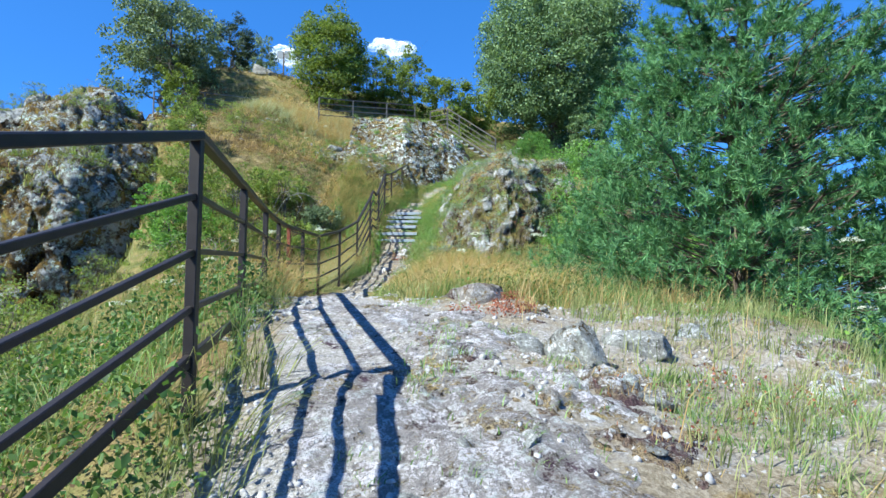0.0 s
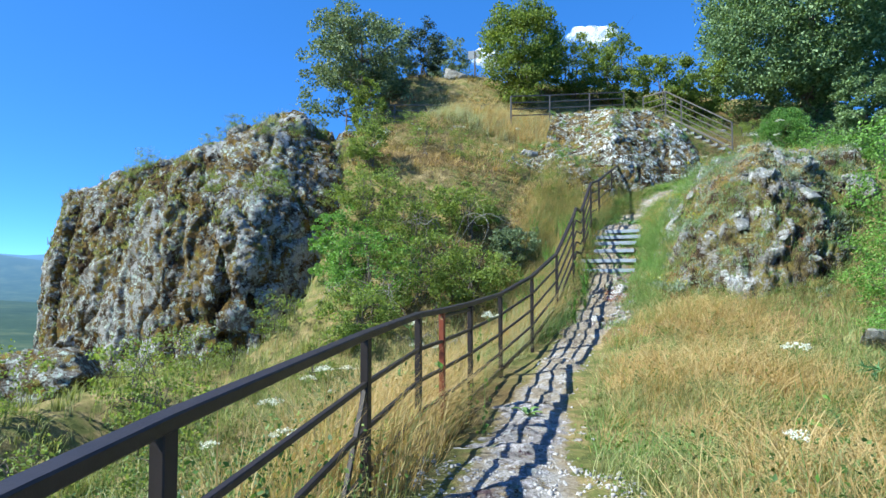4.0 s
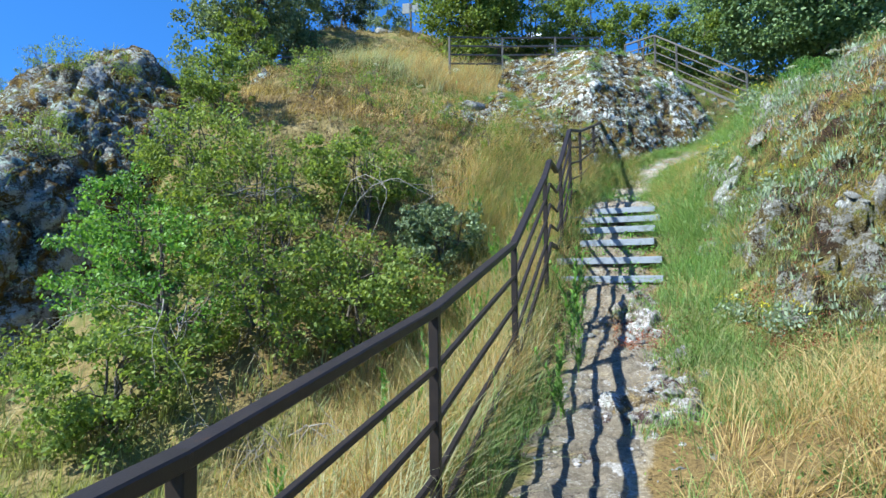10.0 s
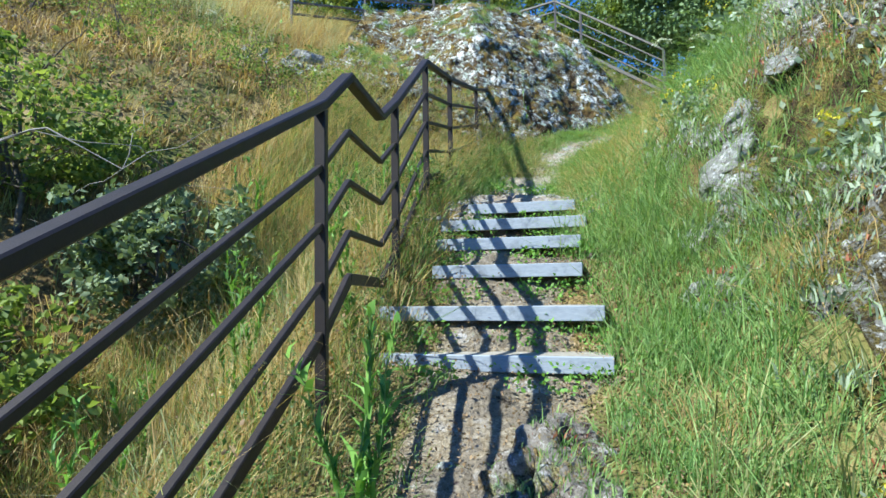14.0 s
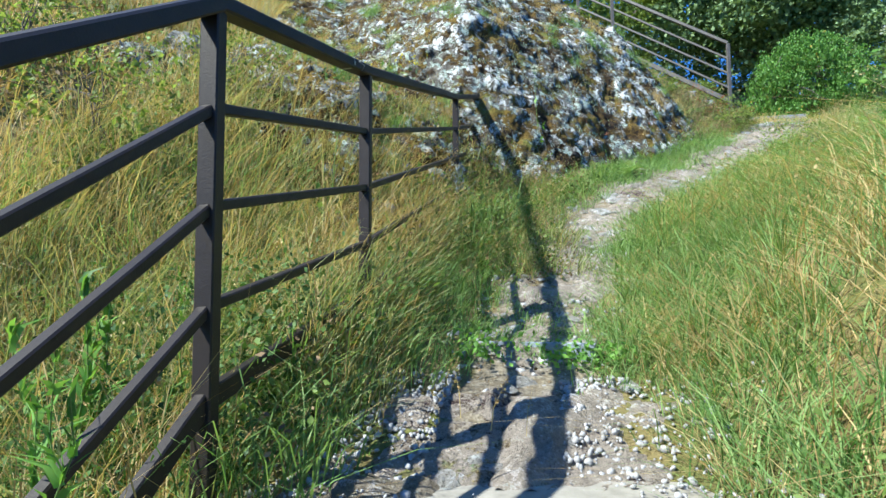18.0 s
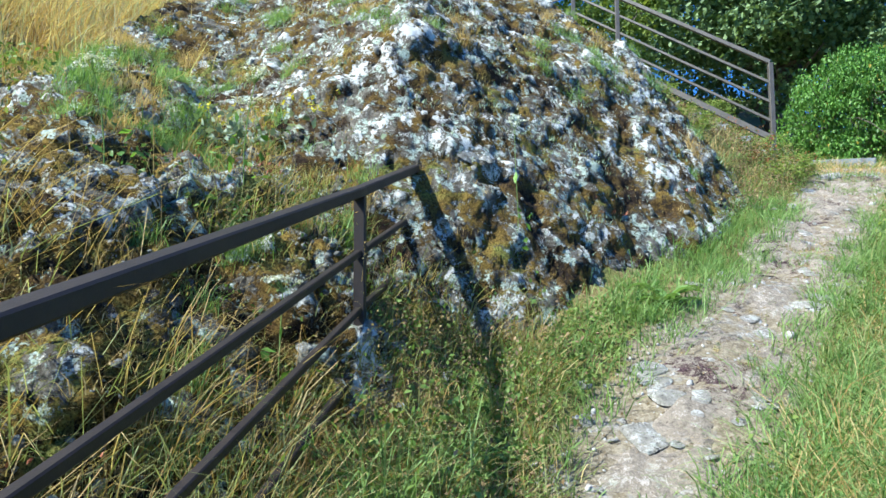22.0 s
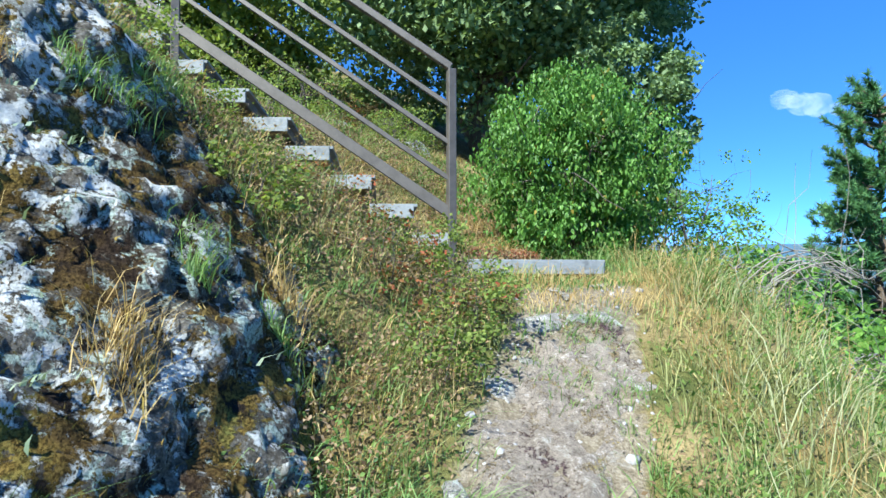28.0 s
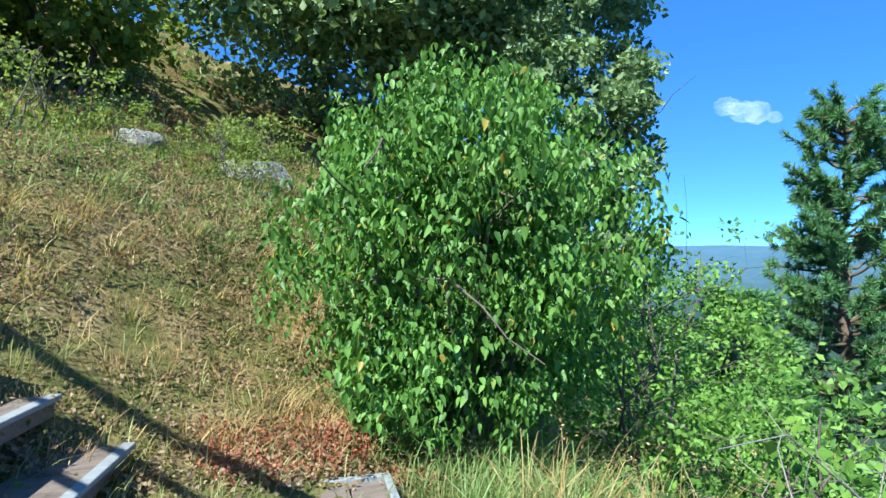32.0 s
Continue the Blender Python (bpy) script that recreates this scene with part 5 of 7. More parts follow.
def broad_shrub(at, height, radius, count, size, label):
    bush = thing("broadleaf_shrub", label, "shrub", at)
    wood, tips = [], []
    for k in range(16):
        ang, r = rng.uniform(0, 2 * np.pi), radius * rng.uniform(0.2, 0.8)
        line = crooked((rng.normal(0, 0.1), rng.normal(0, 0.1), -0.1), (np.cos(ang) * r, np.sin(ang) * r, height * rng.uniform(0.4, 0.8)), 7, 0.06)
        wood.append(tube(line, np.linspace(0.022, 0.005, 7), 5))
        for j in range(7):
            a = line[rng.integers(2, 7)]
            b = a + rng.normal(0, 0.14, 3) * radius
            wood.append(tube(crooked(a, b, 4), np.linspace(0.008, 0.003, 4), 4))
    v, f = merge(wood)
    put("stem", mesh_of("stem", v, f, True), BARK, bush)
    lobes = 64
    t = (np.arange(lobes) + rng.uniform(0, 1, lobes)) / lobes * 0.94 + 0.06
    wide = radius * np.interp(t, [0, 0.3, 0.65, 1.0], [0.50, 0.92, 0.95, 0.45])
    ang = np.arange(lobes) * 2.4 + rng.uniform(-0.5, 0.5, lobes)
    hub = np.stack([np.cos(ang) * wide, np.sin(ang) * wide, np.zeros(lobes)], 1) * rng.uniform(0.3, 0.8, (lobes, 1)) + np.stack([0 * t, 0 * t, t * height * 0.94], 1)
    own = rng.integers(0, lobes, count)
    e = rng.normal(0, 1, (count, 3))
    e /= np.linalg.norm(e, axis=1)[:, None]
    size_of = rng.uniform(0.20, 0.42, lobes) * radius
    p = hub[own] + e * (size_of[own] * rng.uniform(0.45, 1.08, count) ** 0.5)[:, None] * [1, 1, 0.9]
    p = p[(p[:, 2] > 0.03) & (fbm(p * 4.5, 2, 55) > -0.25)]
    v, f = heart_leaves(p, size)
    put("foliage", mesh_of("foliage", v, f), BUSH_LEAF, bush)
    return bush


broad_shrub((5.35, 31.1, 7.15), 2.06, 1.2, 46000, 0.052, "dense green shrub with broad drooping leaves beside the landing")
broadleaf("thin_shrub", on(6.75, 31.0), 2.5, 1.0, 0.045, GREEN_LEAF, "thin wispy shrub beside the broadleaf shrub", "shrub", 230, 36, 0.02, 0.1, stems=6, fill=0.2)

# scrub left of the railing, on the slope and along the bank
thicket = "thicket below the slope"
for x, y, h, r, m in ((-4.2, 17.9, 1.6, 1.1, SCRUB_LEAF), (-5.4, 17.6, 1.9, 1.4, HORN_LEAF), (-6.9, 17.4, 1.9, 1.4, GREEN_LEAF), (-6.2, 18.8, 2.0, 1.3, HORN_LEAF), (-8.0, 18.2, 1.7, 1.0, GREEN_LEAF),
                      (-7.9, 19.4, 1.9, 1.2, SCRUB_LEAF), (-3.5, 19.6, 1.1, 0.8, SILVER_LEAF), (-4.9, 19.8, 1.4, 1.0, SCRUB_LEAF), (-8.6, 21.0, 1.3, 0.8, SCRUB_LEAF), (-6.6, 16.2, 1.5, 1.1, SCRUB_LEAF)):
    tagged(broadleaf("scrub_bush", on(x, y), h, r, 0.068, m, "tangled green scrub bush on the slope", "bush", 120, 60, 0.03, 0.02, stems=5, fill=0.6, clump=0.15), group=thicket)
small = broadleaf("low_shrub", on(-6.0, 22.6), 0.8, 0.55, 0.045, SCRUB_LEAF, "low olive green shrub on the dry slope", "shrub", 42, 34, 0.015, 0.02, stems=5, fill=0.6, clump=0.25)
tagged(small, group="low shrubs on the slope")
for x, y, s in ((-7.4, 23.0, 1.3), (-8.4, 24.6, 1.1), (-4.2, 22.8, 0.9), (-3.2, 22.2, 1.0), (-10.6, 23.4, 1.3), (-2.9, 23.4, 0.8), (-6.6, 24.4, 0.8), (-10.4, 24.9, 1.6), (-9.4, 26.6, 1.2), (-12.9, 19.6, 1.2), (-14.6, 18.6, 1.4),
                (-9.3, 15.2, 0.8), (-12.6, 15.6, 0.9), (-16.8, 17.4, 1.4), (-7.6, 11.4, 1.6), (-9.4, 12.6, 1.8), (-6.2, 10.0, 1.3), (-8.4, 9.4, 1.6), (-5.6, 12.6, 1.1), (-4.8, 7.6, 1.0), (-6.4, 7.8, 1.4), (-14.0, 16.0, 1.6), (-10.5, 10.5, 1.8), (-4.3, 4.6, 1.0), (-5.4, 3.0, 1.3), (-4.2, 2.0, 1.0), (-9.0, 16.6, 1.3), (-11.0, 15.6, 1.5), (-6.8, 14.6, 1.0), (-15.7, 26.0, 1.6), (-17.4, 25.0, 1.5), (2.6, 25.6, 0.8), (2.2, 31.6, 0.8), (0.9, 32.4, 1.2),
                (2.8, 33.6, 1.1), (4.3, 34.3, 0.9), (3.3, 34.4, 0.8), (2.0, 34.6, 1.1), (4.9, 35.9, 1.2), (3.6, 36.2, 1.3), (1.2, 35.2, 0.9), (-0.6, 33.4, 1.2), (3.9, 34.2, 0.7), (-1.6, 31.8, 1.0)):
    c = copy_thing(small, pose(*on(x, y), 0, 0, rng.uniform(0, 360)))
    c.scale = (s, s, s * rng.uniform(0.8, 1.15))
v, n, proud = SKINS[0][1:]
ledge = np.nonzero((n[:, 2] > 0.7) & (v[:, 2] > 2.5) & (v[:, 0] > -22))[0]
for i in rng.choice(ledge, 22):
    c = copy_thing(small, pose(*(v[i] - [0, 0, 0.05]), 0, 0, rng.uniform(0, 360)))
    s = rng.uniform(0.5, 1.1)
    c.scale = (s, s, s)
green = broadleaf("green_bush", on(4.4, 14.0), 1.3, 1.0, 0.06, GREEN_LEAF, "fresh green bush at the edge of the slope", "bush", 90, 42, 0.02, 0.02, stems=5, fill=0.65, clump=0.2)
tagged(green, group="green bushes at the slope edge")
for x, y, s in ((3.7, 15.3, 0.8), (3.3, 13.5, 0.6), (4.3, 16.5, 0.9), (5.4, 12.4, 1.1), (3.9, 12.2, 0.7), (5.6, 15.5, 1.2), (4.9, 17.5, 1.2), (5.8, 20.0, 1.5), (4.6, 22.6, 1.0), (6.0, 24.5, 1.3), (7.2, 28.4, 1.1), (7.8, 30.6, 1.7), (8.6, 32.5, 1.5), (6.8, 33.2, 1.0), (9.6, 30.6, 1.3), (11.0, 33.5, 1.7),
                (8.4, 27.6, 1.0), (6.9, 26.6, 0.7), (12.5, 37.0, 2.2), (15.0, 36.0, 2.4), (6.3, 31.9, 0.9), (18.0, 40.0, 2.5), (11.0, 27.5, 1.6), (14, 31, 2.2)):
    c = copy_thing(green, pose(*on(x, y), 0, 0, rng.uniform(0, 360)))
    c.scale = (s, s, s * rng.uniform(0.8, 1.1))


# ---- grass ----
def off_path(w, rocky=True):
    def keep(x, y):
        u = np.abs(x - path_x(y))
        k = u > w * (0.8 + 0.5 * rng.random(len(x)))
        k &= ~((y > 16.6) & (y < 19.4) & (u < 0.62) & (w > 0.2))
        k &= ~((y > 20.2) & (y < 21.2) & (x > path_x(y) - 0.55) & (x < path_x(y) + 0.55) & (rng.random(len(x)) < 0.96))
        if rocky:
            k &= ~((np.hypot((x - 1.3) / 1.25, y - 4.3) < 1.9) & (rng.random(len(x)) < 0.93))
        k &= ~((y > 22.7) & (y < 26.0) & (x < path_x(y) - 0.95) & (rng.random(len(x)) < 0.85))
        return k & ~((x > 3.3) & (x < 4.7) & (y > 29.1) & (y < 30.4))
    return keep


def band(n, u0, u1, y0, y1, w=0.5, seed=0, lo=-9.0, scale=0.8):
    """Points beside the path, between two distances from its middle."""
    y = rng.uniform(y0, y1, n)
    x = path_x(y) + rng.uniform(u0, u1, n)
    k = off_path(w)(x, y) & (fbm(flat3(x, y, scale), 3, seed) > lo)
    x, y = x[k], y[k]
    return np.stack([x, y, ground_z(x, y) - 0.012], 1)


def grow(name, spots, material, label):
    """spots: (points, least and most height, half width, lean)."""
    pieces = [blades(p, rng.uniform(a, b, len(p)), w, lean, clump=22, arched=w < 0.0045 and lean >= 0.7) for p, a, b, w, lean in spots]
    return stuff(name, pieces, material, label, "grass")


grow("dry_grass", [
    (band(27000, 0.56, 4.5, 6.6, 16.0, 0.62, 301, -0.3), 0.15, 0.55, 0.0028, 1.5),
    (band(24000, -3.8, -0.7, 6.0, 16.0, 0.65, 302, -0.15), 0.35, 0.95, 0.0032, 0.6),
    (band(18000, -3.2, -0.85, 8.5, 16.0, 0.5, 308, -0.3), 0.35, 0.8, 0.0030, 0.9),
    (band(11000, -3.2, -1.1, 15.0, 23.0, 0.9, 303, -0.3), 0.25, 0.8, 0.0024, 0.8),
    (band(6500, -2.8, -0.9, 16.0, 21.0, 0.8, 314, -0.6), 0.4, 0.9, 0.0026, 0.45),
    (band(3500, -1.3, -0.5, 15.0, 22.5, 0.5, 310, -0.2), 0.15, 0.5, 0.0022, 1.0),
    (band(17000, 0.4, 3.6, 17.6, 24.0, 0.4, 307, -0.3), 0.12, 0.42, 0.0019, 1.7),
    (band(9000, 0.5, 3.4, 23.0, 30.0, 0.6, 304, 0.0), 0.14, 0.42, 0.0024, 1.0),
    (scatter(24000, -11, -2.0, 20.0, 32, lambda x, y: patchy(x, y, 0.5, 305, 0.0)), 0.12, 0.4, 0.007, 0.45),
    (scatter(15000, -8.6, -3.4, 26.3, 29.4, lambda x, y: patchy(x, y, 0.7, 316, -0.35)), 0.2, 0.8, 0.005, 0.6),
    (scatter(9000, -24.5, -13, 23.0, 29), 0.4, 0.8, 0.011, 0.3),
    (scatter(15000, -0.5, 5.6, 30.4, 36, lambda x, y: patchy(x, y, 0.7, 306, -0.2)), 0.06, 0.24, 0.0028, 1.0),
    (band(5000, 1.2, 3.5, 0.0, 6.5, 0.5), 0.15, 0.5, 0.003, 0.5),
    (scatter(3200, 0.6, 3.2, 27.4, 30.0, off_path(0.5)), 0.06, 0.24, 0.0022, 0.8),
    (scatter(1500, 3.1, 4.9, 28.5, 29.14), 0.05, 0.2, 0.0022, 1.0),
    (scatter(5200, -3.4, -1.2, 21.0, 23.6), 0.3, 0.8, 0.0022, 0.7),
    (scatter(3600, -2.0, -0.3, 22.6, 24.8), 0.06, 0.26, 0.0020, 1.1),
], STRAW, "dry golden grass on the slopes beside the path")
grow("olive_grass", [
    (band(32000, 0.5, 4.5, 6.4, 17.5, 0.56, 311, -0.3), 0.10, 0.42, 0.0030, 0.9),
    (band(26000, -4.5, -0.7, 0.0, 20.5, 0.6, 312, -0.3), 0.2, 0.55, 0.0030, 0.8),
    (band(8000, -2.8, -1.0, 15.6, 21.8, 0.9, 315, -0.6), 0.4, 0.85, 0.0030, 0.5),
    (scatter(14000, -16, -4, 6, 19), 0.2, 0.6, 0.009, 0.45),
    (scatter(11000, -0.5, 5.6, 29.8, 36, lambda x, y: patchy(x, y, 0.6, 309, 0.0)), 0.05, 0.24, 0.003, 0.9),
    (scatter(5000, -14, 6, 36.5, 43), 0.1, 0.4, 0.015, 0.5),
    (scatter(17000, -9.0, -3.6, 5.0, 16.5), 0.25, 0.7, 0.0045, 0.6),
    (scatter(12000, 2.4, 6.0, 11.5, 20.0), 0.12, 0.45, 0.0045, 0.7),
    (band(16000, 0.5, 4.0, 22.0, 30.0, 0.5), 0.08, 0.28, 0.003, 0.8),
    (scatter(14000, -0.5, 3.2, 27.4, 31.0, off_path(0.5)), 0.05, 0.25, 0.003, 0.6),
    (scatter(9000, 1.4, 4.5, -0.5, 7.5), 0.08, 0.35, 0.0032, 0.5),
    (scatter(2200, -3.6, -0.4, 23.6, 26.0), 0.04, 0.16, 0.003, 0.8),
    (scatter(9000, -2.2, -0.25, 22.6, 24.9), 0.05, 0.26, 0.0024, 1.0),
    (scatter(8000, -3.4, -1.2, 20.8, 23.4), 0.25, 0.7, 0.0026, 0.7),
], MIXED_BLADE, "olive green and straw grass on the hillside")
grow("hill_grass", [
    (scatter(38000, -11.5, -1.7, 18.8, 30), 0.07, 0.28, 0.0065, 0.7),
    (scatter(9000, -13, -3, 28, 37), 0.1, 0.4, 0.009, 0.6),
    (scatter(7000, -2.5, 6.0, 33.5, 38), 0.06, 0.25, 0.006, 0.7),
], HILL_BLADE, "short brown and olive turf on the hillside")
grow("green_grass", [
    (band(44000, 0.34, 3.6, 17.6, 24.2, 0.36, 321, -0.6), 0.10, 0.40, 0.0022, 1.7),
    (band(5000, 0.32, 1.5, 15.0, 18.6, 0.36, 328, -0.3), 0.08, 0.28, 0.0028, 0.8),
    (band(26000, -2.8, -0.5, 14.0, 23.6, 0.5, 322, -0.3), 0.15, 0.55, 0.0030, 0.9),
    (band(15000, -1.2, 3.5, 22.6, 27.2, 0.55, 323, -0.3), 0.06, 0.24, 0.003, 0.9),
    (band(5000, -3.2, -0.9, -0.5, 8.0, 0.7, 324, -0.1), 0.15, 0.5, 0.0032, 0.8),
    (band(17000, 0.5, 4.5, 4.6, 16.5, 0.56, 325, -0.1), 0.08, 0.32, 0.0030, 0.9),
    (band(26000, -0.65, 0.65, 20.6, 28.6, 0.0, 327, 0.10, 1.5), 0.02, 0.09, 0.0024, 1.0),
    (band(14000, 0.22, 1.05, 20.6, 27.4, 0.24), 0.05, 0.2, 0.0026, 1.1),
    (band(12000, -1.05, -0.22, 20.6, 27.4, 0.24), 0.05, 0.2, 0.0026, 1.1),
    (band(6000, 0.48, 1.1, 16.2, 19.6, 0.12), 0.05, 0.22, 0.003, 0.8),
    (band(1800, -0.75, -0.34, 16.4, 19.6, 0.12), 0.03, 0.14, 0.003, 0.8),
    (scatter(9000, 0.0, 5.6, 32.6, 37.5), 0.06, 0.22, 0.005, 0.8),
    (scatter(9000, 4.7, 8.2, 27.6, 31.4), 0.10, 0.36, 0.0030, 1.1),
    (scatter(6500, 0.9, 2.9, 25.9, 28.4, off_path(0.42)), 0.05, 0.18, 0.0026, 1.1),
    (scatter(7000, 0.9, 4.6, 16.6, 20.6), 0.06, 0.25, 0.003, 0.8),
    (scatter(900, 3.2, 4.7, 28.75, 29.14), 0.04, 0.16, 0.0028, 0.9),
    (band(7000, 0.3, 1.2, 17.4, 20.5, 0.3), 0.08, 0.3, 0.003, 0.8),
    (scatter(5000, -0.2, 3.0, 2.4, 6.5, lambda x, y: patchy(x, y, 1.6, 326, 0.35)), 0.03, 0.10, 0.003, 0.5),
    (scatter(12000, 1.5, 4.3, 1.0, 6.0, lambda x, y: patchy(x, y, 1.1, 329, 0.02)), 0.03, 0.14, 0.003, 0.9),
], GREEN_BLADE, "lush green grass on the banks of the path")


grow("feather_grass", [
    (band(2600, -4.6, -2.2, 10.2, 13.6, 0.5, 331, -0.1), 0.6, 1.1, 0.003, 0.9),
    (scatter(1500, -3.6, -2.0, 16.0, 19.5, lambda x, y: patchy(x, y, 1.0, 332, 0.0)), 0.5, 1.0, 0.003, 0.6),
    (band(1400, -1.6, -0.7, 13.0, 17.0, 0.5), 0.4, 0.8, 0.003, 0.8),
    (scatter(7000, -9.0, -3.0, 26.0, 29.6), 0.3, 0.85, 0.005, 0.5),
    (scatter(3000, -7.0, -3.8, 8.0, 14.0, lambda x, y: patchy(x, y, 0.6, 333, -0.1)), 0.6, 1.1, 0.004, 0.8),
    (band(1100, 0.8, 2.8, 25.0, 28.8, 0.8), 0.2, 0.55, 0.0026, 0.8),
], FEATHER, "tall pale feather grass bending beside the railing")
stuff("seeding_grass", [
    stalks(band(800, -3.8, -1.1, 2.0, 17.0, 0.9), 0.95), stalks(band(700, 0.8, 4.2, 5.5, 16.0, 0.7), 0.7), stalks(band(420, 0.4, 3.0, 16.0, 24.0, 0.4), 0.55, 0.6),
    stalks(band(420, -2.6, -0.75, 17.0, 24.6, 0.6), 0.85), stalks(scatter(170, -2.6, -0.7, 20.8, 24.0), 0.75), stalks(band(420, 0.7, 2.8, 24.5, 30.0, 0.6), 0.6), stalks(scatter(140, 0.5, 3.2, 27.6, 29.6, off_path(0.5)), 0.4)],
    STRAW, "tall straw stalks with loose seed heads", "grass")


def leafy(spots):
    """Low herbs: small upright bunches of leaves; spots are (points, height, leaf)."""
    out = []
    for p, h, leaf in spots:
        k = 7
        c = np.repeat(p, k, 0) + rng.normal(0, 1, (len(p) * k, 3)) * [0.05, 0.05, 0] + np.stack([np.zeros(len(p) * k)] * 2 + [np.repeat(h * rng.uniform(0.4, 1.2, len(p)), k) * rng.uniform(0.1, 1.0, len(p) * k)], 1)
        out.append(leaf_cloud(c, leaf, up=0.8))
    return out


creep = []
for x, y, z, w in STEPS[:7]:
    cx = np.concatenate([x + rng.uniform(-w * 0.55, -w * 0.15, 22), x + rng.uniform(w * 0.05, w * 0.6, 34)])
    cy = y - rng.uniform(0.03, 0.2, len(cx))
    creep.append(np.stack([cx, cy, ground_z(cx, cy) + 0.02], 1))
stuff("creeping_weeds", leafy([(np.concatenate(creep), 0.10, 0.032)]), GREEN_LEAF, "fresh green creeping weeds at the foot of the steps", "weeds")
stuff("meadow_herbs", leafy([
    (band(2600, -3.6, -0.7, -0.5, 16.0, 0.6, 351, 0.0), 0.45, 0.035), (band(2200, 0.4, 4.2, 5.5, 17.0, 0.45, 352, 0.05), 0.3, 0.03), (band(1800, 0.4, 3.4, 16.0, 24.0, 0.4, 353, 0.0), 0.3, 0.026),
    (band(1500, -1.7, -0.4, 16.0, 24.5, 0.45, 354, -0.1), 0.4, 0.036), (band(1300, 0.5, 3.0, 23.5, 30.0, 0.5, 355, 0.0), 0.3, 0.03), (scatter(900, 0.4, 3.4, 27.3, 30.6, off_path(0.55)), 0.22, 0.026),
    (scatter(2600, -11, -1.8, 19.5, 27.0, lambda x, y: patchy(x, y, 0.6, 356, 0.05)), 0.3, 0.05), (scatter(900, -1.0, 0.6, 23.6, 25.0, off_path(0.45)), 0.18, 0.03), (scatter(1500, -1.9, -0.4, 22.6, 24.8), 0.14, 0.026), (scatter(2600, 0.5, 5.4, 32.4, 36.5, lambda x, y: patchy(x, y, 0.5, 357, -0.2)), 0.14, 0.035),
    (scatter(1500, -9, -3.4, 3, 14), 0.5, 0.05)]), HERB_LEAF, "mixed green meadow herbs among the grass", "herbs")
# dark green herbs; those at y 20.5-21.4 stand in for deep shade
stuff("shady_herbs", leafy([
    (band(4200, -3.6, -0.85, -0.8, 8.5, 0.85, 371, -0.3), 0.5, 0.045), (band(3600, -2.6, -0.75, 15.5, 22.5, 0.5, 372, -0.2), 0.36, 0.026), (scatter(6500, -7.5, -2.6, 0.0, 11.0), 0.6, 0.055), (scatter(1500, -2.6, -1.5, 20.5, 21.4), 0.5, 0.030),
    (band(900, 1.0, 4.0, 6.0, 16.0, 0.9, 373, 0.1), 0.35, 0.04), (scatter(900, -3.4, -1.5, 22.0, 24.2), 0.3, 0.03), (scatter(800, 0.2, 2.7, 26.9, 29.4, off_path(0.6)), 0.2, 0.022)]), SHADY_LEAF, "dark leafy herbs crowding the railing, some added to darken a shaded patch", "herbs")
stuff("dry_herbs", leafy([
    (band(900, 0.3, 0.9, 16.4, 19.8, 0.12), 0.08, 0.02), (band(900, -0.5, 0.5, 16.4, 20.2, 0.0), 0.045, 0.02), (band(700, -0.75, -0.34, 16.4, 19.8, 0.12), 0.08, 0.02),
    (band(1200, -2.4, -0.7, 2.0, 17.0, 0.6, 361, 0.1), 0.4, 0.026), (band(1300, -1.9, -0.5, 17.0, 24.6, 0.5, 362, 0.0), 0.45, 0.024), (scatter(6500, 0.2, 3.4, 27.0, 30.8, off_path(0.5)), 0.20, 0.022),
    (scatter(13000, -0.5, 5.2, 30.3, 35.0, lambda x, y: patchy(x, y, 0.9, 363, -0.5)), 0.10, 0.026), (scatter(3600, -10.5, -2, 19.5, 27, lambda x, y: patchy(x, y, 0.6, 364, -0.1)), 0.2, 0.05), (scatter(700, -1.2, -0.3, 16.6, 20.6, off_path(0.5)), 0.2, 0.02), (scatter(2200, -2.0, -0.3, 22.6, 24.9), 0.10, 0.022)]),
    DRY_HERB, "dry brown herbs and litter on the slope", "herbs")
litter = [band(1500, -0.55, 0.55, 17.0, 23.0, 0.0), band(700, -0.5, 0.5, 23.0, 28.8, 0.0), band(800, -0.8, 0.6, 8.0, 17.0, 0.0)]
stuff("leaf_litter", [leaf_cloud(p + [0, 0, 0.02], 0.018, up=3.0) for p in litter], DRY_HERB, "dry leaf scraps and chaff on the path", "litter")


# ---- stones on the ground ----
def stones_on(name, label, n, region, span, seed, sink=0.25, category="rocks"):
    """A bank of separate stones bedded in the ground, clumped together."""
    x0, x1, y0, y1 = region
    base = thing(name, label, category, on((x0 + x1) / 2, (y0 + y1) / 2))
    o = np.array(base.location)
    done = 0
    while done < n:
        x, y = rng.uniform(x0, x1), rng.uniform(y0, y1)
        if fbm(np.array([[x * 1.4, y * 1.4, seed]]), 3, seed)[0] < rng.uniform(-0.45, 0.2):
            continue
        r = rng.uniform(*span) * (0.45 + rng.random() ** 2)
        p = np.array(on(x, y)) - o
        put("stone", STONE_MESHES[rng.integers(0, 9)], None, base, m=Matrix.Translation(p - [0, 0, r * sink]) @ pose(0, 0, 0, rng.uniform(-25, 25), rng.uniform(-25, 25), rng.uniform(0, 360)) @ Matrix.Diagonal((r, r, r * 0.75, 1)))
        done += 1
    return base


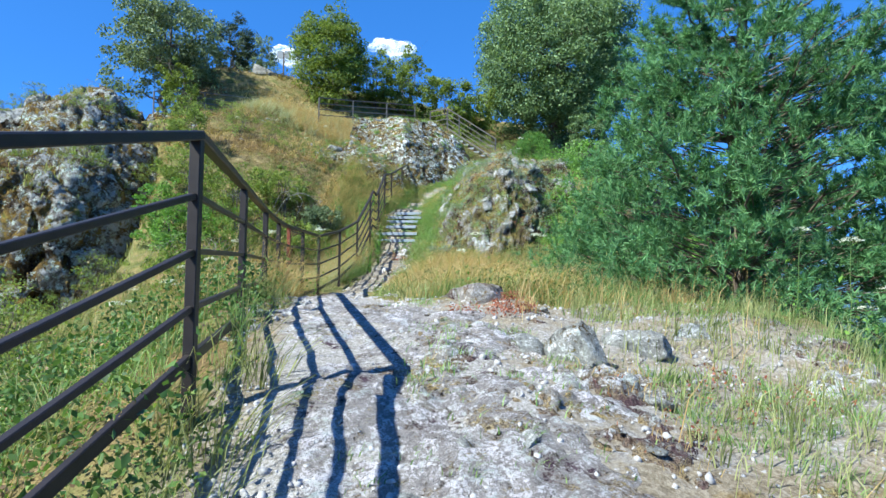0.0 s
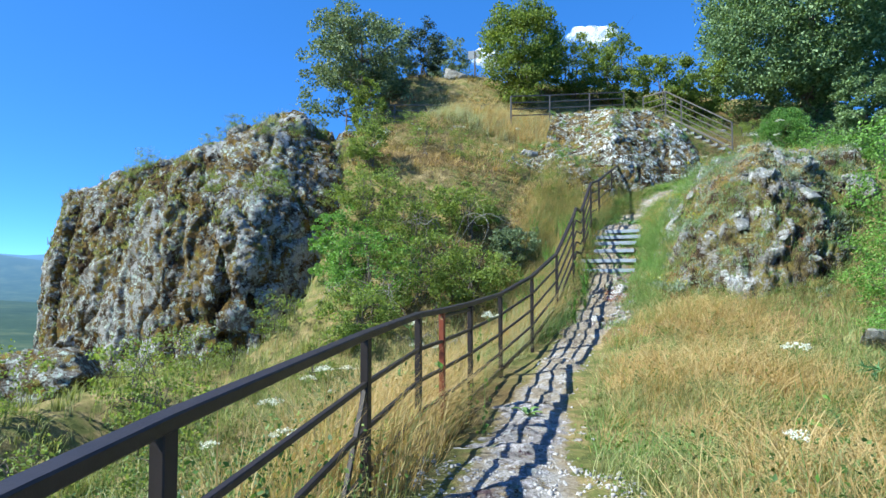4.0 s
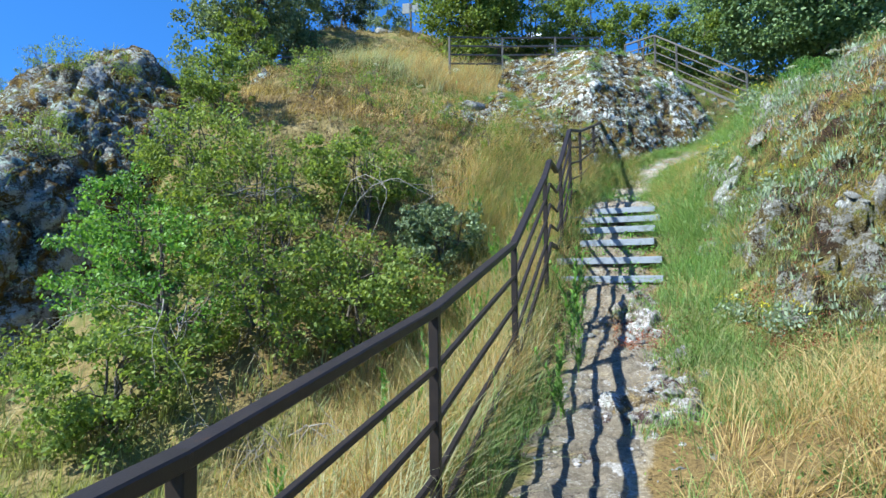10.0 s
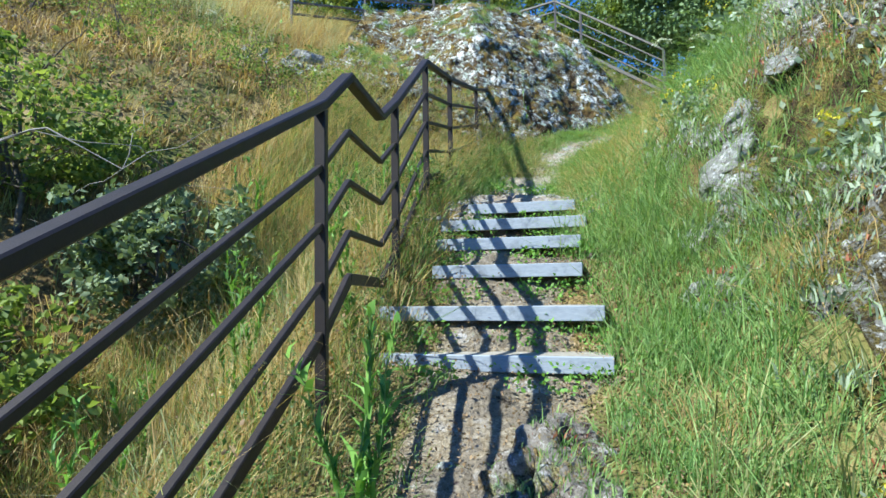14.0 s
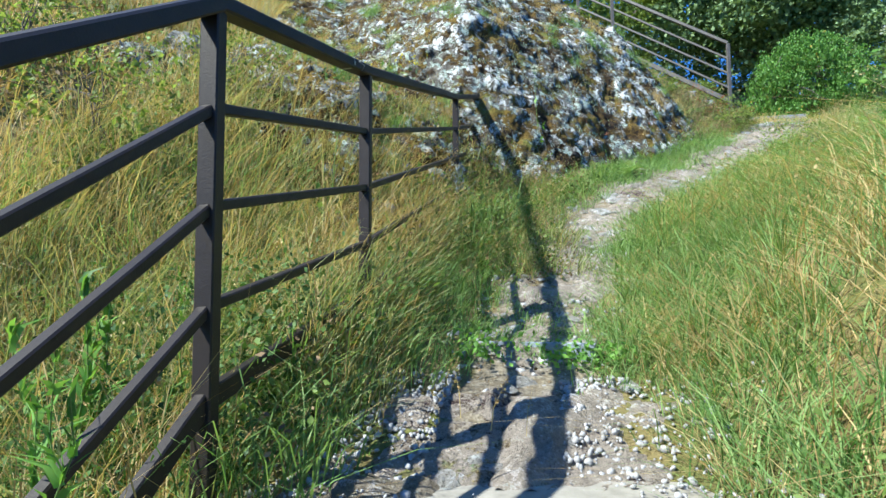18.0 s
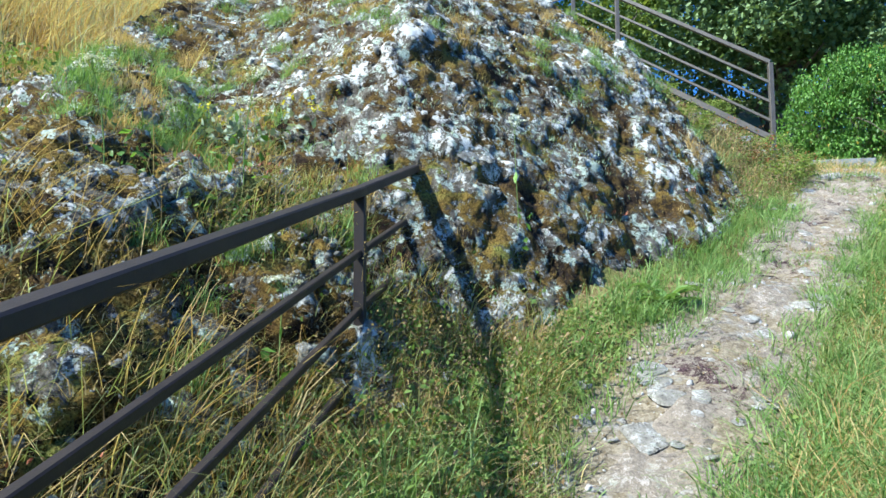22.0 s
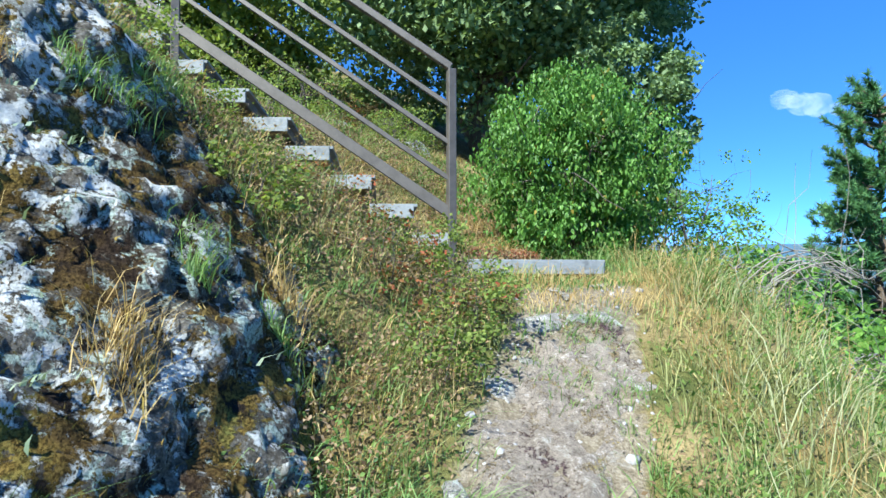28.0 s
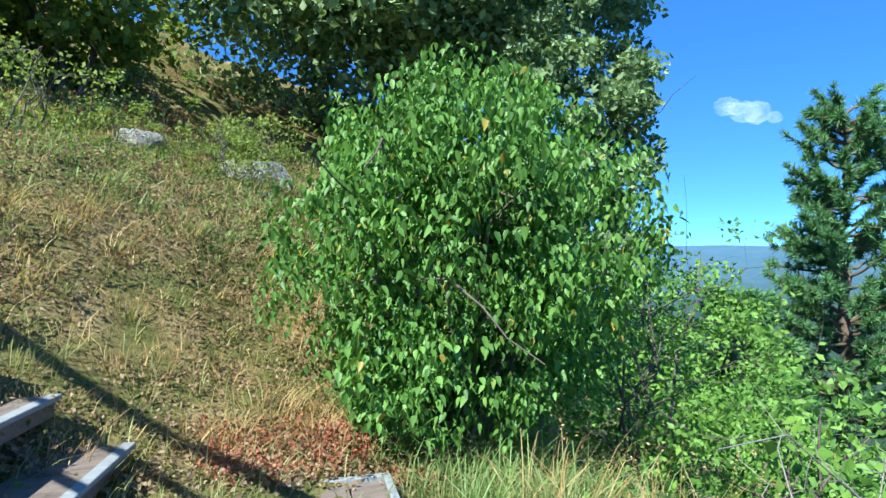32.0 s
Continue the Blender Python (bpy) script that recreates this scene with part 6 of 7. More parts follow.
stones_on("rocky_bank", "white limestone blocks on the rough ground by the path", 110, (-0.3, 3.2, 1.2, 6.6), (0.03, 0.12), 402, 0.45)
stones_on("rocky_ground", "mossy limestone lumps below the outcrop", 40, (-3.4, -0.5, 23.6, 24.6), (0.04, 0.12), 403, 0.4)
SLAB_MESHES = [me.copy() for me in STONE_MESHES]
for me in SLAB_MESHES:
    me.materials[0] = GRAVEL_SLAB


def path_slabs(n, y0, y1, half, span):
    """Flat worn stones bedded along the path."""
    base = thing("path_stones", "flat pale stones worn into the path", "rocks", on(float(path_x((y0 + y1) / 2)), (y0 + y1) / 2))
    o = np.array(base.location)
    for k in range(n):
        y = rng.uniform(y0, y1)
        x = float(path_x(y)) + rng.normal(0, half * 0.6)
        r = rng.uniform(*span) * (0.4 + 0.8 * rng.random() ** 1.5)
        z = [on(x + a, y + b)[2] for a, b in ((-0.15, 0), (0.15, 0), (0, -0.15), (0, 0.15))]
        lie = Vector((z[0] - z[1], z[2] - z[3], 0.3)).to_track_quat("Z", "Y").to_matrix().to_4x4()
        put("stone", SLAB_MESHES[rng.integers(0, 9)], None, base, m=Matrix.Translation(np.array(on(x, y)) - o - [0, 0, r * 0.06 - 0.012]) @ lie @ pose(0, 0, 0, rng.uniform(-4, 4), rng.uniform(-4, 4), rng.uniform(0, 360)) @ Matrix.Diagonal((r, r * rng.uniform(0.55, 0.9), r * 0.20, 1)))


path_slabs(95, 22.6, 27.4, 0.5, (0.05, 0.17))
path_slabs(9, 27.9, 28.95, 0.5, (0.10, 0.22))
path_slabs(40, 20.6, 22.6, 0.32, (0.04, 0.11))
stones_on("rock_step", "rough grey limestone lumps stepping up the path", 40, (-1.3, -0.3, 14.4, 18.1), (0.06, 0.16), 406, 0.4)
stones_on("slope_stones", "pale stones showing through the dry slope", 26, (-9, -2.5, 21.5, 26.5), (0.08, 0.26), 407, 0.3)
stones_on("slope_stones", "grey stones on the bank above the landing", 12, (3.0, 5.2, 34.2, 35.4), (0.1, 0.3), 408, 0.3)

rock((1.12, 4.0, 0.86), (0.26, 0.10, 0.22), 41, STONE, "white tilted limestone slab beside the path", -48, 5, 0.3, fine=0.35)
rock((1.75, 4.45, 0.84), (0.34, 0.24, 0.12), 42, STONE, "white limestone block beside the path", 10, 5, 0.3, fine=0.35)
rock((0.68, 6.1, 1.07), (0.44, 0.28, 0.20), 43, BEDROCK, "low grey limestone block with red stonecrop", 0, 5, 0.3, fine=0.4)
rock((2.35, 4.9, 0.84), (0.34, 0.22, 0.14), 44, STONE, "white limestone block beside the path", 50, 5, 0.3, fine=0.35)
rock((3.5, 35.1, float(ground_z(3.5, 35.1)) + 0.08), (0.28, 0.22, 0.18), 46, STONE, "grey limestone boulder among yellow weeds", 25, 5, 0.3, fine=0.35)
rock((4.75, 35.1, float(ground_z(4.75, 35.1)) + 0.1), (0.45, 0.3, 0.24), 47, STONE, "pale limestone boulder above the shrub", 15, 5, 0.3, fine=0.35)
rock((3.0, 13.4, 1.55), (0.35, 0.25, 0.16), 45, STONE, "flat white limestone in the long grass", 20, 5, 0.3, fine=0.35)

g = np.concatenate([band(9500, -1.0, 0.8, -0.6, 8.2, 0.0), band(900, -0.4, 0.4, 7.5, 16.0, 0.0), band(1300, -0.4, 0.4, 19.6, 23.5, 0.0), band(700, -0.5, 0.5, 23.5, 28.8, 0.0)])
g[:, 2] += 0.008
y = rng.uniform(20.3, 21.3, 1500)
x = path_x(y) + rng.choice([-1, 1], 1500) * (0.2 + np.abs(rng.normal(0, 0.25, 1500))) - 0.08
FAN = np.stack([x, y, ground_z(x, y) + 0.012], 1)
x, y = rng.uniform(-0.2, 3.0, 1600), rng.uniform(2.5, 6.6, 1600)
g = np.concatenate([g, np.stack([x, y, ground_z(x, y)], 1)])
for k, (x, y, z, w) in enumerate(STEPS[3:]):
    if k in (1, 2):
        n = 260
        side = rng.choice([-1, 1], n) * rng.uniform(w * 0.32, w * 0.72, n)
        g = np.concatenate([g, np.stack([x + side, y + 0.05 + rng.uniform(0, 0.5, n), np.maximum(ground_z(x + side, np.full(n, y + 0.3)) + 0.02, np.where(np.abs(side) < w * 0.5, z + 0.006, -9))], 1)])
    n = 22
    g = np.concatenate([g, np.stack([x + rng.uniform(-w * 0.6, w * 0.6, n), y + 0.05 + rng.uniform(0, 0.34, n), np.full(n, z + 0.006)], 1)])
stuff("gravel", [pebbles(FAN, rng.uniform(0.005, 0.019, len(FAN)) * rng.uniform(0.6, 1.2, len(FAN))), pebbles(g, rng.uniform(0.007, 0.018, len(g)) * (1 + 1.2 * (rng.random(len(g)) > 0.9)) * np.where(np.arange(len(g)) < len(g) - 300, 1.0, 0.6))], GRAVEL, "loose limestone gravel on the path", "gravel")

# moss, grass and herbs on the rocks
turf = {k: [] for k in ("moss", "green", "dry", "red", "herb", "crag", "crag_moss")}
GROWTH = {  # cover: count, noise scale, threshold, sign of the block height, heights, half width, lean
    "mossy": (("moss", 26000, 3.2, 0.0, -1, 0.008, 0.03, 0.004, 0.8), ("herb", 9000, 1.8, 0.26, 0, 0.02, 0.06, 0.005, 0.7), ("dry", 5000, 1.6, 0.26, -1, 0.03, 0.11, 0.0017, 1.0), ("red", 3000, 2.6, 0.46, 0, 0.01, 0.035, 0.004, 0.7)),
    "grassy": (("moss", 14000, 1.9, -0.05, -1, 0.01, 0.05, 0.006, 0.8), ("green", 24000, 1.3, 0.04, -1, 0.06, 0.24, 0.003, 0.9), ("dry", 9000, 1.4, 0.12, -1, 0.08, 0.28, 0.0024, 0.9), ("red", 9000, 1.4, 0.18, 0, 0.02, 0.05, 0.005, 0.7), ("herb", 30000, 1.3, -0.10, 0, 0.03, 0.13, 0.007, 0.8)),
    "crag": (("crag", 15000, 0.7, 0.12, -1, 0.10, 0.38, 0.013, 0.7), ("crag_moss", 26000, 0.8, 0.02, -1, 0.03, 0.10, 0.016, 0.9)),
    "bare": (("green", 12000, 1.3, 0.28, -1, 0.025, 0.10, 0.003, 0.8), ("dry", 4000, 1.5, 0.30, -1, 0.03, 0.12, 0.002, 0.8), ("red", 3600, 1.7, 0.52, 0, 0.01, 0.04, 0.004, 0.7))}
for cover, v, n, proud in SKINS:
    for key, count, scale, lo, sign, a, b, w, lean in GROWTH[cover]:
        if cover == "bare" and len(v) < 6000:
            count = count // 4
        i = rng.choice(np.nonzero(n[:, 2] > 0.12)[0], count)
        p = v[i] - n[i] * 0.004
        flat = 5.0 * np.maximum(0, n[i, 2] - 0.84) if key in ("green", "dry", "herb") else 0
        k = fbm(p * scale, 3, 500 + len(key)) + 0.8 * sign * proud[i] + flat > lo
        turf[key].append(blades(p[k], rng.uniform(a, b, k.sum()), w, lean, clump=0 if "moss" in key else 18))
for cover, v, n, proud in SKINS:
    if cover == "mossy":
        homes = rng.choice(np.nonzero((n[:, 2] > 0.25) & (fbm(v * 1.1, 2, 533) + 0.9 * (v[:, 2] > 7.1) > 0.12))[0], 170)
        for i in homes:
            m = rng.integers(60, 240)
            r = 0.02 + 0.00022 * m
            e = rng.normal(0, 1, (m, 3)) * r
            e -= (e @ n[i])[:, None] * n[i]
            b = blades(v[i] + e - n[i] * 0.008, rng.uniform(0.05, 0.15, m) * rng.uniform(0.7, 1.3), 0.0019, 1.0)
            turf["green" if rng.random() < 0.72 else "dry"].append(b)
stuff("ledge_grass", turf["crag"], MIXED_BLADE, "olive grass tufts on the ledges of the crag", "grass")
stuff("ledge_moss", turf["crag_moss"], MOSS, "brown moss on the ledges of the crag", "moss")
stuff("moss", turf["moss"], MOSS, "brown and golden moss cushions on the rocks", "moss")
stuff("rock_grass", turf["green"], GREEN_BLADE, "fresh green grass tufts on the rocks", "grass")
stuff("rock_straw", turf["dry"], STRAW, "dry straw tufts on the rocks", "grass")
stuff("grey_herbs", turf["herb"], GREY_HERB, "grey-green herbs on the knoll", "herb")
stuff("rock_stonecrop", turf["red"], SEDUM, "low red stonecrop on the rocks", "stonecrop")
g = [scatter(900, 0.3, 1.2, 5.0, 6.2, lambda x, y: patchy(x, y, 2.2, 340, 0.15)), scatter(500, 1.4, 2.8, 3.0, 5.4, lambda x, y: patchy(x, y, 2.0, 341, 0.35)), scatter(700, -1.0, -0.2, 16.6, 17.4), scatter(1600, 0.2, 1.2, 16.2, 17.2), scatter(1200, 3.9, 5.0, 30.4, 31.0)]
stuff("stonecrop", [leaf_cloud(np.repeat(p, 3, 0) + rng.uniform(-1, 1, (len(p) * 3, 3)) * [0.02, 0.02, 0] + np.stack([np.zeros(len(p) * 3)] * 2 + [rng.uniform(0.0, 0.09, len(p) * 3)], 1), 0.024) for p in g], SEDUM, "low red stonecrop among the stones", "stonecrop")


# ---- flowers ----
def umbel(at, h, r):
    plant = thing("umbel_flower", "white umbel flower on a thin green stem", "flower", at, "white umbel flowers")
    top = np.array([rng.normal(0, 0.06), rng.normal(0, 0.06), h])
    line = crooked((0, 0, -0.05), top, 5, 0.03)
    wood = [tube(line, np.linspace(0.004, 0.0025, 5), 4)]
    heads = []
    for k in range(14):
        ang, q = rng.uniform(0, 2 * np.pi), r * math.sqrt(rng.random())
        e = top + [np.cos(ang) * q, np.sin(ang) * q, 0.06 + 0.02 * rng.random() - 0.25 * q * q / r]
        wood.append(tube(np.stack([top, (top + e) / 2, e]), [0.0016, 0.0013, 0.001], 3))
        heads.append(e + rng.normal(0, 1, (16, 3)) * [r * 0.16, r * 0.16, 0.005])
    v, f = merge(wood)
    put("stem", mesh_of("stem", v, f), GREEN_BLADE, plant)
    v, f = leaf_cloud(np.concatenate(heads), r * 0.17, up=3.0)
    tagged(put("flower_head", mesh_of("flower_head", v, f), PETAL, plant), kind="stuff")
    v, f = leaf_cloud(np.array([0, 0, h * 0.35]) + rng.normal(0, 1, (26, 3)) * [0.08, 0.08, h * 0.2], 0.06)
    tagged(put("leaf_tuft", mesh_of("leaf_tuft", v, f), GREEN_LEAF, plant), kind="stuff")
    return plant


FLOWERS = [umbel(on(-2.9, 7.6), 0.75, 0.10), umbel(on(-2.6, 6.2), 0.6, 0.08), umbel(on(0.9, 8.2), 0.85, 0.09)]
spots = [(-3.0, 8.4), (-3.3, 9.4), (-2.5, 5.4), (-2.2, 4.6), (-3.6, 7.8), (-4.0, 9.8), (-3.0, 10.6), (-2.9, 11.6), (-4.6, 11.4), (-5.2, 12.8), (-3.6, 6.6), (-2.2, 3.4), (-2.7, 2.6), (0.6, 6.9), (3.4, 4.6), (3.9, 4.9), (3.6, 5.6), (4.2, 5.4),
         (1.5, 7.4), (2.2, 10.4), (0.7, 20.6), (1.5, 22.4), (2.2, 22.0), (2.6, 21.6), (3.0, 22.3), (3.4, 21.5), (3.8, 22.4), (2.9, 23.2), (1.9, 23.0), (3.4, 23.3), (4.2, 21.9), (2.4, 22.8), (3.1, 20.9), (2.0, 21.2), (-1.9, 24.4), (-2.3, 24.0),
         (-1.4, 23.7), (-5.0, 23.0), (-6.2, 23.8), (-4.4, 24.6), (-7.4, 22.2), (-1.9, 22.6)]
for x, y in spots:
    c = copy_thing(FLOWERS[rng.integers(0, 3)], pose(*on(x, y), 0, 0, rng.uniform(0, 360)))
    s = rng.uniform(0.75, 1.2)
    c.scale = (s, s, s)


for x, y, z, wide in ((-2.07, 8.9, 1.95, 1.7), (-1.64, 9.1, 2.01, 0.9), (-1.73, 6.2, 1.66, 0.8), (-0.37, 25.0, 6.5, 0.7), (-1.9, 25.0, 6.65, 1.2)):
    foot = on(x, y)
    tall = (z - foot[2]) / 0.86
    c = copy_thing(FLOWERS[2], pose(*foot, 0, 0, rng.uniform(0, 360)))
    c.scale = (wide, wide, tall)


def rosette(at, n, size):
    """A broad-leaved plant: long wavy leaves spreading from the ground."""
    plant = thing("rosette_plant", "pale green broad-leaved rosette plant beside the path", "plant", at)
    for k in range(n):
        ang = k * 2.4 + rng.uniform(-0.2, 0.2)
        L, w, up = size * rng.uniform(0.7, 1.1), size * 0.16, rng.uniform(0.25, 0.9)
        t = np.linspace(0, 1, 9)
        mid = np.stack([np.cos(ang) * t * L, np.sin(ang) * t * L, L * up * np.sin(t * 2.2) * 0.6], 1)
        side = np.array([-np.sin(ang), np.cos(ang), 0]) * (w * np.sin(np.pi * t ** 0.8 * 0.97 + 0.06))[:, None] * (1 + 0.18 * np.sin(t * 23 + k))[:, None]
        v = np.stack([mid - side + [0, 0, 0.012], mid, mid + side + [0, 0, 0.012]], 1).reshape(-1, 3)
        i = np.arange(8)[:, None] * 3
        f = np.concatenate([i + [0, 1, 4, 3], i + [1, 2, 5, 4]], 1).reshape(-1, 4)
        put("leaf", mesh_of("leaf", v, f, True), ROSETTE, plant)
    return plant


ROSETTE = leaf_material("rosette_leaf", (0.17, 0.30, 0.09), (0.30, 0.45, 0.17), 0.55, 0.35, 6.0)
rosette(on(0.55, 25.2), 15, 0.23)
rosette(on(-1.35, 9.9), 7, 0.16)


def yellow_herb(at, h, n):
    plant = thing("yellow_herb", "grey-green herb with small yellow flowers", "flower", at, "yellow flowering herbs")
    v, f = leaf_cloud(rng.normal(0, 1, (240, 3)) * [0.12, 0.12, h * 0.2] + [0, 0, h * 0.4], 0.05)
    tagged(put("leaf_tuft", mesh_of("leaf_tuft", v, f), GREY_HERB, plant), kind="stuff")
    p = rng.normal(0, 1, (n, 3)) * [0.12, 0.12, h * 0.15] + [0, 0, h * 0.85]
    v, f = leaf_cloud(np.repeat(p, 6, 0) + rng.normal(0, 0.008, (n * 6, 3)), 0.022, up=2.0)
    tagged(put("flower_cluster", mesh_of("flower_cluster", v, f), YELLOW, plant), kind="stuff")
    return plant


herb = yellow_herb(on(0.45, 16.5), 0.35, 18)
for x, y, s in ((0.15, 16.9, 0.8), (1.35, 18.6, 1.4), (-1.75, 25.3, 1.5), (-2.2, 25.0, 1.1), (2.3, 20.2, 1.3), (0.6, 19.8, 1.0), (1.2, 20.4, 1.4), (0.9, 18.2, 1.2), (2.6, 18.9, 1.3), (-3.1, 25.6, 1.0)):
    c = copy_thing(herb, pose(*on(x, y), 0, 0, rng.uniform(0, 360)))
    c.scale = (s, s, s)
weed = broadleaf("red_leaved_weed", on(2.5, 28.5), 0.34, 0.3, 0.028, AUTUMN, "low weed with yellow and red leaves by the stair", "weed", 30, 16, 0.006, 0.05, stems=5, fill=0.6, clump=0.25)
weed2 = broadleaf("green_weed", on(2.9, 28.9), 0.34, 0.3, 0.03, SCRUB_LEAF, "low green weed by the stair foot", "weed", 40, 26, 0.006, 0.05, stems=5, fill=0.6, clump=0.25)
for k, (x, y) in enumerate(((2.0, 28.7), (2.8, 28.4), (1.6, 28.9), (3.0, 28.75), (2.3, 29.0), (1.2, 29.2), (1.8, 28.4), (4.0, 35.4), (3.2, 35.6), (4.9, 35.8), (3.7, 35.8), (4.4, 35.6), (4.2, 36.1), (2.9, 35.4), (2.6, 28.0), (3.05, 28.6), (2.9, 28.35), (-2.4, 17.0), (-2.3, 18.4), (-2.0, 20.6), (-2.1, 19.6), (-2.6, 15.6))):
    c = copy_thing(weed if k % 3 == 1 and k < 14 else weed2, pose(*on(x, y), 0, 0, rng.uniform(0, 360)))
    s = rng.uniform(0.7, 1.3) * (1.6 if 6 < k < 14 else 1.0)
    c.scale = (s, s, s * 0.8)


def tall_weed(at, h):
    """A leafy weed: a bunch of upright stems with long narrow leaves all the way up."""
    plant = thing("tall_weed", "tall fresh green weed with narrow leaves by the railing", "weed", at, "tall weeds by the railing")
    for k in range(4):
        top = np.array([rng.normal(0, 0.12), rng.normal(0, 0.12), h * rng.uniform(0.7, 1.1)])
        line = crooked((rng.normal(0, 0.04), rng.normal(0, 0.04), -0.03), top, 7, 0.04)
        put("stem", mesh_of("stem", *tube(line, np.linspace(0.005, 0.002, 7), 5), True), GREEN_BLADE, plant)
        t = rng.uniform(0.08, 1.0, 46)
        c = np.stack([np.interp(t, np.linspace(0, 1, 7), line[:, m]) for m in range(3)], 1)
        v, f = blades(c, rng.uniform(0.06, 0.13, len(c)) * (1.25 - 0.6 * t), 0.011, 1.1)
        tagged(put("foliage", mesh_of("foliage", v, f), GREEN_LEAF, plant), kind="stuff")
    return plant


TALL = [tall_weed(on(-2.15, 19.5), 0.95), tall_weed(on(-1.95, 20.5), 0.8), tall_weed(on(-2.5, 18.7), 1.0)]
for x, y in ((-2.3, 20.1), (-2.6, 19.2), (-2.2, 18.0), (-2.5, 17.3), (-2.05, 21.2), (-1.75, 18.5), (-1.6, 19.9), (-2.9, 18.3), (-2.35, 16.3), (-2.7, 14.8), (-2.55, 15.6), (-1.35, 16.2), (-1.4, 17.0), (-1.45, 15.4), (-2.9, 13.6), (-3.1, 20.2)):
    c = copy_thing(TALL[rng.integers(0, 3)], pose(*on(x, y), 0, 0, rng.uniform(0, 360)))
    s = rng.uniform(0.6, 1.1)
    c.scale = (s, s, s)


# ---- dead branches, fences, sign, clouds ----
def dead_bush(at, reach, n, label, heading=(0, 2 * math.pi), thick=0.012):
    bush = thing("dead_branch", label, "dead branch", at)
    for k in range(n):
        ang = rng.uniform(*heading)
        q = np.array([np.cos(ang), np.sin(ang), 0.35]) * reach * rng.uniform(0.5, 1.0)
        line = crooked((rng.normal(0, 0.15), rng.normal(0, 0.15), -0.05), q, 8, 0.05, 0.32)
        bough = put("bough", mesh_of("bough", *tube(line, np.linspace(thick, 0.004, 8), 5), True), DEAD, bush)
        for j in range(6):
            a = line[rng.integers(3, 8)]
            put("twig", mesh_of("twig", *tube(crooked(a, a + rng.normal(0, 0.3, 3) * reach, 5, 0.1), np.linspace(0.004, 0.0015, 5), 4), True), DEAD, bough)
    return bush


dead_bush(on(6.7, 29.2), 0.9, 11, "arching grey dead branches in the undergrowth")
dead_bush(on(5.7, 29.15), 1.3, 10, "long arching grey dead branches beside the landing", (-0.9, 0.8), 0.009)
dead_bush(on(7.3, 30.0), 0.9, 10, "tangled grey dead twigs beside the shrub")
dead_bush(on(-6.4, 17.2), 2.2, 8, "bare arching branches in the scrub thicket")
dead_bush(on(-4.6, 16.4), 1.2, 9, "dry twigs at the edge of the thicket")
dead_bush(on(-5.2, 19.2), 1.8, 6, "bare twigs above the scrub thicket")


def fence(name, knots, label, rails=3, height=1.0):
    f = thing(name, label, "fence", knots[0])
    o = Vector(knots[0])
    for k in knots:
        part("post", bar(Vector(k) - o - Vector((0, 0, 0.2)), Vector(k) - o + Vector((0, 0, height)), 0.06, 0.06, 0.005, (0, 1, 0)), TAUPE, f)
    for a, b in zip(knots, knots[1:]):
        for r in range(rails + 1):
            z = Vector((0, 0, height * (1 - r / (rails + 0.6))))
            part("rail", bar(Vector(a) - o + z, Vector(b) - o + z, 0.045, 0.045, 0.005), TAUPE, f)


fence("hilltop_fence", [(-5.4, 27.9, 9.0), (-3.9, 28.8, 9.15), (-2.3, 29.6, 9.3), (-0.9, 30.4, 9.45)], "taupe steel fence on the hilltop")
fence("crag_fence", [(-13.6, 28.6, 9.4), (-11.6, 29.8, 9.75), (-9.4, 30.8, 9.8), (-7.4, 31.6, 9.85)], "dark thin steel fence behind the crag")
sign = thing("summit_sign", "two pale sign plates on a post at the summit", "sign", on(-9.6, 37.2))
part("post", bar((0, 0, -0.2), (0, 0, 2.2), 0.08, 0.08, 0.005, (0, 1, 0)), BARK, sign)
part("plate", bar((-0.42, 0, 2.0), (-0.06, 0, 2.0), 0.03, 0.5, 0.004), EDGE, sign, "pale plate")
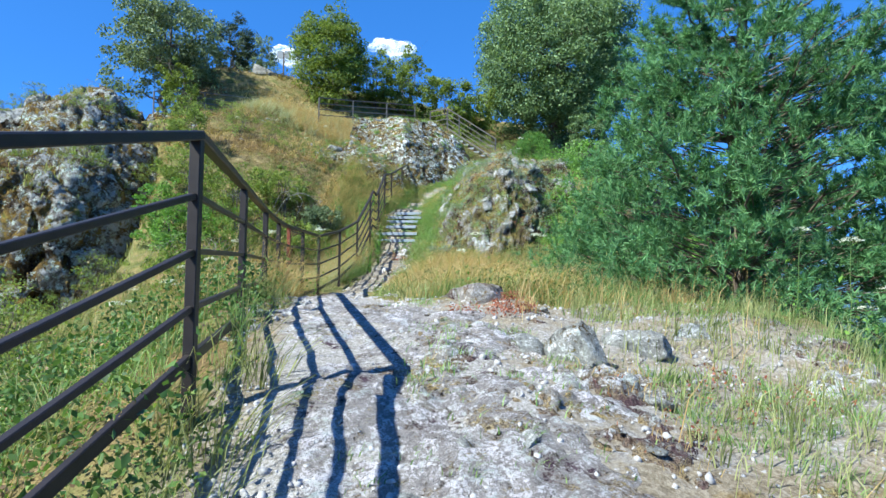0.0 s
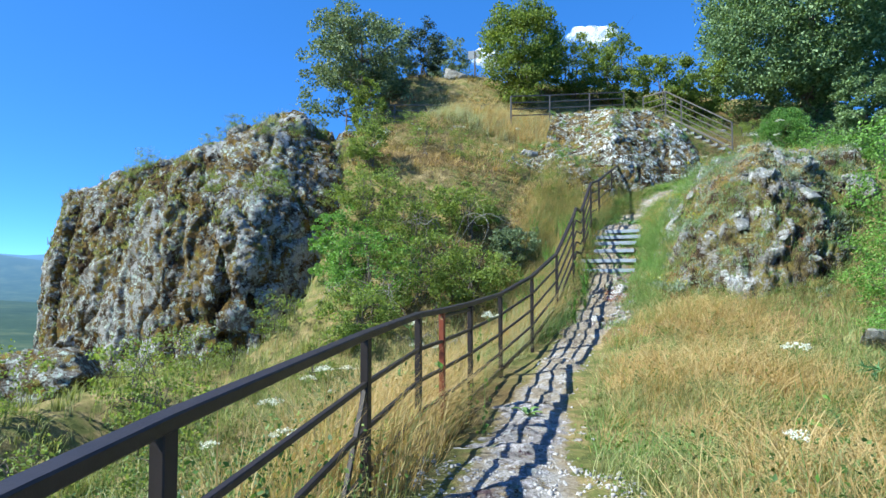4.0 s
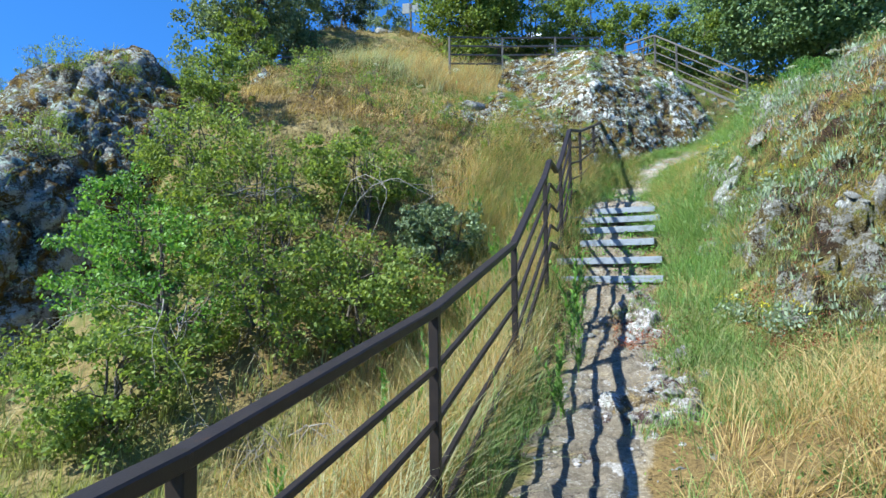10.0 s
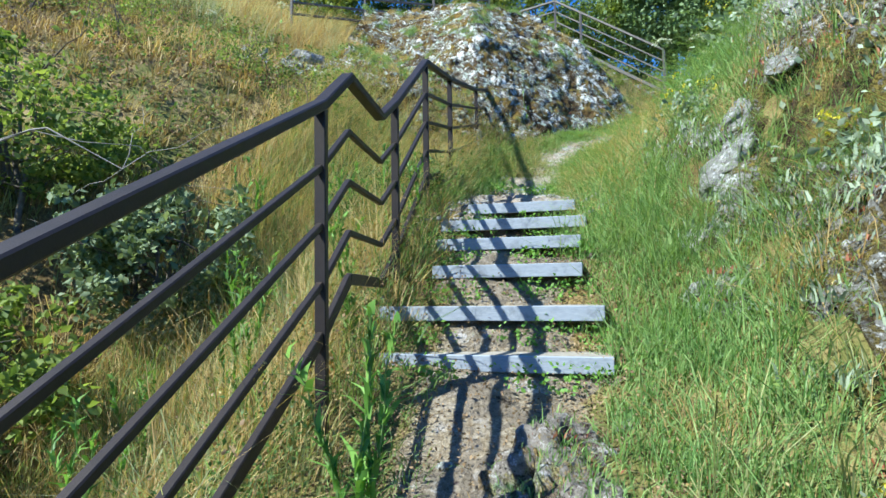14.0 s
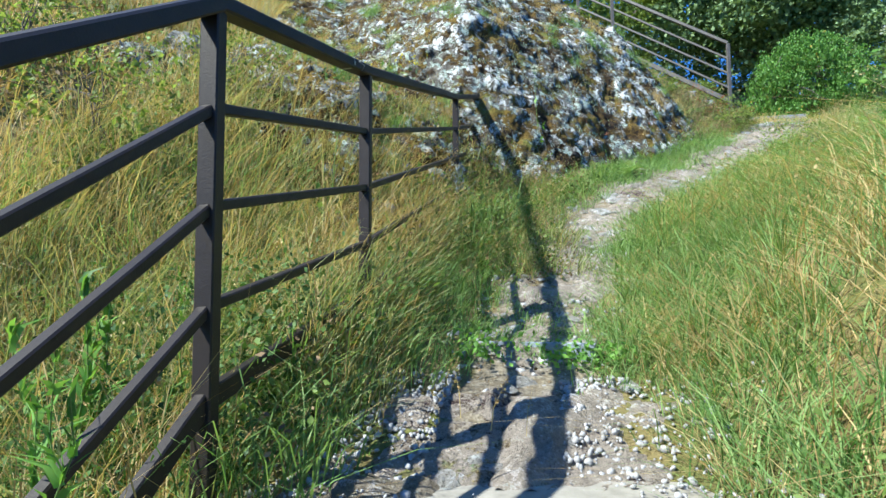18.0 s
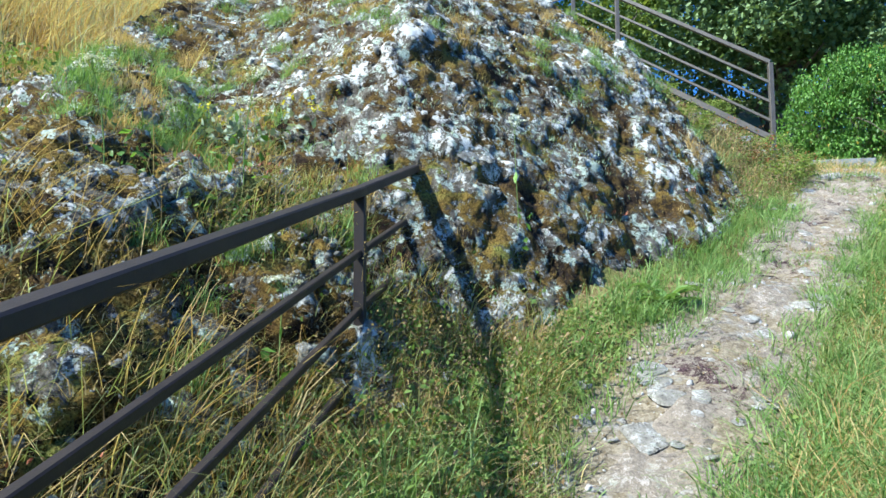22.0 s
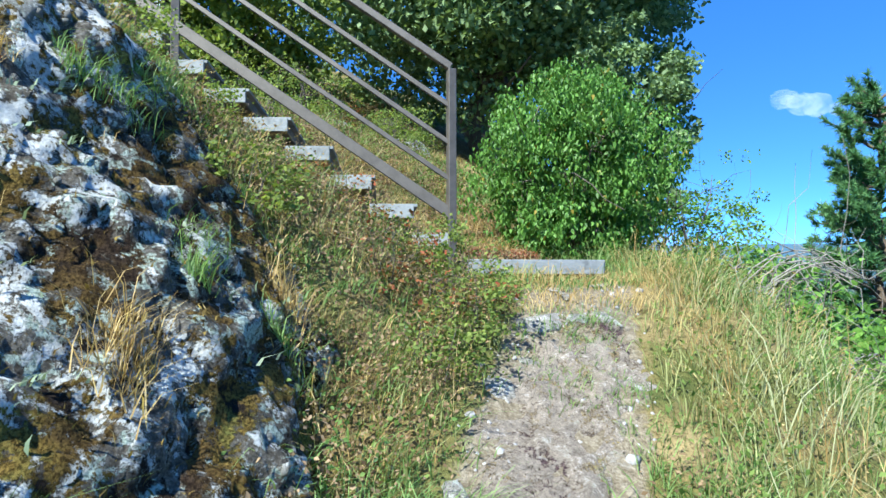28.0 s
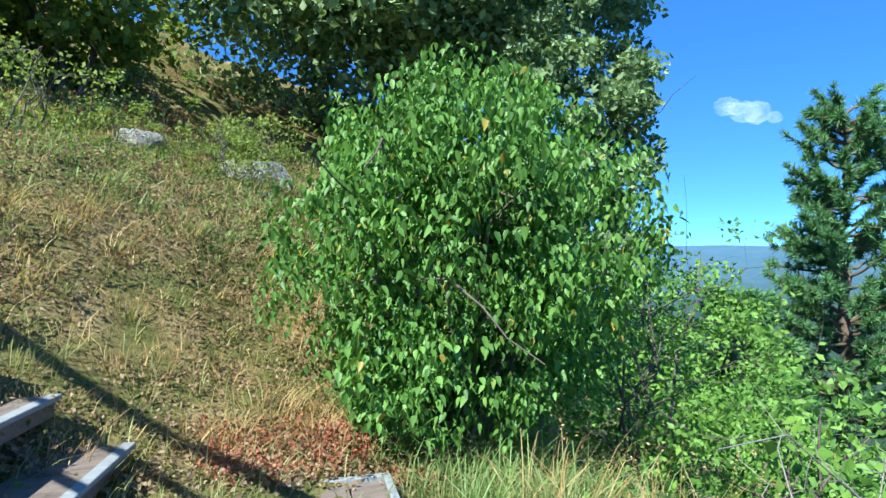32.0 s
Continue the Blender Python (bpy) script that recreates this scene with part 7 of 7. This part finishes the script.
part("plate", bar((0.06, 0, 2.02), (0.42, 0, 2.02), 0.03, 0.5, 0.004), EDGE, sign, "pale plate")


def cloud(at, size, n, seed, veiled=None):
    """A far cloud: many soft puffs run together."""
    r = np.random.default_rng(seed)
    puffs = []
    for k in range(n):
        q = r.normal(0, 0.34, 3) * size
        s = r.uniform(0.22, 0.5) * size[2] * 2.0 * math.exp(-(q[0] / size[0]) ** 2 * 1.5)
        v, f, _ = rock_arrays((s * 1.4, s * 1.2, s), seed + k, 3, 0.3, 1.0, 1.0, 0)
        puffs.append((v + q * [1, 1, 0.55], f))
    v, f = merge(puffs)
    ob = put("cloud", mesh_of("cloud", v, f, True), veiled or CLOUD, m=pose(*at))
    ob.visible_shadow = False
    return tagged(ob, "small white fair-weather cloud", "cloud", kind="structure")


def cloud_material(name, lo, hi, most=1.0):
    m, nt, bsdf = mat(name)
    bsdf.inputs["Base Color"].default_value = (0.9, 0.9, 0.92, 1)
    bsdf.inputs["Roughness"].default_value = 1.0
    bsdf.inputs["Specular IOR Level"].default_value = 0.0
    veil = nt.nodes.new("ShaderNodeBsdfTransparent")
    weight = nt.nodes.new("ShaderNodeMixShader")
    nt.links.new(ramp(nt, noise_at(nt, 0.010, 7, 0.75, world_place(nt)), [(lo, (0, 0, 0)), (hi, (most,) * 3)]), weight.inputs[0])
    nt.links.new(veil.outputs[0], weight.inputs[1])
    nt.links.new(bsdf.outputs[0], weight.inputs[2])
    nt.links.new(weight.outputs[0], nt.nodes["Material Output"].inputs["Surface"])
    return m


CLOUD = cloud_material("white_cloud", 0.38, 0.80, 0.95)
CLOUD_THIN = cloud_material("thin_white_cloud", 0.30, 0.75, 0.20)


def sky_at(bearing, rise, d=2600):
    a, b = radians(bearing), radians(rise)
    return (d * math.sin(a) * math.cos(b), d * math.cos(a) * math.cos(b) + 15, d * math.sin(b))


cloud(sky_at(-4.5, 22.0), (130, 60, 36), 26, 801)
cloud(sky_at(-14.5, 20.6), (110, 60, 34), 22, 802)
cloud(sky_at(53.5, 13.6), (300, 40, 52), 6, 803, CLOUD_THIN)
